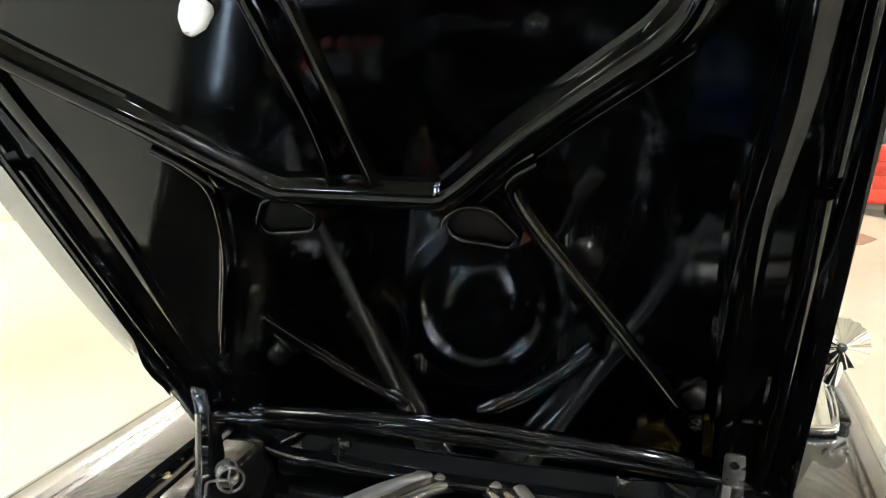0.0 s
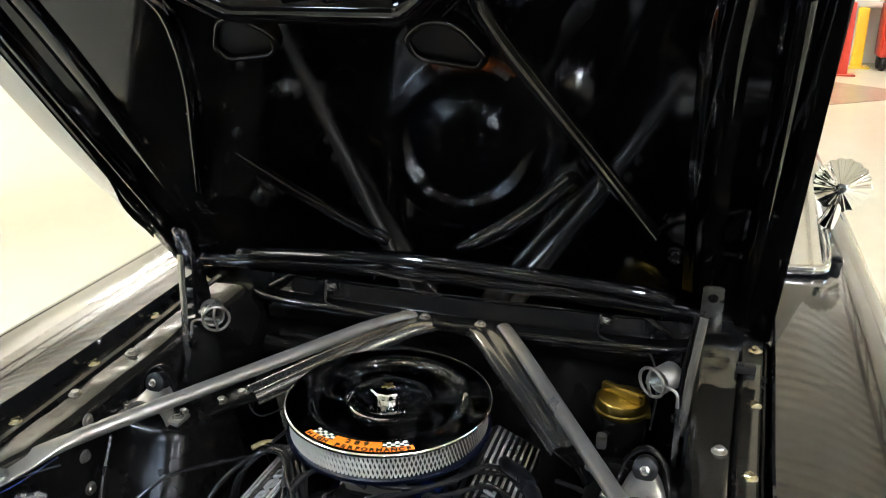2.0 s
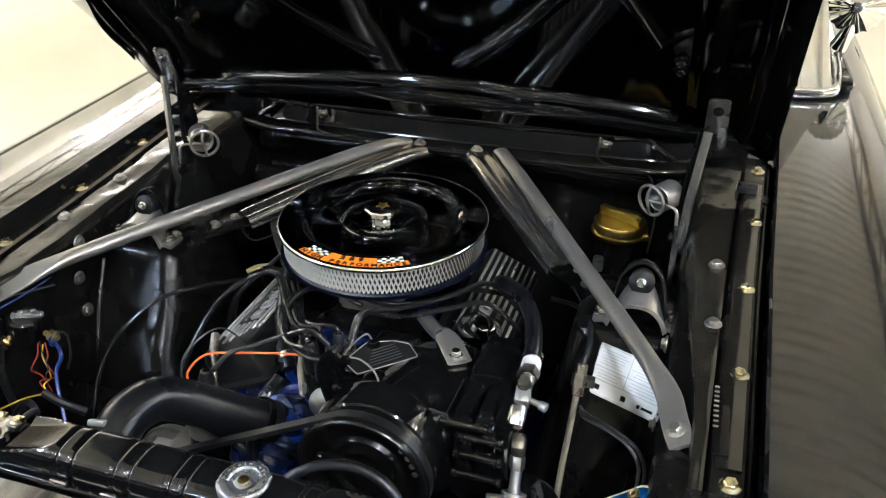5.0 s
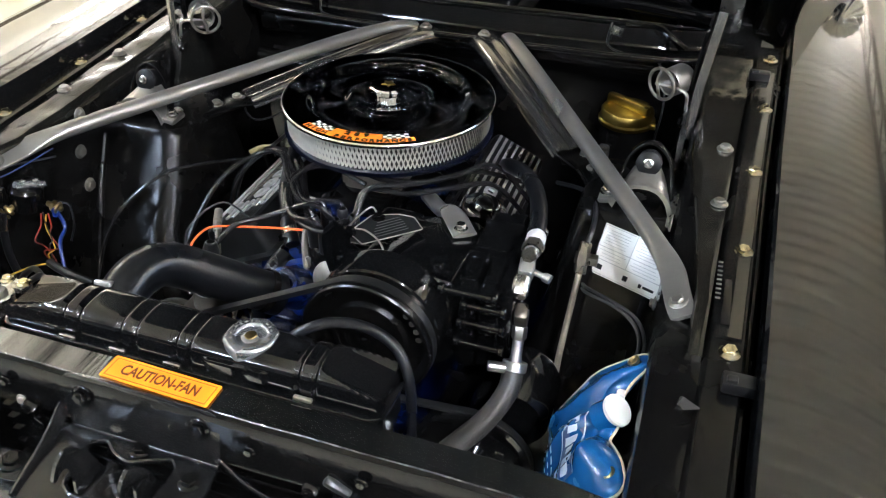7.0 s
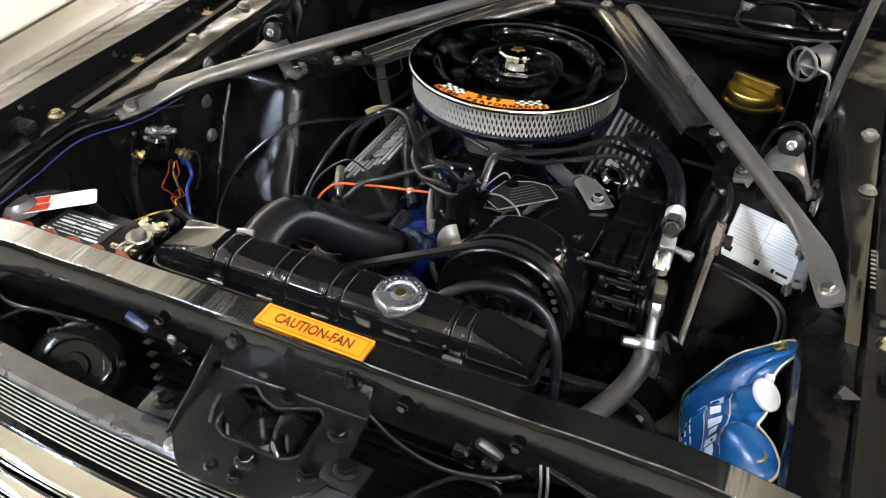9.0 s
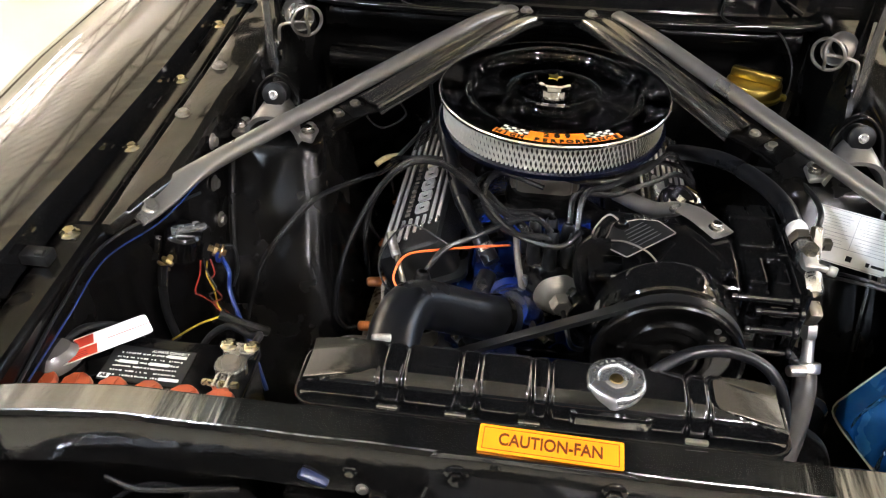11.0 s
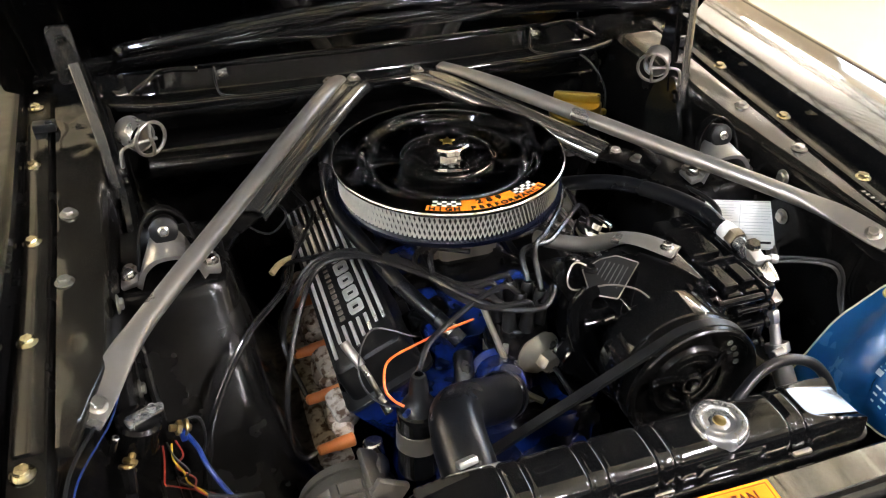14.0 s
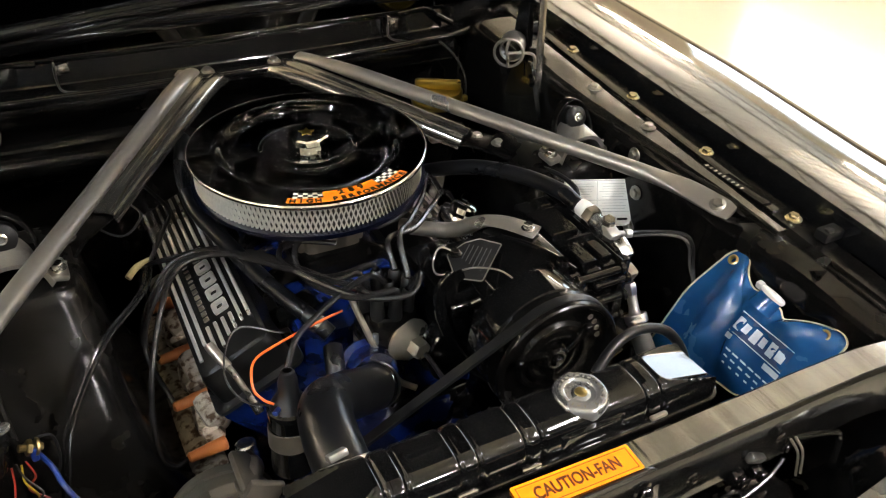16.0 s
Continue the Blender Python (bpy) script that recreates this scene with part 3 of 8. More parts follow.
    for i in range(81):
        y = lerp(-0.44 if s > 0 else -0.40, 0.37, i / 80)
        z = table([(-0.8, 0.828), (-0.43, 0.842), (0.4, 0.879)], y) - 0.0035
        e = table(IN, y) - 0.0595
        k = min(1.0, max(0.0, (-0.285 - y) / 0.13)) if s < 0 else 0.8 * min(1.0, max(0.0, (0.02 - y) / 0.36))
        a = lerp(0.507, e - 0.010, k)
        row = [(s * (a - 0.001), y, z - 0.012), (s * a, y, z - 0.002)]
        for c in range(1, 8):
            x = lerp(a, e, c / 8)
            w = (0.0010 if s < 0 else 0.0005) * (math.sin(y * 29 + x * 70 + 2 * s) + 0.5 * math.sin(y * 67 - x * 110) + 0.25 * math.sin(y * 139 + x * 60))
            row.append((s * x, y, z + 0.0045 + w * math.sin(math.pi * c / 8) ** 0.5))
        rows.append(row + [(s * e, y, z + 0.0038), (s * e, y, z - 0.012)])
    loft(bm, rows)
    part("shelf_sheet", bm, SHEET, ap, "crumpled glossy sheet along the apron", angle=60)
    if s < 0:
        return ap
    part("raised_plate", boxes(((s * 0.572, -0.32, 0.8490), (0.020, 0.13, 0.004), 0.0015)), SATIN, ap)
    for k in range(9):
        part("slot", boxes(((s * 0.5655, -0.262 - 0.0095 * k, 0.8517), (0.006, 0.0028, 0.0012), 0.0004)), BOLTGREY, ap)
    return ap


for s in (-1, 1):
    apron(s)


def rounded_loop(x0, x1, y0, y1, z, r, n=5):
    out = []
    for cx, cy, t0 in ((x1 - r, y1 - r, 0), (x0 + r, y1 - r, 90), (x0 + r, y0 + r, 180), (x1 - r, y0 + r, 270)):
        for k in range(n):
            t = radians(t0 + 90 * k / (n - 1))
            out.append((cx + r * math.cos(t), cy + r * math.sin(t), z))
    return out


def shock_tower(s):
    loops = []
    for z, x0, y0, y1, r in ((0.30, 0.235, -0.33, 0.16, 0.06), (0.42, 0.25, -0.31, 0.15, 0.065), (0.50, 0.275, -0.285, 0.135, 0.06), (0.56, 0.305, -0.252, 0.115, 0.05), (0.64, 0.33, -0.21, 0.095, 0.042),
                             (0.72, 0.343, -0.150, 0.082, 0.036), (0.782, 0.352, -0.116, 0.072, 0.034), (0.794, 0.358, -0.110, 0.066, 0.032), (0.800, 0.37, -0.104, 0.054, 0.028)):
        loops.append([(s * x, y, zz) for x, y, zz in rounded_loop(x0, 0.535, y0, y1, z, r)])
    tw = part("shock_tower", loft(bmesh.new(), loops), BAYBLACK, car, "satin black stamped shock tower", angle=50)
    # pressed rib on the front face
    bm = bmesh.new()
    sweep(bm, spline([(s * 0.487, -0.13, 0.785), (s * 0.483, -0.174, 0.71), (s * 0.470, -0.243, 0.58), (s * 0.455, -0.29, 0.48)], 5), ring(0.006, 8))
    part("pressed_rib", bm, BAYBLACK, tw)
    # the reinforcing flange with two bolts below the brace
    bm = bmesh.new()
    sweep(bm, [(s * 0.385, -0.03, 0.786), (s * 0.362, 0.022, 0.784), (s * 0.330, 0.076, 0.784), (s * 0.305, 0.11, 0.786)], rect(0.05, 0.012, 0.003))
    part("tower_flange", bm, SATIN, tw)
    for x, y in ((0.358, 0.029), (0.336, 0.066)):
        put("bolt", GBOLT, tw, Matrix.Translation((s * x, y, 0.790)) @ spin())
    return tw


for s in (-1, 1):
    shock_tower(s)


def firewall():
    bm = boxes(((0, 0.472, 0.51), (1.14, 0.02, 0.72), 0.004))
    fw = part("firewall", bm, BAYBLACK, car, "satin black firewall behind the engine")
    bm = bmesh.new()
    sweep(bm, [(-0.48, 0.447, 0.80), (0.48, 0.447, 0.80)], ring(0.022, 12, 0.03))
    part("stiffening_bead", bm, BAYBLACK, fw)
    bm = bmesh.new()
    sweep(bm, [(-0.46, 0.442, 0.70), (-0.1, 0.442, 0.70)], ring(0.018, 12, 0.045))
    part("stiffening_bead", bm, BAYBLACK, fw)
    # cowl: flange, upright face and bead, bowed across the car
    xs = [lerp(-0.60, 0.60, i / 30) for i in range(31)]
    loops = []
    for x in xs:
        d = -0.035 * (1 - (x / 0.6) ** 2) + 0.05 * max(0, abs(x) - 0.45) / 0.15
        prof = [(0.393 + d, 0.845), (0.393 + d, 0.850), (0.424 + d, 0.852), (0.437 + d, 0.857), (0.441 + d, 0.866), (0.448 + d, 0.898), (0.456 + d, 0.906), (0.464 + d, 0.907), (0.482, 0.905), (0.53, 0.915), (0.53, 0.85)]
        loops.append([(x, y, z) for y, z in prof])
    cw = part("cowl_lip", loft(bmesh.new(), loops), GLOSSBLACK, fw, "gloss black cowl lip below the hood's rear edge", angle=25)
    # rolled edges along the foot and the top of the cowl face
    for yy, zz, r in ((0.398, 0.851, 0.0065), (0.447, 0.902, 0.008)):
        bm = bmesh.new()
        sweep(bm, [(x, yy - 0.035 * (1 - (x / 0.6) ** 2) + 0.05 * max(0, abs(x) - 0.45) / 0.15, zz + 0.0006 * math.sin(x * 37)) for x in xs], ring(r, 12))
        part("cowl_bead", bm, GLOSSBLACK, cw)
    for s in (-1, 1):
        # pressed steps at the ends of the cowl face
        bm = bmesh.new()
        sweep(bm, spline([(s * 0.34, 0.416, 0.898), (s * 0.40, 0.421, 0.90), (s * 0.43, 0.414, 0.885), (s * 0.46, 0.409, 0.868)], 5), ring(0.006, 8))
        part("pressed_step", bm, GLOSSBLACK, fw)
    return fw


firewall()
# raised hood: u across, v from hinge to front edge, n towards the engine
HN = Vector((0, -0.785, -0.62)).normalized()
HV = Vector((0, -0.62, 0.785)).normalized()
HM = axes((1, 0, 0), HV, HN, (0, 0.30, 0.955))


def hp(u, v, n=0.0):
    return HM @ Vector((u, v, n))


def hood():
    # outer skin with folded edge
    loops = []
    for i in range(25):
        v = lerp(-0.03, 1.16, i / 24)
        w = lerp(0.632, 0.612, i / 24)
        # the folded flange of the battery side widens towards the nose
        k = min(1.0, max(0.0, (v - 0.12) / 0.42))
        e = w + 0.010 + 0.052 * k * (2 - k)
        crown = [(-e, -0.006), (-e - 0.003, -0.010), (-e, -0.018), (-w + 0.01, -0.026)] + [(lerp(-w + 0.06, w - 0.06, k / 10), -0.030 - 0.012 * (1 - (2 * k / 10 - 1) ** 2)) for k in range(11)] + [(w - 0.02, -0.024), (w, -0.016), (w, 0.004)]
        inner = [(w - 0.01, 0.006), (w - 0.025, 0.002), (w - 0.04, -0.004)] + [(lerp(w - 0.06, -w + 0.06, k / 10), -0.014) for k in range(11)] + [(-w + 0.042, -0.008), (-w + 0.030, 0.003), (-w + 0.024, 0.005), (lerp(-w + 0.024, -e, 0.5), 0.0005)]
        loops.append([hp(u, v, n) for u, n in crown + inner])
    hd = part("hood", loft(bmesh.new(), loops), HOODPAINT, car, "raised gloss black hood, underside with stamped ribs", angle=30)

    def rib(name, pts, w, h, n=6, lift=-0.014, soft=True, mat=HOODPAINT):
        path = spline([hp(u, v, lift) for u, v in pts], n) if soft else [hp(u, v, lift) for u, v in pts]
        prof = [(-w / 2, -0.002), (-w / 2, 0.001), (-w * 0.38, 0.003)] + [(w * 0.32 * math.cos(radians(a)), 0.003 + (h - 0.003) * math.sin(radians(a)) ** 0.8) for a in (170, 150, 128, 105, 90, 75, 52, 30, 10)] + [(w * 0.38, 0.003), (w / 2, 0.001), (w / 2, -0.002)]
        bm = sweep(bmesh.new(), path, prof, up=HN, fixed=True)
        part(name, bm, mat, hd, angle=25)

    # bare folded hem outside the rail on the battery side
    bm = bmesh.new()
    rows = []
    for i in range(31):
        v = lerp(0.10, 1.15, i / 30)
        w = 0.632 - 0.020 * (v + 0.03) / 1.19
        k = min(1.0, max(0.0, (v - 0.12) / 0.42))
        e = w + 0.008 + 0.052 * k * (2 - k)
        j = min(1.0, max(0.0, (v - 0.16) / 0.16))
        a = lerp(-e + 0.006, -w + 0.014, j * j * (3 - 2 * j))
        rows.append([hp(-e, v, -0.0035), hp(-e + 0.001, v, -0.0015), hp(lerp(-e, a, 0.5), v, 0.0035), hp(a, v, 0.0068), hp(a, v, 0.003), hp(-e, v, -0.0055)])
    part("hem", loft(bm, rows), HEMPAINT, hd, "gloss painted hem along the hood edge", angle=30)
    # side rails with a step, one each side
    for s in (-1, 1):
        rib("side_rail", [(s * 0.575, 0.02), (s * 0.576, 0.25), (s * 0.577, 0.55), (s * 0.575, 0.765)], 0.044, 0.020, 5)
        rib("side_rail", [(s * 0.581, 0.80), (s * 0.582, 1.0), (s * 0.583, 1.14)], 0.040, 0.018, 5)
        rib("inner_rail", [(s * 0.50, 0.10), (s * 0.497, 0.40), (s * 0.499, 0.7), (s * 0.52, 0.9), (s * 0.53, 1.1)], 0.06, 0.008, 5)
        # V arms from the centre bar to the front corners
        if s > 0:
            arm = [(0.10, 0.733), (0.130, 0.748), (0.21, 0.825), (0.284, 0.890), (0.349, 0.943), (0.401, 0.988), (0.43, 1.04), (0.44, 1.12)]
        else:
            arm = [(-0.104, 0.733), (-0.144, 0.736), (-0.192, 0.768), (-0.26, 0.820), (-0.326, 0.870), (-0.393, 0.916), (-0.458, 0.962), (-0.50, 1.0), (-0.525, 1.06)]
        rib("v_arm", arm, 0.060, 0.026, 6)
        for k in (0.020, 0.036):
            rib("v_bead", [(u + s * k * 0.68, v - k * 0.74) for u, v in arm[1:6]], 0.008, 0.006, 6)
        # diagonals from the V down to the hinge corners
        if s > 0:
            dia = [(0.245, 0.80), (0.205, 0.765), (0.212, 0.712), (0.262, 0.600), (0.338, 0.440), (0.418, 0.265)]
        else:
            dia = [(-0.319, 0.808), (-0.282, 0.777), (-0.257, 0.733), (-0.268, 0.66), (-0.300, 0.564), (-0.362, 0.425), (-0.425, 0.285)]
        rib("diagonal", dia, 0.030, 0.016, 6)
        rib("lower_rib", [(s * 0.300, 0.400), (s * 0.22, 0.300), (s * 0.14, 0.215), (s * 0.075, 0.16)], 0.040, 0.012, 5)
        rib("centre_rib", [(s * 0.030 - 0.022, 0.740), (s * 0.025 - 0.031, 0.881), (s * 0.026 - 0.044, 0.988), (s * 0.026 - 0.056, 1.10)], 0.022, 0.016, 5)
        # recessed triangular openings with rolled edge, their shade set in as a black sheet
        tri = [(s * 0.098, 0.690), (s * 0.106, 0.655), (s * 0.19, 0.640), (s * 0.203, 0.662), (s * 0.172, 0.716), (s * 0.135, 0.722)]
        if s < 0:
            tri = tri[::-1]
        o = rounded(tri, 0.022)
        c = (s * 0.15, 0.68)
        bm = plate_with_hole(bmesh.new(), [(c[0] + (x - c[0]) * 1.13, c[1] + (y - c[1]) * 1.13) for x, y in o], [(c[0] + (x - c[0]) * 0.98, c[1] + (y - c[1]) * 0.98) for x, y in o], 0.011, HM @ Matrix.Translation((0, 0, -0.015)))
        bmesh.ops.bevel(bm, geom=list(bm.edges), offset=0.0025, segments=2, profile=0.5, affect="EDGES")
        part("opening_edge", bm, HOODPAINT, hd)
        lp = [hp(x, y, -0.004) for x, y in o]
        part("rolled_lip", sweep(bmesh.new(), lp + lp[:2], ring(0.0045, 10)), HOODPAINT, hd)
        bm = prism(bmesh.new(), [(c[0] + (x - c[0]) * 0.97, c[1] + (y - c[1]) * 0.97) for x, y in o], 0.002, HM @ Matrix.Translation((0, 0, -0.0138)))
        part("opening", bm, INK, hd, "flat black sheet for the shade inside the hood panel's opening")
        # small studs by the hinge
        for v in (0.20, 0.225):
            put("bolt", BBOLT, hd, HM @ Matrix.Translation((s * 0.455, v, -0.012)))
    rib("centre_bar", [(-0.104, 0.733), (-0.05, 0.7335), (0.05, 0.7335), (0.104, 0.733)], 0.060, 0.026, 4)
    rib("rear_lip", [(-0.455, 0.040), (-0.42, 0.050), (-0.171, 0.086), (0.0, 0.099), (0.171, 0.092), (0.40, 0.070), (0.455, 0.052)], 0.032, 0.014, 6, mat=GLOSSBLACK)
    rib("rear_edge", [(-0.60, -0.012), (-0.3, 0.024), (0.0, 0.037), (0.3, 0.026), (0.60, -0.012)], 0.05, 0.012, 6, mat=GLOSSBLACK)
    # rubber stop
    bm = turned([(0, 0), (0.020, 0), (0.020, 0.008), (0.017, 0.024), (0.008, 0.038), (0.004, 0.040), (0.003, 0.036), (0, 0.036)], hp(-0.143, 1.03, -0.014), HN + HV * -0.35, 20)
    part("rubber_stop", bm, WHITEPLASTIC, hd, "off-white conical rubber stop")
    return hd


hood()


def cabin():
    # cowl top, windscreen and pillar trim behind the hood
    part("cowl_top", boxes(((0, 0.58, 0.915), (1.30, 0.20, 0.02), 0.006)), PAINT, car)
    bm = bmesh.new()
    prism(bm, [(-0.68, 0), (0.68, 0), (0.60, 0.42), (-0.60, 0.42)], 0.006, axes((1, 0, 0), (0, 0.62, 0.78), (0, -0.78, 0.62), (0, 0.70, 0.93)))
    part("windscreen", bm, GLASS, car, "dark windscreen glass")
    for s in (-1, 1):
        bm = bmesh.new()
        sweep(bm, [(s * 0.725, 0.745, 0.925), (s * 0.712, 0.80, 0.99), (s * 0.69, 0.90, 1.11), (s * 0.66, 1.02, 1.25)], rect(0.075, 0.03, 0.008))
        pl = part("pillar_trim", bm, TRIM, car, "bright chrome windscreen pillar trim")
        bm = bmesh.new()
        sweep(bm, spline([(s * 0.66, 0.725, 0.925), (s * 0.70, 0.728, 0.927), (s * 0.755, 0.74, 0.928), (s * 0.775, 0.79, 0.935), (s * 0.785, 1.0, 0.94), (s * 0.79, 1.6, 0.95)], 5), rect(0.02, 0.022, 0.006))
        part("sill_moulding", bm, TRIM, pl)
        part("side_window", boxes(((s * 0.72, 1.45, 1.08), (0.008, 0.8, 0.24), 0.002)), GLASS, car)
        bm = boxes(((s * 0.77, 1.45, 0.925), (0.09, 1.3, 0.03), 0.012))
        part("door_top", bm, PAINT, car)
    # rear body closing the shape behind the windscreen
    part("roof", boxes(((0, 1.75, 1.30), (1.16, 1.1, 0.05), 0.02)), PAINT, car)
    part("rear_body", boxes(((0, 2.4, 0.62), (1.6, 2.0, 0.6), 0.12)), PAINT, car)
    part("dash_top", boxes(((0, 0.82, 0.90), (1.3, 0.26, 0.05), 0.01)), SATIN, car)
    for s in (-1, 1):
        for y in (-0.62, 2.1):
            wh = part("wheel", turned([(0, -0.09), (0.26, -0.1), (0.31, -0.085), (0.32, -0.05), (0.32, 0.05), (0.31, 0.085), (0.26, 0.1), (0, 0.09)], (s * 0.70, y + 0.15, 0.32), (1, 0, 0), 36), RUBBER, car)
    # door mirror with a fluted cone back
    c = Vector((0.811, 1.0, 1.061))
    ax = Vector((-0.15, -1, 0.05))
    bm = turned([(0, 0.046), (0.012, 0.045), (0.015, 0.038), (0.040, 0.018), (0.063, 0.004), (0.066, 0), (0.063, -0.006), (0, -0.008)], c, ax, 72, lambda t: 1 + 0.035 * math.cos(18 * t))
    mr = part("door_mirror", bm, CHROME, car, "round chrome door mirror with a fluted back")
    bm = bmesh.new()
    sweep(bm, spline([c + Vector((0.0, -0.005, -0.03)), c + Vector((-0.01, 0, -0.07)), c + Vector((-0.02, 0.01, -0.105))], 5), ring(0.012, 10), scale=lambda t: 1 + 0.8 * t)
    part("mirror_stalk", bm, CHROME, mr)


cabin()


# ---- front end ----
def support_bar():
    t = thing("radiator_support_bar", (0, -0.67, 0.82), "black steel radiator support bar with worn shiny ends", "support bar")
    xs = [lerp(-0.56, 0.56, i / 40) for i in range(41)]
    loops = []
    for x in xs:
        e = max(0, abs(x) - 0.40) / 0.16
        y, z = -0.684 - 0.014 * e, 0.857 - 0.012 * e * e + 0.0006 * math.sin(x * 170)
        prof = [(0.019, -0.022), (0.020, -0.003), (0.017, 0), (-0.017, -0.001), (-0.022, -0.003), (-0.025, -0.010), (-0.030, -0.060), (-0.026, -0.062), (-0.021, -0.012), (0.015, -0.006)]
        loops.append([(x, y + a, z + b) for a, b in prof])
    part("bar", loft(bmesh.new(), loops), SATIN, t, angle=30)
    loops = []
    for x in xs:
        e = max(0, abs(x) - 0.40) / 0.16
        y, z = -0.684 - 0.014 * e, 0.857 - 0.012 * e * e + 0.0006 * math.sin(x * 170)
        loops.append([(x, y - 0.0175, z - 0.001), (x, y - 0.0165, z + 0.0003), (x, y + 0.0155, z + 0.0009), (x, y + 0.0165, z)])
    part("worn_top", loft(bmesh.new(), loops), WORN, t, "top edge worn to shiny bare steel", angle=30)
    for x in (0.139, -0.16, 0.26):
        put("rivet", BBOLT, t, pose(x, -0.716, 0.832, 90, 0, 0) @ Matrix.Scale(0.6, 4))
    return t


support_bar()


def caution_sticker():
    m = axes((1, -0.03, 0.0), (0.03, 1, 0.018), (0, -0.018, 1), (0.0205, -0.684, 0.8597))
    t = thing("caution_sticker", (0.0205, -0.684, 0.859), "orange sticker reading CAUTION-FAN in dark letters, on the radiator support bar", "sticker")
    bm = prism(bmesh.new(), rounded([(-0.066, -0.0155), (0.066, -0.0155), (0.066, 0.0155), (-0.066, 0.0155)], 0.002), 0.0006, m)
    part("backing", bm, ORANGESIGN, t)
    o = [(-0.062, -0.0125), (0.062, -0.0125), (0.062, 0.0125), (-0.062, 0.0125)]
    i = [(-0.0613, -0.0118), (0.0613, -0.0118), (0.0613, 0.0118), (-0.0613, 0.0118)]
    part("border_line", plate_with_hole(bmesh.new(), o, i, 0.0003, m @ Matrix.Translation((0, 0, 0.0006))), SIGNINK, t)
    text("lettering", "CAUTION-FAN", 0.0190, SIGNINK, t, m @ Matrix.Translation((0, -0.0003, 0.0008)), "dark red capital letters", bold=0.0004, stretch=0.74)


caution_sticker()


def radiator():
    t = thing("radiator", (0, -0.595, 0.45), "black radiator with a ribbed rounded top tank", "radiator")
    yc, zc = -0.600, 0.832
    x0, x1 = -0.230, 0.242

    def section(x, k=1.0, d=0.0):
        out = []
        for i in range(33):
            a = math.pi * i / 32
            ry, rz = (0.034 + d) * k, (0.036 + d) * k
            # rounded box: between a half circle and a square
            c, s_ = math.cos(a), math.sin(a)
            q = 0.62
            out.append((x, yc + ry * math.copysign(abs(c) ** q, c), zc + rz * s_ ** q))
        return out + [(x, yc - 0.034 * k, 0.775), (x, yc + 0.034 * k, 0.775)]

    xs, loops = [lerp(x0, x1, i / 330) for i in range(331)], []
    for x in xs:
        e = min(x - x0, x1 - x)
        d = 0.0
        for rb in (-0.150, -0.128, -0.072, -0.052, 0.000, 0.018, 0.150, 0.170):
            d -= 0.0030 * math.exp(-((x - rb) / 0.0026) ** 2)
        lp = section(x, 1.0, d)
        # flat ramps pressed into both ends
        top = zc + 0.0145 + min(1.0, e / 0.075) * 0.0220
        lp = [(a, b, min(c, top + 0.05 * (yc - b) * max(0, 1 - e / 0.075) + 0.45 * max(0, abs(b - yc) - 0.021)) if c > zc else c) for a, b, c in lp]
        loops.append(lp)
    tank = part("top_tank", loft(bmesh.new(), loops), GLOSSBLACK, t, "gloss black pressed top tank with ribs", angle=50)
    bm = bmesh.new()
    loop = [(x, y, 0.830) for x, y, z in rounded_loop(x0 - 0.006, x1 + 0.006, yc - 0.039, yc + 0.039, 0, 0.018)]
    sweep(bm, loop + loop[:2], rect(0.008, 0.006, 0.002))
    part("tank_seam", bm, GLOSSBLACK, tank)
    part("core", boxes(((0.006, yc, 0.58), (0.46, 0.055, 0.40), 0.004)), BAYBLACK, t)
    for x, sg in ((x0 + 0.036, 0.35), (x1 - 0.036, -0.35)):
        part("dimple", turned([(0.0105, -0.001), (0.0095, 0.0012), (0.0075, 0.0004), (0.004, -0.0006), (0, -0.0006)], (x, yc + 0.002, zc + 0.0232), (-sg, 0, 1), 24), GLOSSBLACK, tank)
    for x in (-0.14, -0.072, 0.0, 0.16):
        part("seam_tab", boxes(((x, yc - 0.039, 0.836), (0.022, 0.006, 0.005), 0.002)), STEEL, tank)
    # filler flat, neck and cap
    bm = turned([(0.030, 0.0), (0.030, 0.006), (0.026, 0.009), (0.026, 0.014)], (0.081, yc, 0.848), seg=32)
    prism(bm, rounded([(-0.048, -0.036), (0.040, -0.036), (0.050, 0.03), (-0.040, 0.03)], 0.012), 0.022, Matrix.Translation((0.081, yc, 0.833)), 0.005)
    part("filler_neck", bm, GLOSSBLACK, t)
    bm = turned([(0.0265, -0.010), (0.0292, -0.008), (0.0300, -0.002), (0.0292, 0.003), (0.0270, 0.0055), (0.0256, 0.0060), (0.0190, 0.0056), (0.0176, 0.0050), (0.0162, 0.0026), (0.0108, 0.0022), (0.0094, 0.0032), (0, 0.0038)],
                (0.081, yc, 0.866), seg=144, wob=lambda a: 1 + 0.05 * min(1.0, 1.5 * sum(max(0, math.cos(a - math.radians(e))) ** 120 for e in (29, 82, 205, 265))))
    cap = part("radiator_cap", bm, CAPSTEEL, t, "bright eared metal radiator cap")
    part("cap_rivet", turned([(0.0070, 0), (0.0062, 0.0014), (0.003, 0.002), (0, 0.0022)], (0.081, yc, 0.8696), seg=20), BRASS, cap, "worn brass centre rivet")
    # stamped letters round the cap, too small to read
    for i in range(22):
        a = 2 * math.pi * i / 22
        if i not in (5, 11, 16):
            part("stamped_mark", boxes(((0.081 + 0.0222 * math.cos(a), yc + 0.0222 * math.sin(a), 0.8719), (0.0034, 0.0013, 0.0005), 0.0, pose(0, 0, 0, 0, 0, math.degrees(a) + (0 if i % 2 else 90)))), BOLTGREY, cap)
    return t


radiator()


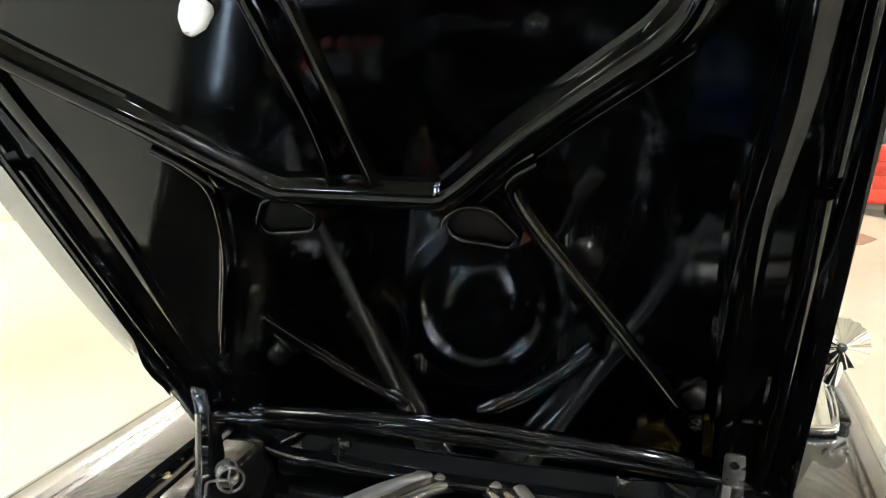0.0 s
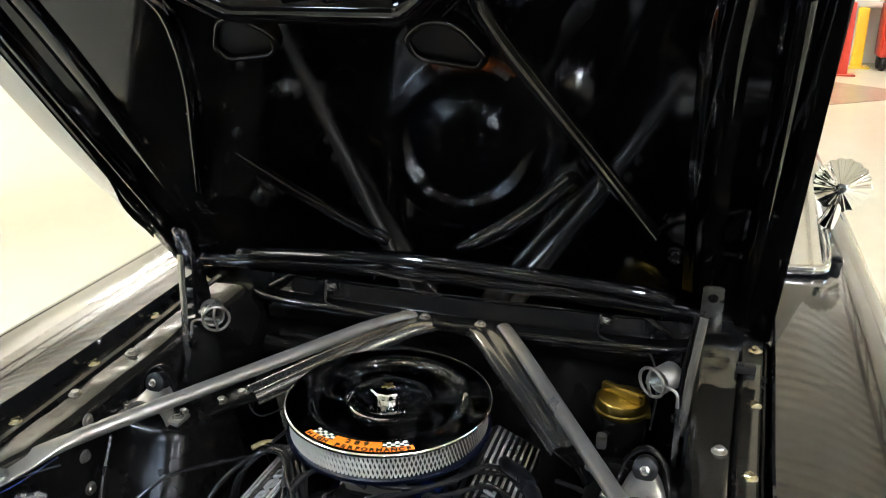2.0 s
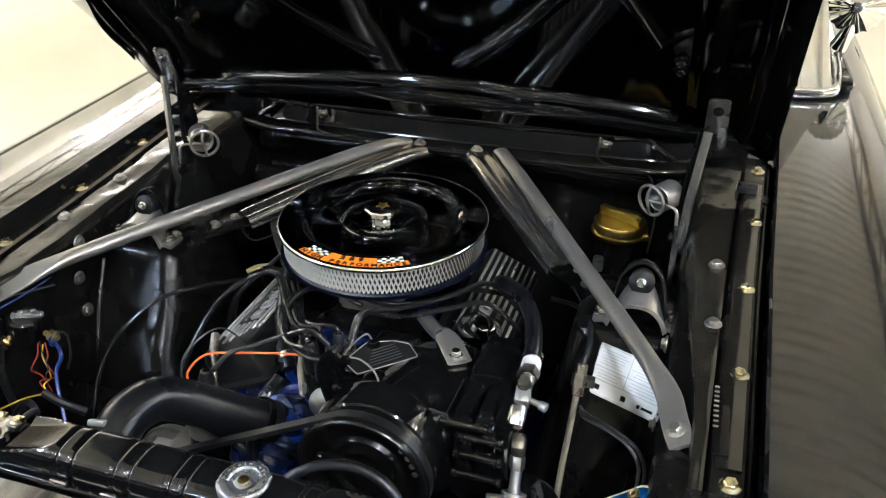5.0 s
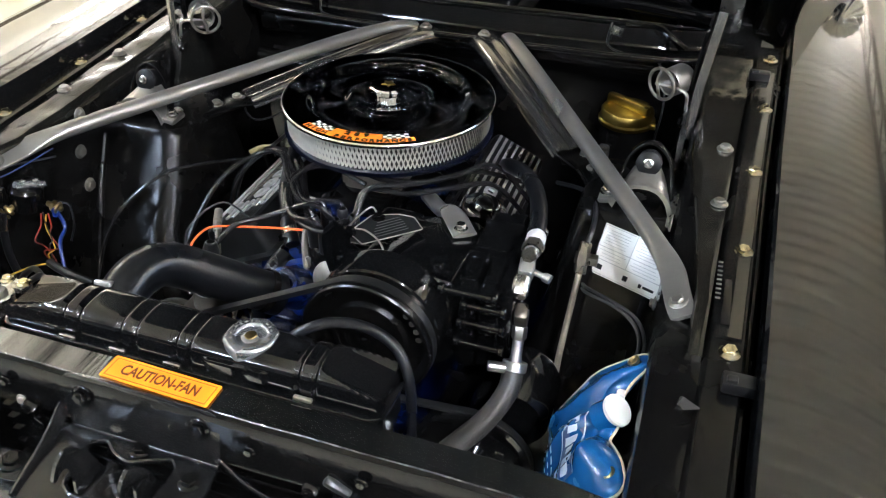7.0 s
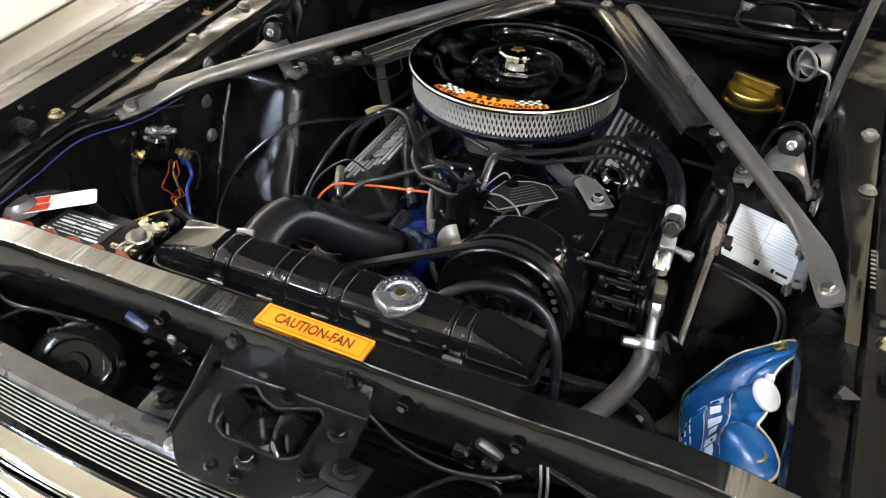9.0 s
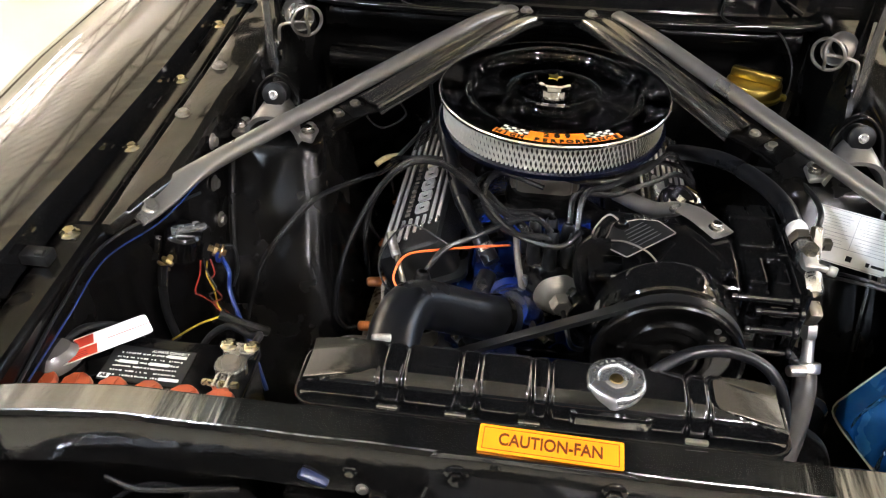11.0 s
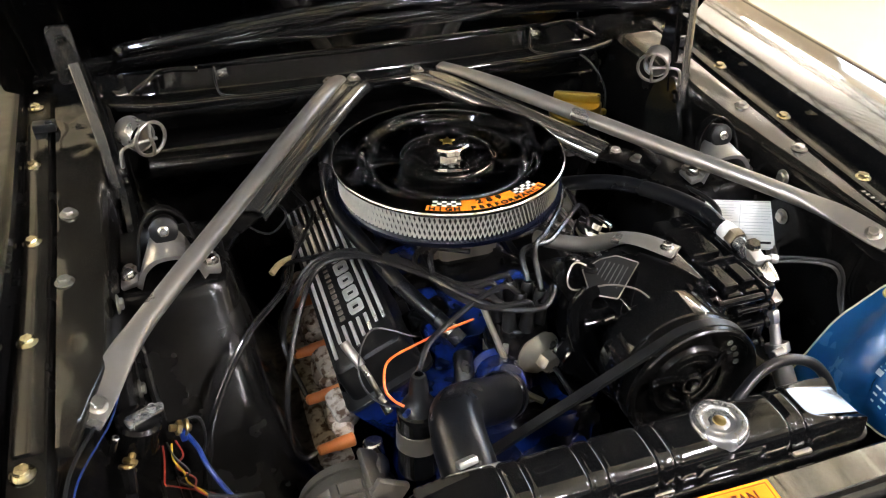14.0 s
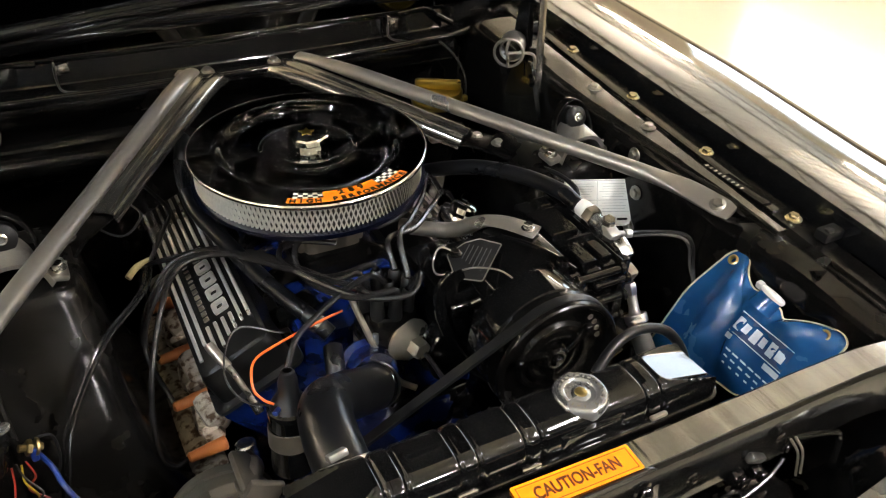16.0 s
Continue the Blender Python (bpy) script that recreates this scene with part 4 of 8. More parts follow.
# ---- braces over the engine ----
def strut(s):
    t = thing("tower_strut", (s * 0.522, -0.335, 0.84), "grey tubular brace bolted from apron to cowl with flattened ends", "brace", "engine bay struts")
    top, mid1 = Vector((s * 0.102 + 0.012, 0.380, 0.858)), Vector((s * 0.1465 + 0.0165, 0.300, 0.8665 - 0.006 * s))
    low, mid2 = Vector((s * 0.531, -0.362, 0.829)), Vector((s * 0.486 + 0.009, -0.240, 0.8385 - 0.005 * s))
    path = spline([top, mid1, Vector((s * 0.335 + 0.0135, 0.0, 0.8505 - 0.0065 * s)), mid2, Vector((s * 0.511 + 0.003, -0.305, 0.834)), low], 14)
    # even out the bends
    for k in range(40):
        path = [path[0]] + [(a + b * 2 + c) / 4 for a, b, c in zip(path, path[1:], path[2:])] + [path[-1]]
    dist = [0.0]
    for a, b in zip(path, path[1:]):
        dist.append(dist[-1] + (b - a).length)
    even = []
    for k in range(90):
        d, i = dist[-1] * k / 89, 0
        while i < len(path) - 2 and dist[i + 1] < d:
            i += 1
        even.append(path[i].lerp(path[i + 1], (d - dist[i]) / max(1e-9, dist[i + 1] - dist[i])))
    path = even
    n = len(path)
    face = Vector((-s * 0.36, -0.35, 0.86)).normalized()
    bm = bmesh.new()
    rings = []
    for i, p in enumerate(path):
        k = i / (n - 1)
        d = (path[min(i + 1, n - 1)] - path[max(i - 1, 0)]).normalized()
        e = min(1, max(0, (k - 0.80) / 0.13))
        e = e * e * (3 - 2 * e)
        g = min(1, max(0, (0.16 - k) / 0.12))
        nrm = Vector((0, 0, 1)).lerp(face, e)
        nrm = (nrm - d * nrm.dot(d)).normalized()
        side = d.cross(nrm)
        hw, ht = lerp(0.0140, 0.0172, e) + 0.001 * g, lerp(0.0125, 0.0030, e) - 0.005 * g
        q = lerp(1.0, 0.3, e)
        row = []
        for a in range(20):
            c, sn = math.cos(2 * math.pi * a / 20), math.sin(2 * math.pi * a / 20)
            # the flattened end is cut square with clipped corners
            cut = 1.0 - 0.12 * max(0, (k - 0.975) / 0.025)
            row.append(bm.verts.new(p + side * hw * cut * math.copysign(abs(c) ** q, c) + nrm * ht * math.copysign(abs(sn) ** q, sn)))
        rings.append(row)
    for p, q in zip(rings, rings[1:]):
        for i in range(20):
            bm.faces.new((p[i], p[(i + 1) % 20], q[(i + 1) % 20], q[i]))
    bm.faces.new(rings[0])
    bm.faces.new(rings[-1])
    part("tube", bm, GREYPAINT, t, angle=85)
    d = (low - Vector((s * 0.511 + 0.003, -0.305, 0.834))).normalized()
    nz = (face - d * face.dot(d)).normalized()
    put("foot_bolt", GBOLT, t, axes(d, nz.cross(d), nz, low - d * 0.026 + nz * 0.003))
    put("top_bolt", GBOLT, t, Matrix.Translation((s * 0.112 + 0.003, 0.375, 0.857)) @ spin())
    return t


def short_brace(s):
    t = thing("firewall_brace", (s * 0.3, 0.09, 0.81), "dark grey pressed steel brace from cowl to shock tower", "brace", "engine bay braces")
    path = [Vector((s * 0.054 + 0.004, 0.385, 0.848)), Vector((s * 0.092 + 0.003, 0.335, 0.850)), Vector((s * 0.195, 0.205, 0.828)), Vector((s * 0.310, 0.062, 0.798))]
    prof = [(lerp(-0.030, 0.030, k / 16), 0.0085 * (1 - abs(k / 8 - 1) ** 5) - 0.0055 * math.exp(-((k - 8) / 2.2) ** 2) - 0.010 * (abs(k / 8 - 1) > 0.99)) for k in range(17)]
    prof += [(x * 0.93, z - 0.004) for x, z in prof[::-1]]
    part("channel", sweep(bmesh.new(), spline(path, 6), prof, fixed=True), BRACE, t, angle=60)
    part("end_flange", boxes(((s * 0.324, 0.056, 0.790), (0.060, 0.05, 0.006), 0.002, pose(0, 0, 0, 0, 0, -s * 45))), BAYBLACK, t)
    put("bolt", GBOLT, t, Matrix.Translation((s * 0.063 + 0.001, 0.377, 0.856)) @ spin())
    return t


for s in (-1, 1):
    strut(s)
    short_brace(s)


def shock_mount(s):
    t = thing("shock_mount", (s * 0.44, -0.08, 0.805), "cast aluminium upper shock mount with a rubber bushing and bolt", "shock mount", "shock mounts")
    c = Vector((s * 0.439 + 0.009, -0.086, 0.808))
    # a cast hood: arched front edge, narrowing and rising to the rear
    bm = bmesh.new()
    rows = []
    for j in range(9):
        v = j / 8
        y = lerp(-0.014, 0.038, v)
        half, rise, low = lerp(0.047, 0.031, v ** 1.1), lerp(0.040, 0.054, v ** 0.8), lerp(0.0, 0.012, v)
        row = []
        for i in range(17):
            u = lerp(-1, 1, i / 16)
            z = low + (rise - low) * max(0, 1 - abs(u) ** 2.6) ** 0.75
            row.append((half * u, y, z))
        rows.append(row)
    thick = 0.006
    outer = [[bm.verts.new(c + Vector((s * x, y, z))) for x, y, z in r] for r in rows]
    inner = [[bm.verts.new(c + Vector((s * x * 0.88, y, z - thick))) for x, y, z in r] for r in rows]
    for g, flip in ((outer, 1), (inner, -1)):
        for p, q in zip(g, g[1:]):
            for i in range(16):
                bm.faces.new((p[i], p[i + 1], q[i + 1], q[i])[::flip])
    for j in (0, 8):
        for i in range(16):
            bm.faces.new((outer[j][i], outer[j][i + 1], inner[j][i + 1], inner[j][i]))
    for i in (0, 16):
        for j in range(8):
            bm.faces.new((outer[j][i], outer[j + 1][i], inner[j + 1][i], inner[j][i]))
    sad = part("saddle", bm, CASTALU, t, angle=50)
    for a in (s * 0.055, -s * 0.052):
        part("foot_flange", boxes((c + Vector((a, 0.008, 0.002)), (0.026, 0.040, 0.010), 0.004, pose(0, 0, 0, 0, s * (12 if a * s > 0 else -12), 0))), CASTALU, sad)
        put("foot_bolt", SBOLT, t, Matrix.Translation(c + Vector((a * 1.02, 0.006, 0.007))) @ spin())
        put("stud_nut", GBOLT, t, Matrix.Translation(c + Vector((a * 1.0, 0.024, 0.006))) @ spin() @ Matrix.Scale(0.8, 4))
    # bushing lying behind the bolt head
    ax = Vector((0, -0.93, 0.36))
    part("bushing", turned([(0, -0.034), (0.015, -0.034), (0.0185, -0.030), (0.0185, -0.012), (0.0165, -0.009), (0.019, -0.006), (0.019, -0.001), (0.015, 0.002), (0, 0.002)], c + Vector((0, 0.018, 0.061)), ax, 28), INK, t, "black rubber bushing")
    x, y, a = frame_of(ax)
    put("bolt", SBOLT, t, axes(x, y, a, c + Vector((0, 0.015, 0.0625))) @ Matrix.Scale(0.68, 4))
    bm = bmesh.new()
    sweep(bm, spline([c + Vector((-s * 0.042, 0.020, 0.004)), c + Vector((-s * 0.030, 0.038, 0.060)), c + Vector((0, 0.042, 0.084)), c + Vector((s * 0.030, 0.038, 0.060)), c + Vector((s * 0.044, 0.020, 0.004))], 6), rect(0.005, 0.018, 0.002), up=(0, 1, 0))
    part("strap", bm, SATIN, t)
    return t


for s in (-1, 1):
    shock_mount(s)


# ---- air cleaner ----
def air_cleaner():
    cx, cy, R, ZR = 0.002, 0.009, 0.180, 0.8765
    t = thing("air_cleaner", (cx, cy, 0.79), "round open-element air cleaner with a polished black lid and chrome rim", "air cleaner")
    # lid: a rolled chrome rim and a dished black top
    top = [(R - 0.004, 0.0005), (R - 0.010, 0.0005), (0.162, 0.0005), (0.150, 0.0003), (0.146, 0.0010), (0.143, 0.0012), (0.140, 0.0002), (0.137, -0.0022), (0.133, -0.0064), (0.129, -0.0100), (0.126, -0.0116), (0.122, -0.0122), (0.110, -0.0122), (0.090, -0.0116), (0.078, -0.0108), (0.074, -0.0092), (0.070, -0.0054), (0.066, -0.0026), (0.062, -0.0016), (0.058, -0.0022), (0.053, -0.0040), (0.040, -0.0046), (0, -0.0046)]
    lid = part("lid", turned(top + [], (cx, cy, ZR), seg=96), material("smoked_chrome_lid", (0.56, 0.575, 0.60), 0.045, metal=1.0, vary=0.01, rough_vary=0.1), t, "mirror-polished lid reflecting the black hood", angle=60)
    part("lid_rim", turned([(R - 0.006, 0.001), (R - 0.002, 0.0012), (R + 0.001, -0.001), (R + 0.002, -0.004), (R + 0.001, -0.007), (R - 0.003, -0.008), (R - 0.007, -0.006)], (cx, cy, ZR), seg=96), CHROME, t, "thin rolled chrome rim", angle=60)
    part("base_pan", turned([(0, -0.070), (0.06, -0.073), (0.10, -0.065), (0.165, -0.061), (R - 0.004, -0.060), (R, -0.056), (R, -0.050), (R - 0.006, -0.048), (0.16, -0.049)], (cx, cy, ZR), seg=72), material("blue_black_pan", (0.002, 0.003, 0.008), 0.2), t, "dark blue enamelled base pan", angle=50)
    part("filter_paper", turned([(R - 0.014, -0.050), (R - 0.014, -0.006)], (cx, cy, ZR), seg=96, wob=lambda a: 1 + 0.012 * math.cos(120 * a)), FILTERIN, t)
    # expanded metal screen: slanted strands in staggered rows
    bm = bmesh.new()
    rows, cols, r = 4, 150, R - 0.007
    z0, dz = ZR - 0.0485, 0.01065

    def at(a, z, rr):
        return Vector((cx + rr * math.cos(a), cy + rr * math.sin(a), z))

    for j in range(rows):
        for i in range(cols):
            for k in (0, 1):
                a0 = 2 * math.pi * (i + 0.5 * (j % 2)) / cols
                a1 = a0 + (1 if k else -1) * math.pi / cols
                p, q = at(a0, z0 + j * dz, r), at(a1, z0 + (j + 1) * dz, r)
                d = 0.0013 / r
                vs = [at(a0 - d, z0 + j * dz, r + 0.0012), at(a0 + d, z0 + j * dz, r - 0.0006), at(a1 + d, z0 + (j + 1) * dz, r - 0.0006), at(a1 - d, z0 + (j + 1) * dz, r + 0.0012)]
                vs2 = [v + (v - Vector((cx, cy, v.z))).normalized() * -0.0012 for v in vs]
                add(bm, vs + vs2, [(0, 1, 2, 3), (7, 6, 5, 4), (0, 4, 5, 1), (2, 6, 7, 3)])
    scr = part("expanded_screen", bm, FILTER, t, "bright expanded metal screen", smooth=False)
    scr["kind"] = "stuff"
    # wing nut
    bm = turned([(0.020, -0.005), (0.020, 0.003), (0.022, 0.005), (0.030, 0.006), (0.0315, 0.008), (0.0315, 0.0155), (0.0295, 0.0178), (0.0, 0.0182)], (cx, cy, ZR), seg=64, wob=lambda a: 1 + 0.03 * math.cos(10 * a + 0.3))
    nut = part("wing_nut", bm, CHROME, t, "chrome wing nut")
    part("nut_emblem", turned([(0.009, 0), (0.009, 0.001), (0, 0.0012)], (cx - 0.001, cy + 0.002, ZR + 0.0180), seg=10, wob=lambda a: 1.0 + 0.35 * math.cos(5 * a)), GOLD, nut, "tiny gold emblem")
    # decal on the lid's flat, along an arc
    m0 = math.radians(-87)
    half = math.radians(32.5)
    r0, r1 = 0.1470, 0.1765

    def strip(a0, a1, ra, rb, z, n):
        bm = bmesh.new()
        lo = [bm.verts.new(at(lerp(a0, a1, i / n), z, ra)) for i in range(n + 1)]
        hi = [bm.verts.new(at(lerp(a0, a1, i / n), z, rb)) for i in range(n + 1)]
        for i in range(n):
            bm.faces.new((lo[i], hi[i], hi[i + 1], lo[i + 1]))
        r = bmesh.ops.extrude_face_region(bm, geom=list(bm.faces))
        bmesh.ops.translate(bm, vec=(0, 0, -0.0004), verts=[v for v in r["geom"] if isinstance(v, bmesh.types.BMVert)])
        return bm

    z = ZR + 0.0010
    dec = part("decal", strip(m0 - half, m0 + half, 0.1615, r1, z, 28), ORANGE, t, "orange arc decal reading 289 HIGH PERFORMANCE with chequered corners")
    part("decal_block", strip(m0 - half * 0.46, m0 + half * 0.46, r0, 0.1615, z, 14), ORANGE, dec)
    for sg in (-1, 1):
        bw, bb = bmesh.new(), bmesh.new()
        for i in range(6):
            for j in range(3):
                a = m0 + sg * half * lerp(0.47, 0.93, i / 6)
                b = m0 + sg * half * lerp(0.47, 0.93, (i + 1) / 6)
                ra, rb = r0 + 0.0150 * j / 3 + 0.0004, r0 + 0.0150 * (j + 1) / 3 + 0.0004
                add(bw if (i + j) % 2 else bb, [at(a, z, ra), at(b, z, ra), at(b, z, rb), at(a, z, rb)], [(0, 1, 2, 3)])
        part("white_checks", bw, WHITE, dec, smooth=False)
        part("black_checks", bb, INK, dec, smooth=False)

    def arc_text(body, a_mid, spread, rr, size, bold):
        for i, ch in enumerate(body):
            if ch == " ":
                continue
            a = a_mid + spread * (i - (len(body) - 1) / 2)
            text("letter", ch, size, INK, dec, axes((-math.sin(a), math.cos(a), 0), (-math.cos(a), -math.sin(a), 0), (0, 0, 1), at(a, z + 0.0006, rr)), bold=bold, stretch=1.15)

    arc_text("289", m0, math.radians(5.6), 0.1545, 0.0140, 0.0007)
    arc_text("HIGH PERFORMANCE", m0, math.radians(3.95), 0.1695, 0.0118, 0.0005)
    return t


air_cleaner()


# ---- engine ----
def engine():
    t = thing("engine", (0, 0, 0.35), "blue enamelled V8 engine with finned black valve covers", "engine")
    bm = boxes(((0, -0.02, 0.50), (0.30, 0.50, 0.28), 0.03))
    for s in (-1, 1):
        part("cylinder_head", boxes(((s * 0.155, 0.0, 0.60), (0.11, 0.46, 0.12), 0.02, pose(0, 0, 0, 0, s * 40, 0))), BLUE, t)
    part("block", bm, BLUE, t, "blue engine block")
    part("intake_manifold", boxes(((0, 0.0, 0.665), (0.20, 0.44, 0.07), 0.02)), BLUE, t, "blue cast intake manifold")
    part("carburettor_flange", boxes(((0, 0.0, 0.715), (0.12, 0.22, 0.06), 0.015)), SATIN, t)
    for y in (-0.15, -0.07, 0.05, 0.13):
        for s in (-1, 1):
            part("intake_runner", boxes(((s * 0.09, y, 0.685), (0.09, 0.04, 0.045), 0.012, pose(0, 0, 0, 0, s * 25, 0))), SATIN, t)
    # front cover, water pump, thermostat housing
    bm = boxes(((0, -0.30, 0.53), (0.24, 0.07, 0.26), 0.02), ((0.0, -0.335, 0.60), (0.16, 0.05, 0.09), 0.02), ((0.06, -0.345, 0.53), (0.07, 0.06, 0.11), 0.02))
    rod(bm, (0.0, -0.33, 0.52), (0.0, -0.40, 0.52), 0.05, seg=20)
    box(bm, (-0.10, -0.31, 0.60), (0.08, 0.06, 0.07), 0.015, pose(0, 0, 0, 0, 20, 0))
    part("front_cover", bm, BLUE, t, "blue timing cover and water pump")
    bm = turned([(0.045, -0.02), (0.045, 0.004), (0.036, 0.008), (0.031, 0.02), (0.029, 0.05), (0.026, 0.055), (0, 0.055)], (-0.030, -0.30, 0.682), (-0.10, -0.75, 0.62), 28)
    box(bm, (-0.03, -0.29, 0.672), (0.10, 0.05, 0.02), 0.008)
    part("thermostat_housing", bm, BLUE, t, "blue thermostat housing")
    for x in (-0.075, 0.015):
        put("bolt", BBOLT, t, pose(x, -0.297, 0.684, 20, 0, 10))
    part("pump_pulley", turned([(0, 0.05), (0.03, 0.05), (0.034, 0.035), (0.062, 0.03), (0.064, 0.012), (0.058, 0.006), (0.064, 0.0), (0.064, -0.012), (0, -0.012)], (0.0, -0.415, 0.545), (0, -1, 0), 36), SATIN, t, "black water pump pulley")
    for x, z in ((-0.09, 0.64), (0.075, 0.655), (-0.115, 0.58), (0.105, 0.60), (0.04, 0.645), (-0.05, 0.635)):
        put("bolt", BBOLT, t, pose(x, -0.338, z, 80, 0, 0))
    part("timing_cover_plate", boxes(((0.04, -0.343, 0.60), (0.12, 0.012, 0.10), 0.005)), SATIN, t, "black cover plate")
    # carburettor under the air cleaner
    part("carburettor", boxes(((0.0, 0.0, 0.765), (0.11, 0.17, 0.06), 0.012), ((0.0, -0.07, 0.75), (0.09, 0.05, 0.05), 0.012)), DULLALU, t, "grey cast carburettor")
    bm = bmesh.new()
    rod(bm, (-0.06, -0.05, 0.74), (-0.06, 0.06, 0.74), 0.006)
    part("throttle_shaft", bm, STEEL, t)
    return t


ENGINE = engine()


def valve_cover(s):
    """Finned cover: a is across towards the outside, b along the car, c off the cover's top."""
    o = Vector((s * 0.196, -0.012, 0.7135))
    up = Vector((s * 0.43, 0, 0.90)).normalized()
    m = axes((s * 0.90, 0, -0.43), (0, 1, 0), up, o)
    L = 0.452
    loops = []
    for w, ln, c in ((0.142, L + 0.010, -0.070), (0.142, L + 0.010, -0.064), (0.118, L - 0.01, -0.060), (0.112, L - 0.012, -0.016), (0.106, L - 0.020, -0.004), (0.096, L - 0.03, -0.0005), (0.0, 0.0, 0.0)):
        if w:
            loops.append([m @ Vector(p) for p in rounded_loop(-w / 2, w / 2, -ln / 2, ln / 2, c, 0.014)])
    vc = part("valve_cover", loft(bmesh.new(), loops), material("wrinkle_black_cover", (0.005, 0.005, 0.005), 0.3, bump=0.35, bump_scale=500, vary=0.3, spec=0.28), ENGINE, "black finned aluminium valve cover with bare metal ribs", angle=30)

    def fin(a, b0, b1, w=0.0054):
        bm = bmesh.new()
        box(bm, (a, (b0 + b1) / 2, 0.0010), (w, b1 - b0, 0.0034), 0.0010)
        bmesh.ops.transform(bm, matrix=m, verts=bm.verts)
        part("fin", bm, SILVERFIN, vc)

    # ribs run the length; the middle ones stop for the raised name panel
    for k in range(8):
        a = lerp(-0.043, 0.043, k / 7)
        if k in (0, 1, 6, 7):
            fin(a, -0.165 if k != 7 else -0.19, 0.205)
        elif k in (2, 3):
            fin(a, -0.175, -0.135)
            fin(a, 0.045, 0.205)
        else:
            fin(a, -0.19, -0.135)
            fin(a, 0.045, 0.205)
    # raised name panel drawn as plain blocks: five large and a row of small ones
    for k in range(5):
        b = lerp(-0.112, 0.022, k / 4)
        bm = bmesh.new()
        o1 = rounded([(-0.0115, b - 0.0125), (0.0115, b - 0.0125), (0.0115, b + 0.0125), (-0.0115, b + 0.0125)], 0.005)
        i1 = [(x * 0.45, b + (y - b) * 0.45) for x, y in o1]
        plate_with_hole(bm, [(x - 0.010, y) for x, y in o1], [(x - 0.010, y) for x, y in i1], 0.004, m)
        part("name_block", bm, SILVERFIN, vc)
    bm = bmesh.new()
    for k in range(12):
        box(bm, (0.0155, lerp(-0.12, 0.03, k / 11), 0.001), (0.008, 0.008 if k not in (7, 9) else 0.003, 0.003), 0.0008)
    bmesh.ops.transform(bm, matrix=m, verts=bm.verts)
    part("small_name_blocks", bm, DULLALU, vc)
    for b in (-0.18, 0.18):
        for a in (-0.058, 0.058):
            put("bolt", BBOLT, vc, m @ Matrix.Translation((a, b, -0.062)))
    return m


VC = {s: valve_cover(s) for s in (-1, 1)}


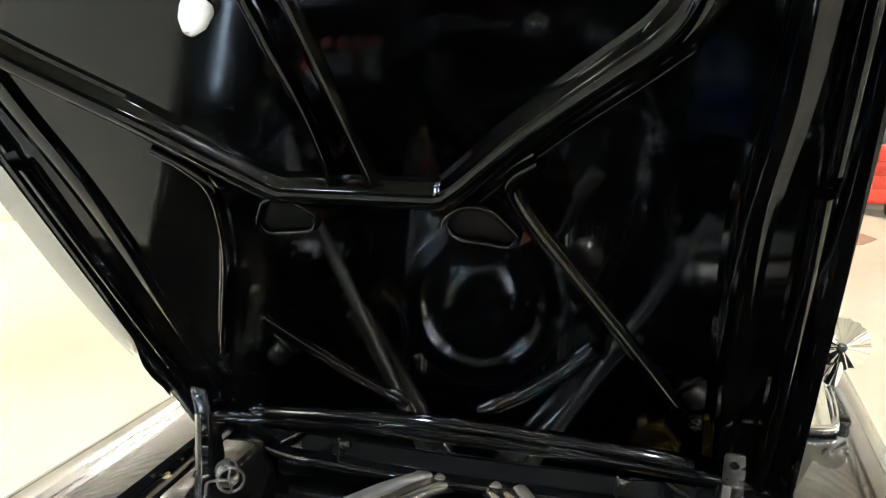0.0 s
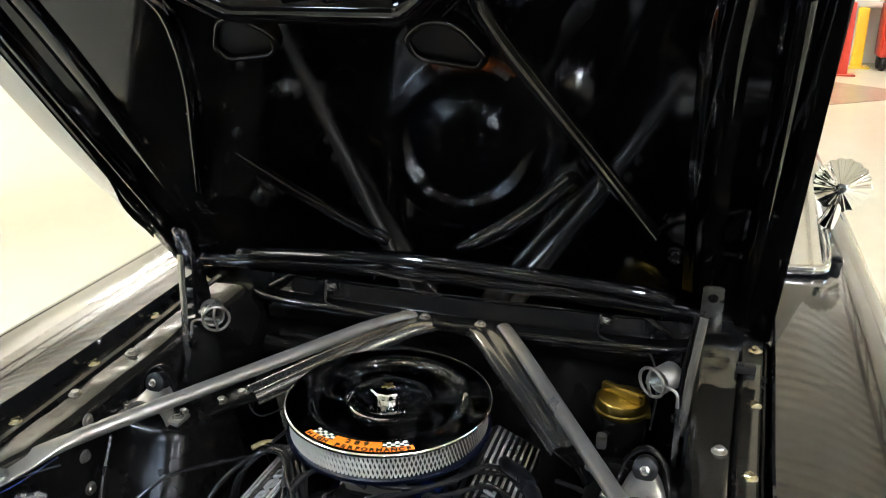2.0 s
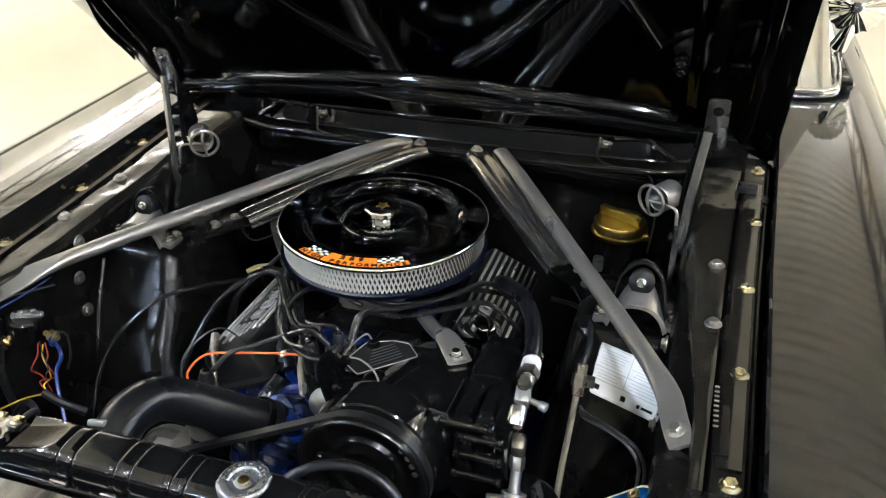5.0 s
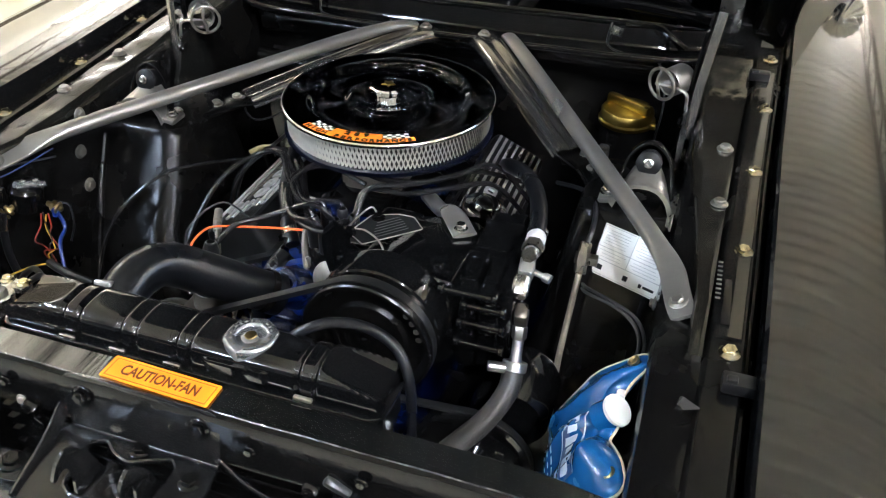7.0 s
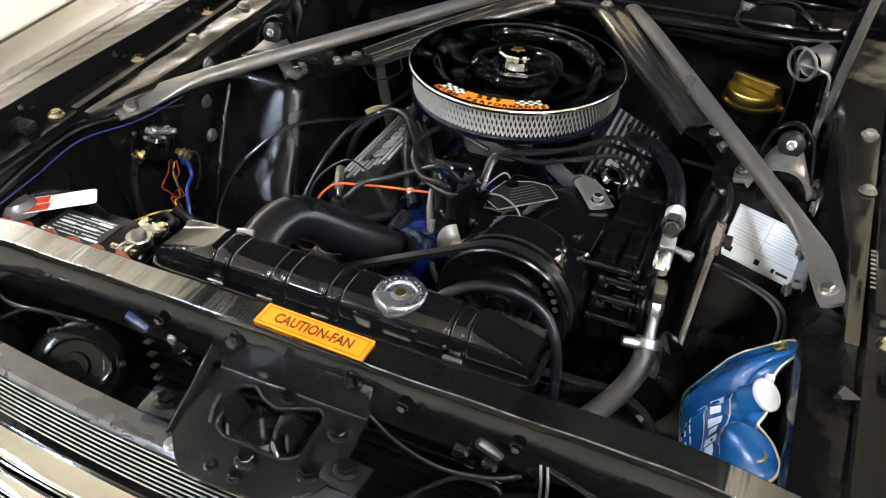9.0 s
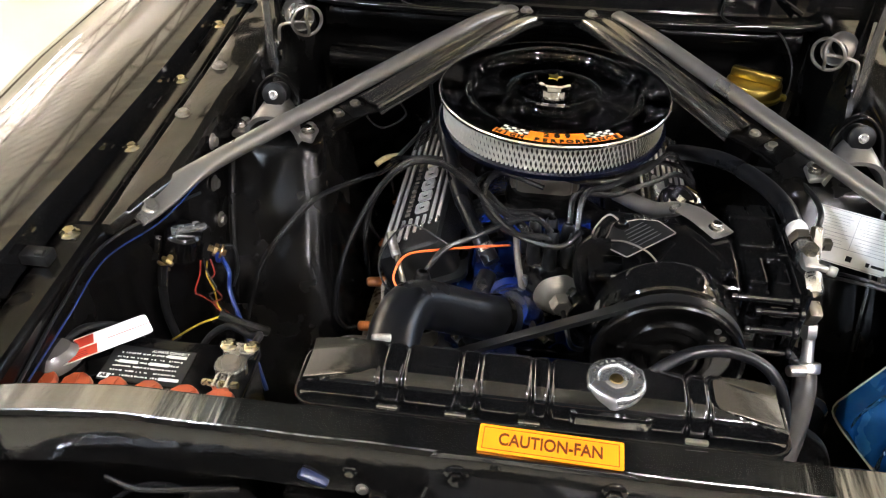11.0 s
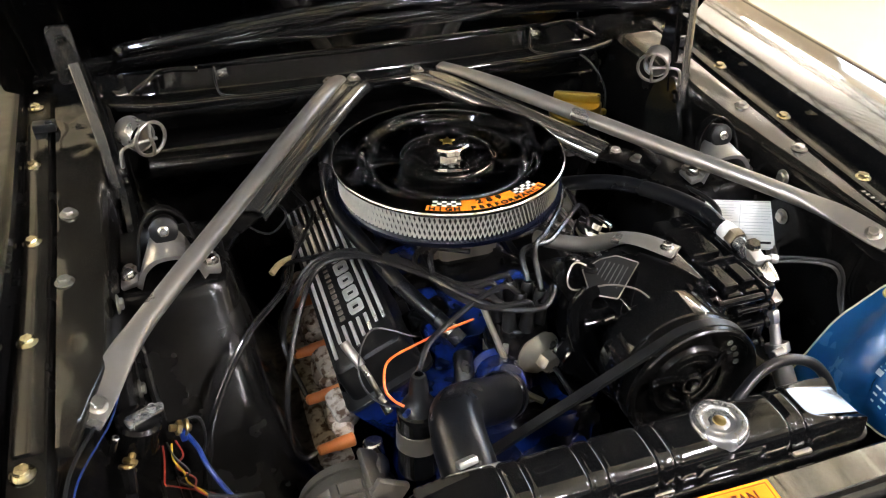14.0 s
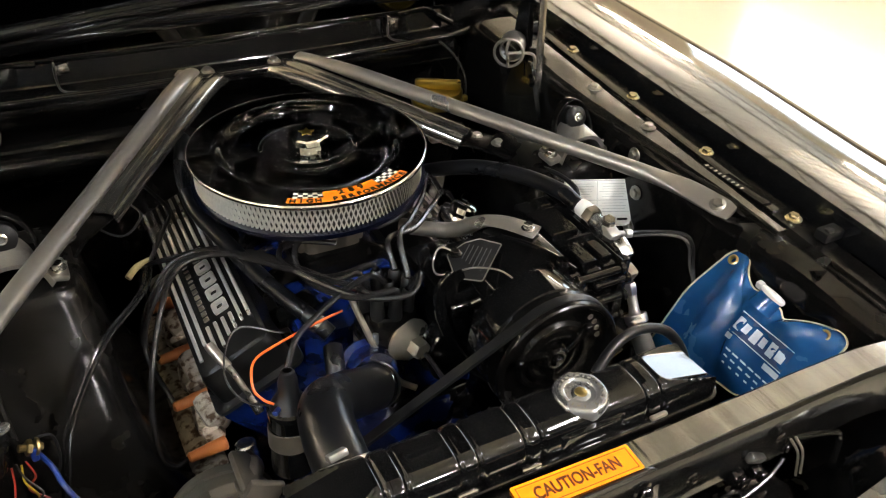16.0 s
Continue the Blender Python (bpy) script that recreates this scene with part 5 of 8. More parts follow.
# ---- bay equipment ----
def spring_hinge(s):
    t = part("spring_hinge", boxes(((s * 0.500, 0.15, 0.80), (0.03, 0.045, 0.10), 0.005)), SATIN, car, "dark steel hood hinge with a coil spring and flat arms")
    # base plate on the apron, lobed
    o = rounded([(0.10, 0.70), (0.205, 0.72), (0.215, 0.80), (0.19, 0.865), (0.13, 0.885), (0.115, 0.83), (0.085, 0.78)], 0.02)
    bm = prism(bmesh.new(), o, 0.010, axes((0, 1, 0), (0, 0, 1), (1, 0, 0), (s * 0.487 - 0.005, 0, 0)), 0.003)
    part("base_plate", bm, material("rust_stained_black", (0.007, 0.007, 0.006), 0.22, second=(0.035, 0.030, 0.022), second_scale=22, second_at=(0.55, 0.75), bump=0.15), t)
    # short spring barrel with its wire end, facing forwards
    c = Vector((s * 0.437 + 0.003, 0.146, 0.905))
    ax = Vector((s * 0.55, 0.75, 0.05)).normalized()
    part("spring_barrel", turned([(0.020, 0.006), (0.022, 0.004), (0.0235, 0.006), (0.024, 0.040), (0.022, 0.044), (0.020, 0.04)], c + Vector((s * 0.006, 0, 0)), ax, 28), GREYPAINT, t)
    bm = bmesh.new()
    x, y, a = frame_of(ax)
    sweep(bm, [c - a * 0.004 + (x * math.cos(k) + y * math.sin(k)) * 0.0265 for k in (2 * math.pi * i / 40 for i in range(41))], ring(0.0028, 8))
    sweep(bm, spline([c - a * 0.006 + y * 0.026, c - a * 0.010 + y * 0.008 + x * 0.004, c - a * 0.010 - y * 0.012, c - a * 0.006 - y * 0.026], 5), ring(0.0028, 8))
    sweep(bm, spline([c - a * 0.004 - Vector((s * 0.010, 0, 0)), c - a * 0.004 + Vector((s * 0.02, -0.006, -0.001)), c + Vector((s * 0.040, -0.022, -0.004)), c + Vector((s * 0.044, -0.026, -0.03))], 5), ring(0.0028, 8))
    part("spring_end", bm, BOLTGREY, t, "grey spring wire end")
    # two flat arms up to the hood, with a plate between them
    for lo, hi, w, mt in (((0.494, 0.118, 0.825), (0.512, 0.160, 1.03), 0.015, BRACE), ((0.484, 0.150, 0.85), (0.500, 0.182, 1.02), 0.008, SATIN)):
        bm = bmesh.new()
        a, b = Vector((s * lo[0], lo[1], lo[2])), Vector((s * hi[0], hi[1], hi[2]))
        sweep(bm, [a, a.lerp(b, 0.45) + Vector((-s * 0.003, -0.004, 0)), b], rect(w, 0.005, 0.0015), up=(0, 1, 0.2), fixed=True)
        part("arm", bm, mt, t)
    bm = prism(bmesh.new(), rounded([(0.155, 0.90), (0.215, 0.915), (0.20, 1.0), (0.165, 1.0)], 0.008), 0.004, axes((0, 1, 0), (0, 0, 1), (1, 0, 0), (s * 0.493, 0, 0)), 0.001)
    part("web_plate", bm, SATIN, t)
    bm = prism(bmesh.new(), rounded([(-0.019, 0), (0.019, 0), (0.017, 0.098), (-0.017, 0.098)], 0.008), 0.005, axes((1, 0, 0), (0, -0.25, 0.97), (0, -0.97, -0.25), (s * 0.523, 0.205, 0.985)), 0.0015)
    br = part("hood_bracket", bm, HINGESTEEL, t)
    for k in (0.02, 0.075):
        put("bolt", BBOLT, br, axes((1, 0, 0), (0, -0.25, 0.97), (0, -0.97, -0.25), (s * 0.523, 0.20 - 0.25 * k, 0.985 + 0.97 * k)) @ Matrix.Scale(0.7, 4))
    put("pivot", BBOLT, t, axes((0, 1, 0), (0, 0, 1), (-s, 0, 0), (s * 0.483, 0.125, 0.85)))


for s in (-1, 1):
    spring_hinge(s)


def cowl_clip(x, s):
    t = thing("wire_clip", (x, 0.413, 0.88), "small bright cowl clip holding a thin black wire", "wire clip", "cowl clips")
    part("clip", boxes(((x, 0.412, 0.885), (0.022, 0.004, 0.018), 0.001, pose(0, 0, 0, 0, 12 * s, 0)), ((x - 0.012, 0.408, 0.885), (0.003, 0.012, 0.034), 0.001)), STEEL, t)
    put("screw", SBOLT, t, pose(x, 0.409, 0.885, 90, 0, 0) @ Matrix.Scale(0.55, 4))
    bm = sweep(bmesh.new(), spline([(x - 0.012, 0.406, 0.90), (x - 0.013, 0.400, 0.870), (x + 0.0, 0.388, 0.852), (x - s * 0.08, 0.374, 0.853), (x - s * 0.18, 0.366, 0.857)] if s < 0 else
                                   [(x - 0.012, 0.406, 0.90), (x - 0.014, 0.398, 0.862), (x + 0.02, 0.388, 0.851), (x + 0.09, 0.378, 0.845), (x + 0.115, 0.31, 0.80), (x + 0.11, 0.29, 0.72)], 6), ring(0.0022, 6))
    part("wire", bm, RUBBER, t)


cowl_clip(-0.300, -1)
cowl_clip(0.326, 1)


def brake_reservoir():
    c = (0.378, 0.303, 0.0)
    t = thing("brake_master_cylinder", (c[0], c[1], 0.64), "black brake master cylinder with a gold screw cap", "master cylinder")
    part("reservoir", turned([(0, 0.60), (0.035, 0.60), (0.040, 0.63), (0.048, 0.66), (0.050, 0.74), (0.046, 0.75)], c, seg=36), SATIN, t)
    part("bore", boxes(((0.378, 0.38, 0.62), (0.06, 0.18, 0.06), 0.02)), SATIN, t)
    bm = turned([(0.046, 0.748), (0.054, 0.750), (0.055, 0.757), (0.051, 0.760), (0.051, 0.774), (0.048, 0.778), (0.046, 0.7785), (0, 0.7785)], c, seg=48)
    box(bm, (c[0], c[1], 0.787), (0.094, 0.017, 0.020), 0.005, pose(0, 0, 0, 0, 0, -28))
    cap = part("screw_cap", bm, GOLD, t, "gold cadmium screw cap with a grip bar")
    part("cap_ear", boxes(((c[0] + 0.052, c[1] - 0.02, 0.756), (0.012, 0.012, 0.012), 0.003)), GOLD, cap)
    part("lug", boxes(((c[0] - 0.03, c[1] - 0.048, 0.70), (0.02, 0.02, 0.03), 0.004)), BOLTGREY, t)


brake_reservoir()


def battery_notice():
    # printed label standing against the shock tower
    tl, tr, bl = Vector((0.404, -0.115, 0.783)), Vector((0.5115, -0.160, 0.784)), Vector((0.389, -0.150, 0.714))
    ex, ey = (tr - tl), (tl - bl)
    w, h = ex.length, ey.length
    ez = ex.cross(ey).normalized()
    m = axes(ex, ey, ez, bl)
    t = thing("battery_notice", tuple((bl + tr) / 2), "white printed service label with ruled boxes on a black box", "label")
    bm = bmesh.new()
    box(bm, (w / 2, h / 2, -0.009), (w * 0.98, h * 0.98, 0.016), 0.004)
    bmesh.ops.transform(bm, matrix=m, verts=bm.verts)
    part("box", bm, SATIN, t, "black regulator box behind the label")
    bm = prism(bmesh.new(), [(0, 0), (w, 0), (w, h), (0, h)], 0.0008, m)
    part("sheet", bm, WHITE, t)
    bm = bmesh.new()
    for x0, y0, x1, y1 in ((0.01, 0.02, 0.99, 0.03), (0.01, 0.97, 0.99, 0.98), (0.01, 0.02, 0.018, 0.98), (0.982, 0.02, 0.99, 0.98), (0.01, 0.30, 0.99, 0.312), (0.01, 0.55, 0.99, 0.562), (0.48, 0.30, 0.487, 0.98)):
        box(bm, (w * (x0 + x1) / 2, h * (y0 + y1) / 2, 0.001), (max(w * (x1 - x0), 0.0006), max(h * (y1 - y0), 0.0006), 0.0004))
    bmesh.ops.transform(bm, matrix=m, verts=bm.verts)
    part("ruled_lines", bm, GREYINK, t, smooth=False)
    bm = bmesh.new()
    for bx0, bx1, by0, by1, n in ((0.05, 0.45, 0.60, 0.93, 6), (0.52, 0.95, 0.60, 0.93, 6), (0.05, 0.45, 0.34, 0.52, 3), (0.52, 0.95, 0.34, 0.52, 3)):
        for k in range(n):
            y = lerp(by0, by1, (k + 0.5) / n)
            box(bm, (w * lerp(bx0, bx1, 0.5 - random.uniform(0, 0.06)), h * y, 0.001), (w * (bx1 - bx0) * random.uniform(0.7, 0.95), 0.0007, 0.0003))
    bmesh.ops.transform(bm, matrix=m, verts=bm.verts)
    part("print_lines", bm, GREYINK, t, "rows of grey print too small to read", smooth=False)
    for u, v, du, dv in ((0.52, 0.15, 0.008, 0.008), (0.74, 0.14, 0.005, 0.006), (0.86, 0.14, 0.018, 0.004), (0.12, 0.16, 0.012, 0.008)):
        bm = bmesh.new()
        box(bm, (w * u, h * v, 0.001), (du, dv, 0.0004))
        bmesh.ops.transform(bm, matrix=m, verts=bm.verts)
        part("printed_mark", bm, INK, t, smooth=False)


battery_notice()


def washer_bag():
    # u runs from the rear eyelet to the front one, v up the slope of the apron
    ex = Vector((0.006, -1.0, -0.0235)).normalized()
    ey = Vector((0.716, -0.012, 0.698))
    m = axes(ex, ey, ex.cross(ey), (0.490, -0.423, 0.793))
    t = thing("washer_bag", (0.46, -0.5, 0.60), "blue vinyl washer bag with cream piping and white cap", "washer bag")
    o = rounded([(-0.016, 0.008), (-0.004, 0.022), (0.014, 0.017), (0.026, -0.002), (0.048, -0.014), (0.066, -0.010), (0.100, -0.012), (0.111, -0.022), (0.124, -0.012), (0.150, 0.004), (0.182, 0.014), (0.197, 0.006), (0.197, -0.018), (0.186, -0.06),
                 (0.164, -0.108), (0.128, -0.140), (0.090, -0.143), (0.050, -0.155), (0.0, -0.170), (-0.036, -0.176), (-0.030, -0.07)], 0.014, 3)
    n = len(o)
    cen = Vector((0.085, -0.075))

    def on_bag(u, v, w):
        # the lower half hangs steeper than the top
        return m @ Vector((u, v, w - 1.6 * min(0.0, v) ** 2))

    bm = bmesh.new()
    rings = {1: [], -1: []}
    K = 14
    for sg in (1, -1):
        for k in range(K):
            f = 1 - k / K
            row = []
            for x, y in o:
                p = cen + (Vector((x, y)) - cen) * f
                puff = 0.026 * (1 - f * f) ** 0.7 + (0.014 * math.exp(-((p.x - 0.020 + 0.10 * p.y) / 0.010) ** 2) - 0.016 * math.exp(-((p.x - 0.050 + 0.20 * p.y) / 0.012) ** 2) + 0.012 * math.exp(-((p.x - 0.150) ** 2 + (p.y + 0.03) ** 2) / 0.0006) - 0.008 * math.exp(-((p.y + 0.045 + 0.25 * (p.x - 0.13)) / 0.008) ** 2) * (p.x > 0.09) + 0.005 * math.sin(p.x * 62 + p.y * 35)) * (1 - f ** 4)
                puff *= min(1.0, max(0.1, (p.x + 0.025) / 0.07))
                row.append(bm.verts.new(on_bag(p.x, p.y, sg * (max(0.0005, puff) if sg > 0 else max(0.0005, puff * 0.35)))))
            rings[sg].append(row)
        tip = bm.verts.new(on_bag(cen.x, cen.y, 0.022 if sg > 0 else -0.010))
        for p, q in zip(rings[sg], rings[sg][1:]):
            for i in range(n):
                bm.faces.new((p[i], p[(i + 1) % n], q[(i + 1) % n], q[i]))
        for i in range(n):
            bm.faces.new((rings[sg][-1][i], rings[sg][-1][(i + 1) % n], tip))
    for i in range(n):
        bm.faces.new((rings[1][0][i], rings[1][0][(i + 1) % n], rings[-1][0][(i + 1) % n], rings[-1][0][i]))
    bag = part("bag", bm, BAG, t, "soft blue vinyl, creased and half full", angle=70)
    bm = bmesh.new()
    lp = [on_bag(x, y, 0) for x, y in o]
    sweep(bm, lp + lp[:2], ring(0.0017, 6))
    part("piping", bm, PIPING, bag, "cream edge piping")
    for u, v in ((0.0, 0.0), (0.170, -0.004)):
        part("eyelet", turned([(0.0045, -0.003), (0.007, 0.001), (0.008, 0.0045), (0.006, 0.0055), (0.004, 0.004)], m @ Vector((u, v, 0.005)), m.to_3x3() @ Vector((0, 0, 1)), 16), BRASS, bag, "dark brass eyelet")
    # neck and cap at the top middle
    nk = m @ Vector((0.081, -0.030, 0.008))
    d = (m.to_3x3() @ Vector((0.10, 0.95, 0.18))).normalized()
    part("neck", turned([(0.019, 0), (0.017, 0.018), (0.016, 0.024), (0.0, 0.024)], nk, d, 24), BAG, t)
    part("cap", turned([(0.0180, 0.022), (0.0188, 0.0235), (0.0188, 0.027), (0.017, 0.0290), (0.0, 0.0295)], nk, d, 28), WHITEPLASTIC, t, "white snap cap")
    hb = bmesh.new()
    box(hb, nk + d * 0.026 + (m.to_3x3() @ Vector((-0.024, 0, 0))), (0.010, 0.010, 0.010), 0.002)
    part("cap_hinge", hb, WHITEPLASTIC, t)
    # faded print, drawn as plain shapes
    bm = bmesh.new()

    def patch(u0, u1, v0, v1, lift=0.0016):
        u0, u1, v0, v1 = 0.070 + (u0 - 0.046) * 1.08, 0.070 + (u1 - 0.046) * 1.08, -0.046 + (v0 + 0.055) * 0.95, -0.046 + (v1 + 0.055) * 0.95
        nn = 8
        for i in range(nn):
            ua, ub = lerp(u0, u1, i / nn), lerp(u0, u1, (i + 1) / nn)
            vs = []
            for u, v in ((ua, v0), (ub, v0), (ub, v1), (ua, v1)):
                q = Vector((u, v))
                vs.append((u, v))
            pts = []
            for u, v in vs:
                hit, place, nor, idx = bag.ray_cast(m @ Vector((u, v, 0.2)), m.to_3x3() @ Vector((0, 0, -1)))
                if hit:
                    pts.append(place + (m.to_3x3() @ Vector((0, 0, lift))))
            if len(pts) == 4:
                bm.faces.new([bm.verts.new(p) for p in pts])

    bp = bmesh.new()
    white, bm = bm, bp
    patch(0.046, 0.132, -0.088, -0.056, 0.0012)
    part("print_panel", bm, BAGPRINT, bag)
    bm = white
    patch(0.046, 0.132, -0.0565, -0.0550)
    patch(0.046, 0.132, -0.0895, -0.0880)
    for k in range(6):
        w = 0.0085 if k in (1, 3) else 0.0105
        patch(0.050 + k * 0.0134, 0.050 + w + k * 0.0134, -0.083 + 0.003 * (k % 2), -0.063 - 0.003 * (k % 2))
    patch(0.046, 0.060, -0.100, -0.092)
    patch(0.110, 0.132, -0.100, -0.092)
    for r in range(3):
        for k in range(6):
            patch(0.062 + k * 0.0115 + 0.002 * r, 0.0705 + k * 0.0115, -0.113 - r * 0.009, -0.1105 - r * 0.009)
    part("print", bm, BAGWHITE, bag, "faded white print")
    # feed tubes
    for k, col in ((0, DUSTYHOSE), (1, RUBBER)):
        bm = tube([(0.392, -0.225, 0.735 + 0.008 * k), (0.405, -0.275, 0.768 + 0.008 * k), (0.443, -0.308, 0.782 + 0.006 * k), (0.470 + 0.006 * k, -0.332, 0.784 + 0.004 * k), (0.484 + 0.007 * k, -0.341, 0.766), (0.486 + 0.007 * k, -0.348, 0.738), (0.482, -0.375, 0.705)], 0.0025, 7, 8)
        part("feed_tube", bm, col, t)


washer_bag()


def battery():
    t = thing("battery", (-0.45, -0.60, 0.55), "black battery with red-brown vent caps, printed top and clamped terminals", "battery")
    part("case", boxes(((-0.452, -0.588, 0.655), (0.252, 0.165, 0.20), 0.008)), SATIN, t)
    part("cover", boxes(((-0.452, -0.588, 0.752), (0.258, 0.17, 0.012), 0.004)), SATIN, t)
    for k in range(6):
        x = -0.341 - 0.042 * k
        bm = turned([(0.0165, 0.0), (0.0175, 0.003), (0.017, 0.009), (0.0155, 0.0115), (0.0, 0.012)], (x, -0.597, 0.758), seg=30, wob=lambda a: 1 + 0.035 * math.cos(9 * a))
        box(bm, (x, -0.597, 0.7702), (0.026, 0.004, 0.002), 0.0, pose(0, 0, 0, 0, 0, 15 + 22 * k))
        part("vent_cap", bm, BATCAP, t, "red-brown vent cap")
    # printed panel
    pn = part("print_panel", boxes(((-0.446, -0.551, 0.7588), (0.100, 0.056, 0.0012))), material("battery_print_ground", (0.010, 0.010, 0.010), 0.35, spec=0.3), t)
    bm = bmesh.new()
    for r in range(6):
        y = -0.5345 - 0.0072 * r
        x = -0.486
        while x < -0.408:
            w = random.uniform(0.0008, 0.0020)
            if random.random() < 0.8:
                box(bm, (x + w / 2, y + random.uniform(-0.0003, 0.0003), 0.7597), (w, random.choice((0.0012, 0.0017, 0.0021)), 0.0008))
            x += w + random.choice((0.0005, 0.0008, 0.0018))
    part("print", bm, WHITE, pn, "white print too small to read", smooth=False)
    for x, y, w in ((-0.416, -0.5345, 0.024), (-0.470, -0.549, 0.024), (-0.432, -0.549, 0.024), (-0.412, -0.5705, 0.024)):
        part("bar", boxes(((x, y, 0.7600), (w, 0.0042, 0.0008))), WHITE, pn)
    text("heading", "ALWAYS CONNECT", 0.0056, WHITE, pn, Matrix.Translation((-0.426, -0.5285, 0.7594)), "white capital letters", bold=0.0001, stretch=0.9)
    part("mark", boxes(((-0.489, -0.5735, 0.7600), (0.013, 0.0070, 0.0008))), WHITE, pn)
    text("mark_letters", "AB", 0.0062, INK, pn, Matrix.Translation((-0.489, -0.5735, 0.7606)), "small black letters", bold=0.0002)
    # terminal clamp on the post
    c = Vector((-0.343, -0.548, 0.758))
    part("post", turned([(0.011, 0), (0.0105, 0.022), (0.009, 0.024), (0, 0.024)], c, seg=20), DULLALU, t)
    bm = turned([(0.0105, 0.004), (0.0185, 0.004), (0.019, 0.016), (0.0175, 0.018), (0.0105, 0.018)], c, seg=24)
    for sx in (-0.006, 0.006):
        box(bm, c + Vector((sx * 1.2, -0.026, 0.011)), (0.007, 0.022, 0.014), 0.002)
    box(bm, c + Vector((0.003, 0.026, 0.012)), (0.040, 0.020, 0.012), 0.004)
    cl = part("terminal_clamp", bm, STEEL, t, "bright bolted battery terminal clamp")
    bm = bmesh.new()
    rod(bm, c + Vector((-0.024, -0.028, 0.012)), c + Vector((0.018, -0.028, 0.012)), 0.0045, seg=6)
    part("clamp_bolt", bm, ZINC, cl)
    for sx in (-0.012, 0.016):
        put("clamp_screw", ZBOLT, cl, Matrix.Translation(c + Vector((sx, 0.028, 0.018))) @ Matrix.Scale(0.75, 4))
    bm = tube([c + Vector((0.012, 0.030, 0.012)), c + Vector((0.016, 0.055, 0.012)), (-0.350, -0.470, 0.744), (-0.388, -0.448, 0.735), (-0.425, -0.445, 0.700), (-0.45, -0.45, 0.64)], 0.0046, 8, 10)
    part("cable", bm, RUBBER, t, "thick black battery cable")
    # second terminal under a clouded cover
    c2 = Vector((-0.555, -0.56, 0.760))
    part("post", turned([(0.011, 0), (0.0105, 0.02), (0, 0.02)], c2, seg=16), DULLALU, t)
    part("terminal_cover", turned([(0.030, 0), (0.028, 0.012), (0.020, 0.020), (0.0, 0.022)], c2, seg=20, wob=lambda a: 1 + 0.08 * math.sin(3 * a)), CLEAR, t, "clouded clear terminal cover")
    bm = tube([c2 + Vector((0.0, 0.02, 0.012)), (-0.545, -0.50, 0.760), (-0.52, -0.47, 0.735), (-0.505, -0.44, 0.67)], 0.0050, 6, 8)
    part("cable", bm, RUBBER, t, "second black cable")


battery()


def hang_tag():
    m = axes((0.763, 0.646, 0.02), (-0.646, 0.763, 0.06), (0, -0.05, 1), (-0.503, -0.527, 0.772))
    t = thing("paper_tag", (-0.505, -0.53, 0.771), "white paper tag with two red panels lying on the battery", "paper tag")
    part("card", prism(bmesh.new(), rounded([(-0.058, -0.0175), (0.050, -0.0175), (0.050, 0.0175), (-0.058, 0.0175)], 0.006), 0.0008, m), WHITE, t)
    for v in (-0.0088, 0.0084):
        bm = prism(bmesh.new(), [(-0.049, v - 0.0072), (-0.016, v - 0.0072), (-0.013, v + 0.0072), (-0.046, v + 0.0072)], 0.0004, m @ Matrix.Translation((0, 0, 0.0008)))
        part("red_panel", bm, REDINK, t)
    bm = bmesh.new()
    for k in range(3):
        box(bm, m @ Vector((-0.034, -0.013 + 0.003 * k, 0.0013)), (0.016, 0.0005, 0.0003), 0.0, m.to_3x3().to_4x4())
    part("print_lines", bm, INK, t, smooth=False)
    part("tag_line", prism(bmesh.new(), [(-0.0, -0.0005), (0.05, -0.0005), (0.05, 0.0002), (0.0, 0.0002)], 0.0003, m @ Matrix.Translation((0, 0, 0.0008))), REDINK, t)
    part("string_loop", tube([m @ Vector((-0.06, 0, 0)), m @ Vector((-0.075, 0.012, 0.008)), m @ Vector((-0.085, -0.004, 0.003)), m @ Vector((-0.062, -0.006, 0.002))], 0.0014, 6, 6), RUBBER, t)


hang_tag()


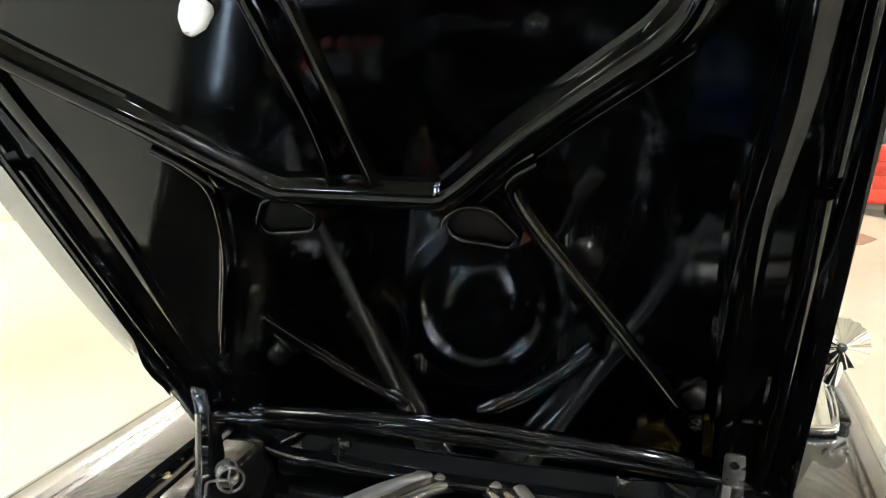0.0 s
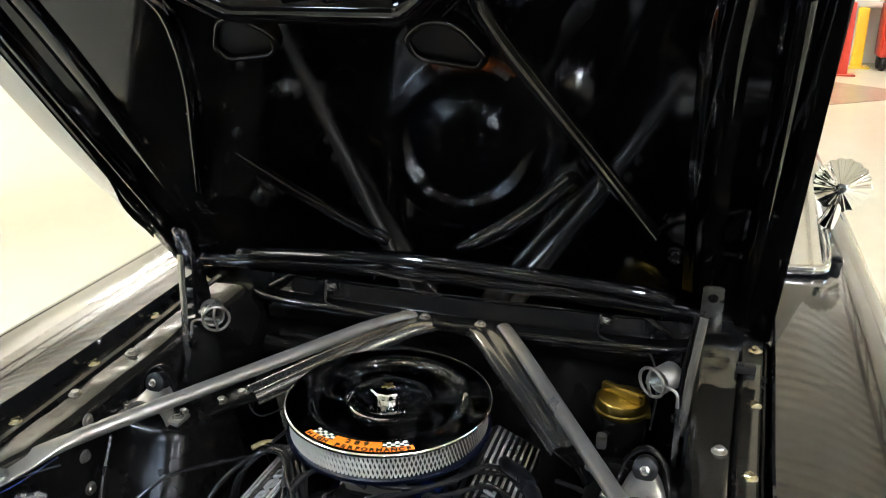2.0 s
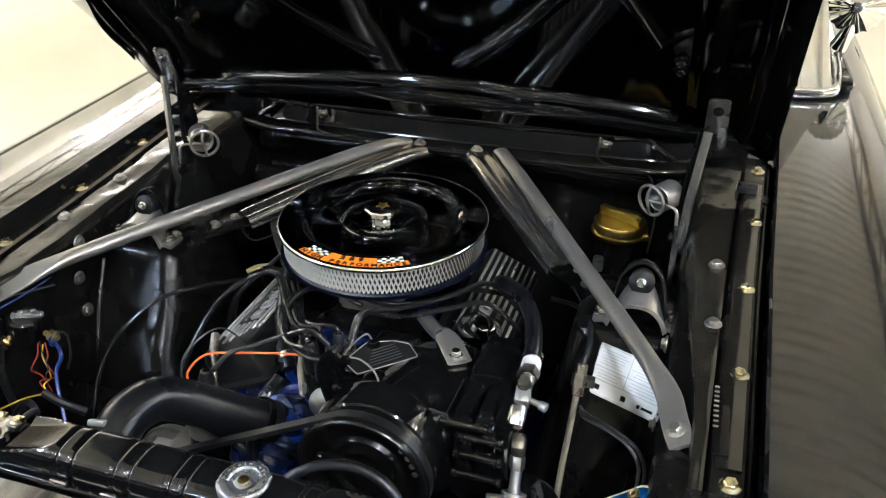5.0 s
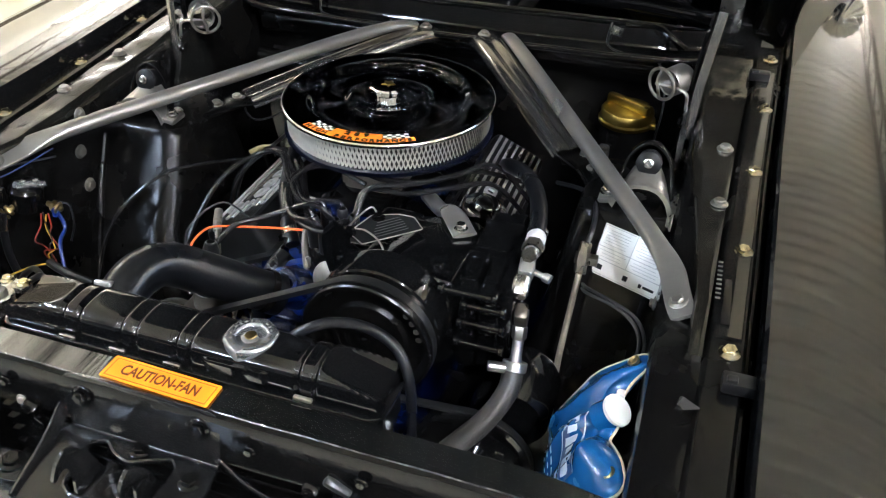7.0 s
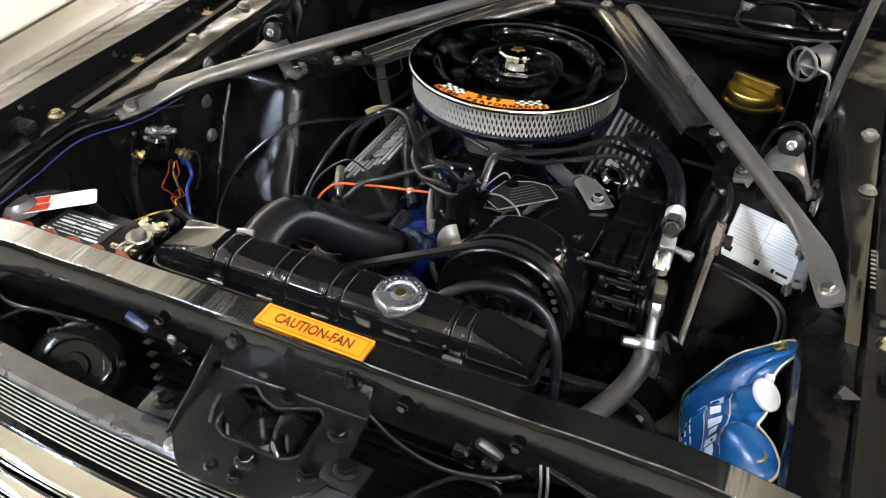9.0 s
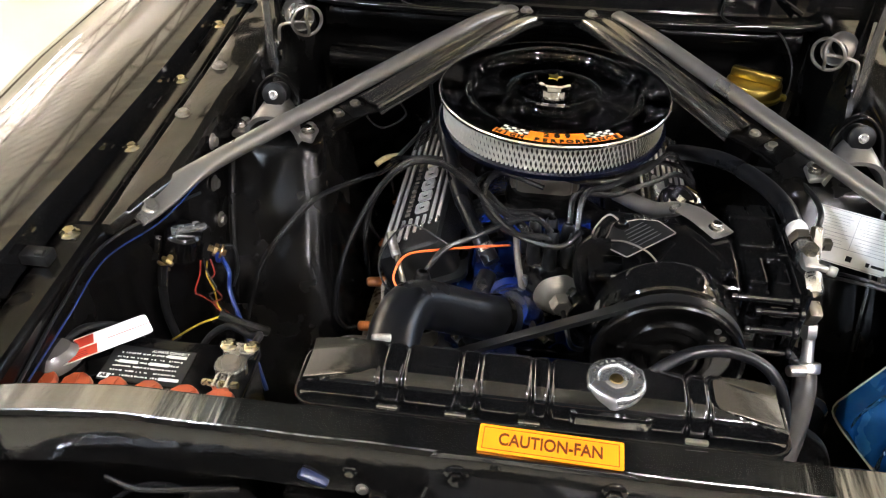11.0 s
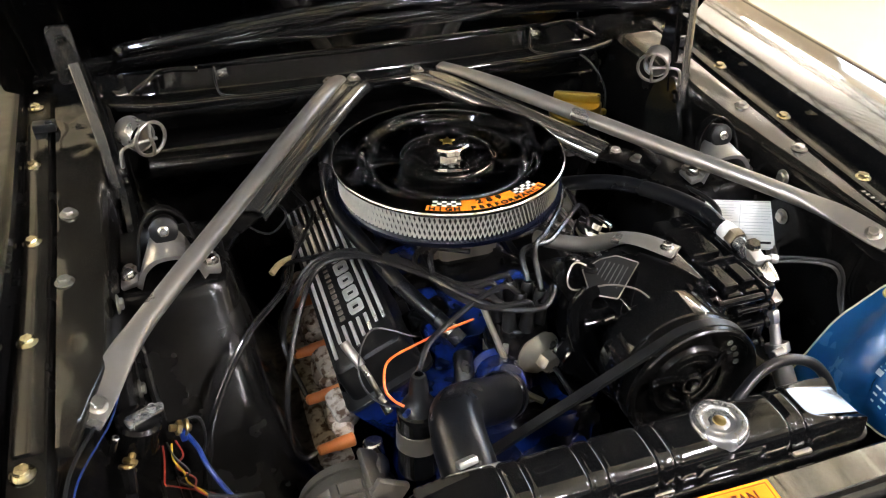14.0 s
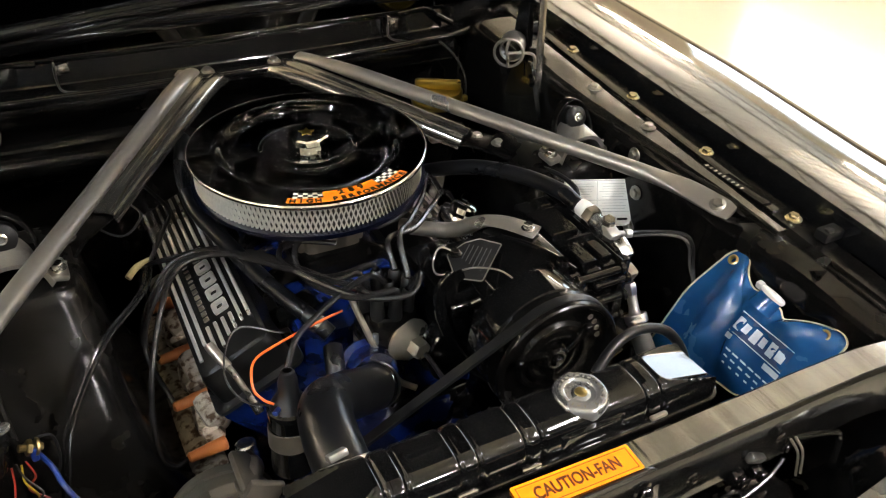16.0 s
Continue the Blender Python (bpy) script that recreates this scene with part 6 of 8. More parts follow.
def starter_solenoid():
    c = Vector((-0.485, -0.330, 0.792))
    t = thing("starter_solenoid", tuple(c), "black starter solenoid with a bright cap plate and brass terminals", "starter solenoid")
    part("body", turned([(0, -0.045), (0.022, -0.045), (0.026, -0.040), (0.026, -0.004), (0.022, 0.0), (0, 0.0)], c, (0.25, 0, 1), 24), SATIN, t)
    o = rounded([(-0.020, -0.008), (0.024, -0.007), (0.030, 0.0), (0.022, 0.008), (-0.018, 0.008)], 0.004)
    bm = prism(bmesh.new(), o, 0.005, axes((0.85, 0.5, -0.1), (-0.5, 0.85, 0), (0.1, 0, 1), c + Vector((0.003, 0, 0.0))), 0.0015)
    for a in (-0.006, 0.014):
        lathe(bm, [(0.005, 0.004), (0.0045, 0.009), (0.0, 0.010)], c + Vector((0.003 + a * 0.85, a * 0.5, 0)), (0.1, 0, 1), 12)
    part("cap_plate", bm, PLATED, t, "bright stamped cap plate")
    part("side_tab", boxes((c + Vector((-0.030, -0.022, -0.012)), (0.008, 0.008, 0.034), 0.002, pose(0, 0, 0, 10, 20, 0))), STEEL, t)
    for p in ((-0.012, -0.022, -0.028), (0.028, 0.004, -0.030)):
        bm = bmesh.new()
        q = c + Vector(p)
        d = Vector((p[0], p[1], -0.012)).normalized()
        rod(bm, q, q + d * 0.026, 0.0045, seg=8)
        rod(bm, q + d * 0.008, q + d * 0.014, 0.0095, seg=6)
        rod(bm, q + d * 0.017, q + d * 0.021, 0.0105, seg=14)
        part("terminal_stud", bm, BRASS, t, "brass terminal stud with nuts")
    p1, p2 = c + Vector((-0.018, -0.040, -0.036)), c + Vector((0.042, 0.004, -0.038))
    part("heavy_cable", tube([p1, p1 + Vector((-0.003, -0.008, -0.02)), p1 + Vector((-0.006, -0.012, -0.07)), p1 + Vector((0.0, -0.012, -0.12))], 0.0062, 7, 10), RUBBER, t)
    part("cable_lug", tube([p1 + Vector((0, 0, 0.006)), p1 + Vector((-0.002, -0.006, -0.014)), p1 + Vector((-0.003, -0.008, -0.024))], 0.0075, 5, 10), STEEL, t)
    part("small_lug", boxes((p2 + Vector((0.0, -0.004, -0.004)), (0.008, 0.006, 0.018), 0.002)), WIREBLUE, t)
    part("blue_cable", tube([p2, p2 + Vector((0.012, -0.004, -0.03)), (-0.42, -0.36, 0.71), (-0.385, -0.40, 0.655), (-0.36, -0.43, 0.60)], 0.0031, 7, 8), WIREBLUE, t)
    for k, col in enumerate((WIRERED, WIREYEL, RUBBER, WIRERED)):
        q = p2 + Vector((-0.010 - 0.005 * k, -0.008, -0.006 - 0.004 * (k % 2)))
        part("wire", tube([q, q + Vector((0.005 - 0.007 * (k % 2), -0.006, -0.020)), q + Vector((-0.006 + 0.012 * (k % 3), -0.004 - 0.006 * k, -0.040)), q + Vector((0.012 - 0.004 * k, -0.012, -0.058)), (-0.440 + 0.006 * k, -0.375, 0.704 - 0.005 * k), (-0.425, -0.38, 0.688)], 0.0012, 7, 6), col, t)
    part("wire", tube([(-0.425, -0.38, 0.688), (-0.455, -0.40, 0.685), (-0.485, -0.425, 0.675)], 0.0015, 7, 6), WIREYEL, t)
    part("wire", tube([p2 + Vector((0.0, 0.01, 0.006)), p2 + Vector((0.02, 0.01, 0.004)), p2 + Vector((0.022, 0.006, -0.03)), p2 + Vector((0.012, 0.0, -0.06))], 0.0018, 6, 6), RUBBER, t)
    part("loom_wrap", tube([(-0.43, -0.382, 0.69), (-0.40, -0.385, 0.68), (-0.37, -0.37, 0.655)], 0.007, 6, 8), RUBBER, t)


starter_solenoid()


def rod_set(rows, seg=14):
    bm = bmesh.new()
    for a, b, r in rows:
        rod(bm, a, b, r, seg=seg)
    return bm


# ---- accessories on the engine ----
def compressor():
    t = thing("ac_compressor", (0.22, -0.27, 0.66), "gloss black air conditioning compressor with a stacked finned head", "compressor")
    # crankcase: a wedge-topped casting along the shaft
    out = [(0.108, 0.69), (0.104, 0.775), (0.122, 0.806), (0.160, 0.822), (0.205, 0.829), (0.243, 0.826), (0.250, 0.815), (0.250, 0.69), (0.215, 0.664), (0.14, 0.664)]
    loops = []
    for y, k in ((-0.386, 0.93), (-0.382, 0.97), (-0.360, 0.985), (-0.356, 1.0), (-0.285, 1.0), (-0.250, 0.97), (-0.235, 0.92)):
        loops.append([(0.18 + (x - 0.18) * k, y, 0.75 + (z - 0.75) * k) for x, z in rounded(out, 0.010)])
    part("crankcase", loft(bmesh.new(), loops), CASTBLACK, t, angle=32)
    part("case_rib", sweep(bmesh.new(), spline([(0.186, -0.268, 0.824), (0.205, -0.31, 0.831), (0.222, -0.345, 0.831), (0.232, -0.382, 0.829)], 6), rect(0.007, 0.010, 0.002)), CASTBLACK, t)
    part("case_rib", boxes(((0.190, -0.262, 0.818), (0.10, 0.010, 0.012), 0.003)), CASTBLACK, t)
    part("rear_cover", boxes(((0.180, -0.228, 0.742), (0.12, 0.014, 0.12), 0.005)), GLOSSBLACK, t)
    # cylinder block in two steps, then gasket, valve plate and head
    bm = boxes(((0.2625, -0.292, 0.755), (0.027, 0.190, 0.136), 0.005), ((0.291, -0.292, 0.757), (0.026, 0.184, 0.132), 0.004))
    part("cylinder_block", bm, CASTBLACK, t, smooth=False)
    part("valve_plate", boxes(((0.3065, -0.292, 0.757), (0.004, 0.194, 0.144), 0.001)), GLOSSBLACK, t)
    bm = boxes(((0.3175, -0.292, 0.757), (0.017, 0.188, 0.136), 0.005), ((0.316, -0.345, 0.822), (0.022, 0.046, 0.014), 0.004), ((0.316, -0.268, 0.822), (0.022, 0.050, 0.014), 0.004))
    part("head", bm, CASTBLACK, t, "black finned compressor head")
    for x, y, z, a, b, c in ((0.262, -0.350, 0.826, 0.024, 0.050, 0.010), (0.272, -0.272, 0.825, 0.046, 0.060, 0.012), (0.291, -0.352, 0.825, 0.020, 0.042, 0.012), (0.289, -0.215, 0.823, 0.026, 0.026, 0.010)):
        part("case_boss", boxes(((x, y, z), (a, b, c), 0.0035)), CASTBLACK, t, smooth=False)
    for y in (-0.316, -0.236):
        part("case_rib", boxes(((0.277, y, 0.8255), (0.060, 0.006, 0.010), 0.002)), CASTBLACK, t)
    for k in range(4):
        put("head_bolt", SBOLT, t, pose(0.3265, -0.365 + 0.048 * k, 0.815, 0, 90, 20 * k) @ Matrix.Scale(0.7, 4))
    # long studs along the front of the block
    for z, x0, x1, r in ((0.819, 0.236, 0.300, 0.0055), (0.800, 0.268, 0.312, 0.0050), (0.770, 0.262, 0.312, 0.0055), (0.735, 0.258, 0.312, 0.0050)):
        part("through_bolt", rod_set([((x0, -0.393, z), (x1, -0.393, z), r), ((x1, -0.393, z), (x1 + 0.007, -0.393, z), r * 1.6), ((x0 - 0.008, -0.393, z), (x0, -0.393, z), r * 1.5)]), GLOSSBLACK, t)
    part("case_boss", boxes(((0.228, -0.388, 0.800), (0.034, 0.016, 0.040), 0.005), ((0.222, -0.385, 0.752), (0.030, 0.014, 0.034), 0.005)), CASTBLACK, t)
    part("oil_plug", turned([(0.0095, 0), (0.0095, 0.012), (0.0085, 0.014), (0.0060, 0.014), (0.0052, 0.010), (0, 0.010)], (0.219, -0.369, 0.829), seg=24), GLOSSBLACK, t, "black socket plug")
    part("case_boss", boxes(((0.116, -0.345, 0.800), (0.026, 0.070, 0.026), 0.006)), CASTBLACK, t)
    part("through_bolt", rod_set([((0.072, -0.345, 0.792), (0.108, -0.345, 0.792), 0.0065), ((0.064, -0.345, 0.792), (0.072, -0.345, 0.792), 0.0105)]), CASTBLACK, t)
    # bracket of brass-coloured plate behind the pulley
    bm = bmesh.new()
    sweep(bm, spline([(0.092, -0.391, 0.806), (0.108, -0.391, 0.823), (0.135, -0.391, 0.838), (0.165, -0.391, 0.842), (0.190, -0.391, 0.840), (0.204, -0.391, 0.832)], 5), rect(0.014, 0.004, 0.001))
    part("bracket", bm, ZINC, t, "yellow zinc bracket behind the pulley")
    # pulley with clutch
    c = Vector((0.156, -0.437, 0.770))
    ax = (0, -1, 0)
    R = 0.0885
    pl = part("pulley", turned([(R - 0.004, 0.0), (R, 0.003), (R, 0.010), (R - 0.010, 0.016), (R - 0.010, 0.019), (R, 0.025), (R, 0.031), (R - 0.002, 0.0335), (R - 0.006, 0.0335), (R - 0.0075, 0.032), (R - 0.009, 0.022), (R - 0.014, 0.018), (0.054, 0.018), (0.050, 0.024), (0.044, 0.024), (0.042, 0.016), (0, 0.016)], c, ax, 64), BAYBLACK, t, "black clutch pulley")
    part("clutch_plate", turned([(0.040, 0.016), (0.040, 0.021), (0.036, 0.023), (0.026, 0.022), (0.020, 0.017), (0.017, 0.017)], c, ax, 40), BAYBLACK, pl)
    part("hub", turned([(0.017, 0.014), (0.017, 0.026), (0.014, 0.029), (0.010, 0.029), (0.009, 0.024), (0, 0.024)], c, ax, 24), BAYBLACK, pl)
    part("hub_bolt", turned([(0.0075, 0.022), (0.0075, 0.033), (0.006, 0.0345), (0, 0.0345)], c, ax, 6), BAYBLACK, pl)
    for k in range(3):
        a = 2 * math.pi * k / 3 + 0.4
        arm = bmesh.new()
        sweep(arm, [c + Vector((r * math.cos(a + (r - 0.018) * 9), -0.0265, r * math.sin(a + (r - 0.018) * 9))) for r in (0.016, 0.030, 0.044, 0.060)], rect(0.011, 0.003, 0.001), up=(0, -1, 0))
        part("clutch_arm", arm, BAYBLACK, pl)
        part("clutch_rivet", turned([(0.0055, 0.026), (0.0055, 0.032), (0.004, 0.034), (0, 0.034)], c + Vector((0.058 * math.cos(a + 0.36), 0, 0.058 * math.sin(a + 0.36))), ax, 12), BAYBLACK, pl)
    for k in range(4):
        a = 0.15 + 0.19 * k
        part("rim_hole", turned([(0.0042, 0.0180), (0.0036, 0.0192), (0.0026, 0.0184), (0, 0.0182)], c + Vector((0.068 * math.cos(a), 0, 0.068 * math.sin(a))), ax, 12), BOLTGREY, pl)
    part("coil_housing", turned([(R - 0.014, -0.056), (R - 0.003, -0.052), (R - 0.001, -0.046), (R - 0.001, -0.004), (R - 0.006, 0.0)], c, ax, 48), GLOSSBLACK, t)
    # curved cast bracket reaching down beside the pump
    for dx, w in ((0.0, 0.012), (0.011, 0.008), (0.021, 0.012)):
        path = [(x + dx, -0.345 + 0.4 * dx, z) for x, z in ((0.066, 0.850 - 0.6 * dx), (0.052, 0.832), (0.050, 0.806), (0.057, 0.772), (0.076, 0.725), (0.108, 0.672), (0.150, 0.625))]
        part("mount_bracket", sweep(bmesh.new(), spline(path, 6), rect(0.016, w * 0.7, 0.002), up=(0, -1, 0)), CASTBLACK, t)
    return c


AC = compressor()


def drive_belt():
    # over the clutch pulley, down to a smaller pulley below the fan
    y = AC.y - 0.0175
    c1, r1 = Vector((AC.x, y, AC.z)), 0.0865
    c2, r2 = Vector((-0.178, y, 0.640)), 0.045
    path = []
    for k in range(25):
        a = radians(110 - k * 220 / 24)
        path.append(c1 + Vector((r1 * math.cos(a), 0, r1 * math.sin(a))))
    for k in range(13):
        a = radians(-110 - k * 140 / 12)
        path.append(c2 + Vector((r2 * math.cos(a), 0, r2 * math.sin(a))))
    path = path + path[:1]
    dense = []
    for p, q in zip(path, path[1:]):
        n = max(1, int((q - p).length / 0.02))
        dense += [p.lerp(q, i / n) for i in range(n)]
    t = thing("drive_belt", tuple(c1), "black rubber V-belt running over the compressor pulley", "drive belt")
    bm = bmesh.new()
    n = len(dense)
    rings = []
    for i, p in enumerate(dense):
        tan = (dense[(i + 1) % n] - dense[i - 1]).normalized()
        out = Vector((-tan.z, 0, tan.x))
        if (p - (c1 + c2) / 2).dot(out) < 0:
            out = -out
        rings.append([bm.verts.new(p + out * a + Vector((0, b, 0))) for a, b in ((0.003, -0.0065), (0.003, 0.0065), (-0.005, 0.0045), (-0.005, -0.0045))])
    for i in range(n):
        p, q = rings[i], rings[(i + 1) % n]
        for j in range(4):
            bm.faces.new((p[j], p[(j + 1) % 4], q[(j + 1) % 4], q[j]))
    part("belt", bm, RUBBER, t)
    t2 = thing("crank_pulley", tuple(c2), "black grooved lower pulley behind the radiator", "pulley")
    part("rim", turned([(0.03, -0.01), (r2, -0.01), (r2 - 0.008, 0), (r2, 0.01), (0.03, 0.012), (0, 0.012)], c2, (0, -1, 0), 32), SATIN, t2)
    # fan shroud edge and fan blades in the dark behind the radiator
    t3 = thing("cooling_fan", (0.0, -0.48, 0.55), "black engine fan behind the radiator", "fan")
    part("hub", turned([(0, 0.03), (0.05, 0.03), (0.055, 0.0), (0, 0)], (0.0, -0.45, 0.54), (0, -1, 0), 24), SATIN, t3)
    for k in range(6):
        a = 2 * math.pi * k / 6 + 0.3
        bm = bmesh.new()
        box(bm, (0.105, 0, 0), (0.12, 0.07, 0.003), 0.001, pose(0, 0, 0, 28, 0, 0))
        bmesh.ops.transform(bm, matrix=pose(0.0, -0.475, 0.54, 90, 0, 0) @ Matrix.Rotation(a, 4, "Z"), verts=bm.verts)
        part("blade", bm, SATIN, t3)


drive_belt()


def ac_plumbing():
    t = thing("ac_service_valve", (0.328, -0.35, 0.82), "bright hose fittings and service valves on the compressor", "hose fitting")
    a = Vector((0.324, -0.268, 0.836))
    b = Vector((0.330, -0.345, 0.830))
    # upper valve: ferrule, hex nut, square body with a dark cap nut, bright knurled cap
    d = Vector((-0.04, 1, 0.06)).normalized()
    p = Vector((0.327, -0.300, 0.834))
    part("ferrule", turned([(0.0125, 0.020), (0.0135, 0.022), (0.0135, 0.036), (0.012, 0.040), (0.011, 0.041)], p, d, 24), WHITEPLASTIC, t, "pale ferrule")
    part("hex_nut", turned([(0.0145, 0.004), (0.0152, 0.006), (0.0152, 0.018), (0.0140, 0.020), (0.011, 0.021)], p, d, 6), DARKCAD, t, "dark zinc hex nut")
    part("neck", turned([(0.0100, -0.010), (0.0105, 0.004)], p, d, 20), PLATED, t)
    part("valve_body", boxes(((0.328, -0.326, 0.830), (0.020, 0.034, 0.024), 0.005, pose(0, 0, 0, 18, 0, 4))), PLATED, t, "grey cast valve body")
    part("cap_nut", turned([(0.0095, 0.0), (0.0100, 0.002), (0.0100, 0.008), (0.0085, 0.0105), (0, 0.011)], (0.328, -0.322, 0.842), (0, -0.25, 1), 6), DARKCAD, t, "dark hex cap nut")
    part("valve_cap", turned([(0.0100, 0), (0.0112, 0.003), (0.0112, 0.022), (0.0098, 0.027), (0, 0.028)], (0.328, -0.350, 0.830), (0.03, -0.80, -0.42), 24, lambda a: 1 + 0.03 * math.cos(12 * a)), STEEL, t, "bright knurled valve cap")
    part("side_stem", rod_set([((0.335, -0.330, 0.828), (0.352, -0.334, 0.826), 0.004), ((0.352, -0.334, 0.826), (0.362, -0.337, 0.825), 0.0065)]), PLATED, t)
    # lower valve: small body and a slender steel stem into the hose
    part("lower_body", boxes(((0.335, -0.372, 0.786), (0.018, 0.024, 0.030), 0.005, pose(0, 0, 0, 22, 0, 6))), DARKCAD, t)
    part("lower_nut", turned([(0.0095, -0.004), (0.0102, -0.002), (0.0102, 0.011), (0.0085, 0.014)], (0.336, -0.380, 0.770), (0.05, -0.45, -0.9), 6), STEEL, t)
    part("lower_stem", turned([(0.0072, 0), (0.0072, 0.020), (0.0082, 0.026), (0.0082, 0.034)], (0.337, -0.388, 0.758), (0.03, -0.48, -0.88), 18), STEEL, t)
    h = thing("refrigerant_hose", (0.30, -0.15, 0.8), "thick black rubber refrigerant hose", "hose", "engine hoses")
    part("hose", tube([(0.323, -0.262, 0.836), (0.318, -0.22, 0.840), (0.300, -0.15, 0.832), (0.265, -0.07, 0.815), (0.225, -0.01, 0.79), (0.205, 0.04, 0.76)], 0.0125, 8, 12), HOSE, h)
    h2 = thing("refrigerant_hose", (0.29, -0.55, 0.72), "thick dusty grey-black rubber hose with a screw clamp", "hose", "engine hoses")
    part("hose", tube([(0.337, -0.405, 0.726), (0.336, -0.43, 0.703), (0.318, -0.48, 0.690), (0.285, -0.55, 0.690), (0.262, -0.62, 0.69), (0.25, -0.66, 0.68)], 0.0145, 8, 12), DUSTYHOSE, h2)
    part("clamp", turned([(0.0155, 0), (0.0165, 0.001), (0.0165, 0.012), (0.0155, 0.013)], (0.338, -0.402, 0.733), (0.0, -0.6, -0.8), 24), STEEL, h2, "bright screw clamp")
    part("clamp_screw", rod_set([((0.308, -0.430, 0.741), (0.330, -0.424, 0.738), 0.007)], 10), STEEL, h2)
    # brass tee with steel line on the driver's side
    b = thing("brake_line_tee", (0.384, -0.195, 0.765), "brass line tee with thin metal lines", "line fitting")
    part("tee", turned([(0.009, -0.022), (0.009, -0.008), (0.012, -0.008), (0.012, 0.010), (0.009, 0.010), (0.009, 0.024), (0.006, 0.026)], (0.384, -0.195, 0.765), (0.02, 0.55, 0.8), 6), DARKCAD, b, "tarnished brass hex tee")
    part("tee_branch", boxes(((0.396, -0.193, 0.765), (0.02, 0.014, 0.014), 0.002)), DARKCAD, b)
    part("upper_line", tube([(0.385, -0.183, 0.782), (0.389, -0.165, 0.798), (0.386, -0.12, 0.80), (0.372, -0.06, 0.79), (0.345, -0.01, 0.77), (0.30, 0.03, 0.75)], 0.0042, 8, 8), RUBBER, b)
    part("lower_line", tube([(0.383, -0.207, 0.748), (0.380, -0.23, 0.70), (0.376, -0.27, 0.62), (0.378, -0.30, 0.54)], 0.0048, 8, 8), LINECAD, b, "dull plated steel line")


ac_plumbing()


def distributor():
    c = Vector((0.014, -0.255, 0.70))
    t = thing("distributor", tuple(c), "black distributor cap with cable towers and a grey vacuum unit", "distributor")
    part("body", turned([(0.028, -0.06), (0.030, -0.02), (0.042, -0.012), (0.044, 0.012), (0.041, 0.014)], c, seg=28), SATIN, t)
    cap = part("cap", turned([(0.043, 0.012), (0.044, 0.016), (0.042, 0.048), (0.036, 0.055), (0, 0.057)], c, seg=32), SATIN, t, "black moulded cap")
    for k in range(9):
        a = 2 * math.pi * k / 8
        q = c + (Vector((0.030 * math.cos(a), 0.030 * math.sin(a), 0.052)) if k < 8 else Vector((0, 0, 0.055)))
        bm = bmesh.new()
        lathe(bm, [(0.0105, 0), (0.0095, 0.018), (0.0085, 0.034), (0.006, 0.037)], q, (0.10 * math.cos(a), 0.10 * math.sin(a), 1), 12)
        part("tower_boot", bm, RUBBER, cap)
    for sx in (-1, 1):
        part("cap_clip", boxes((c + Vector((0.030 * sx, -0.033, 0.012)), (0.008, 0.005, 0.045), 0.001, pose(0, 0, 0, 0, 0, 30 * sx))), STEEL if sx < 0 else SATIN, t)
    part("base_ring", turned([(0.0435, -0.014), (0.0465, -0.013), (0.0470, 0.004), (0.0445, 0.008)], c, seg=36), DULLALU, t, "dull grey distributor base ring")
    part("cap_skirt", turned([(0.0440, 0.010), (0.0468, 0.011), (0.0468, 0.017), (0.0440, 0.022)], c, seg=36), SATIN, cap)
    # vacuum unit, a shallow cone with a hex nose
    v = Vector((0.031, -0.297, 0.711))
    ax = Vector((0.22, -0.93, 0.05))
    part("vacuum_unit", turned([(0, -0.016), (0.022, -0.014), (0.030, -0.008), (0.031, -0.004), (0.0345, -0.003), (0.0345, 0.0), (0.031, 0.002), (0.024, 0.008), (0.014, 0.013), (0.0, 0.014)], v, ax, 40), VACGOLD, t, "dull grey vacuum advance can")
    part("vacuum_nut", turned([(0.0145, 0.010), (0.0152, 0.012), (0.0152, 0.027), (0.0125, 0.030), (0, 0.030)], v, ax, 6), VACGOLD, t)
    part("vacuum_line", tube([v + ax * 0.036, v + ax * 0.055 + Vector((0, 0, -0.008)), v + ax * 0.075 + Vector((0.006, 0, -0.030)), v + Vector((0.05, -0.03, -0.07))], 0.0035, 6, 8), RUBBER, t)
    part("vacuum_pipe", tube([(-0.035, -0.245, 0.775), (-0.028, -0.275, 0.745), (-0.014, -0.30, 0.70), (0.000, -0.325, 0.675), (0.02, -0.345, 0.668)], 0.0048, 7, 8), DULLALU, t, "grey metal vacuum pipe")
    return c


DC = distributor()


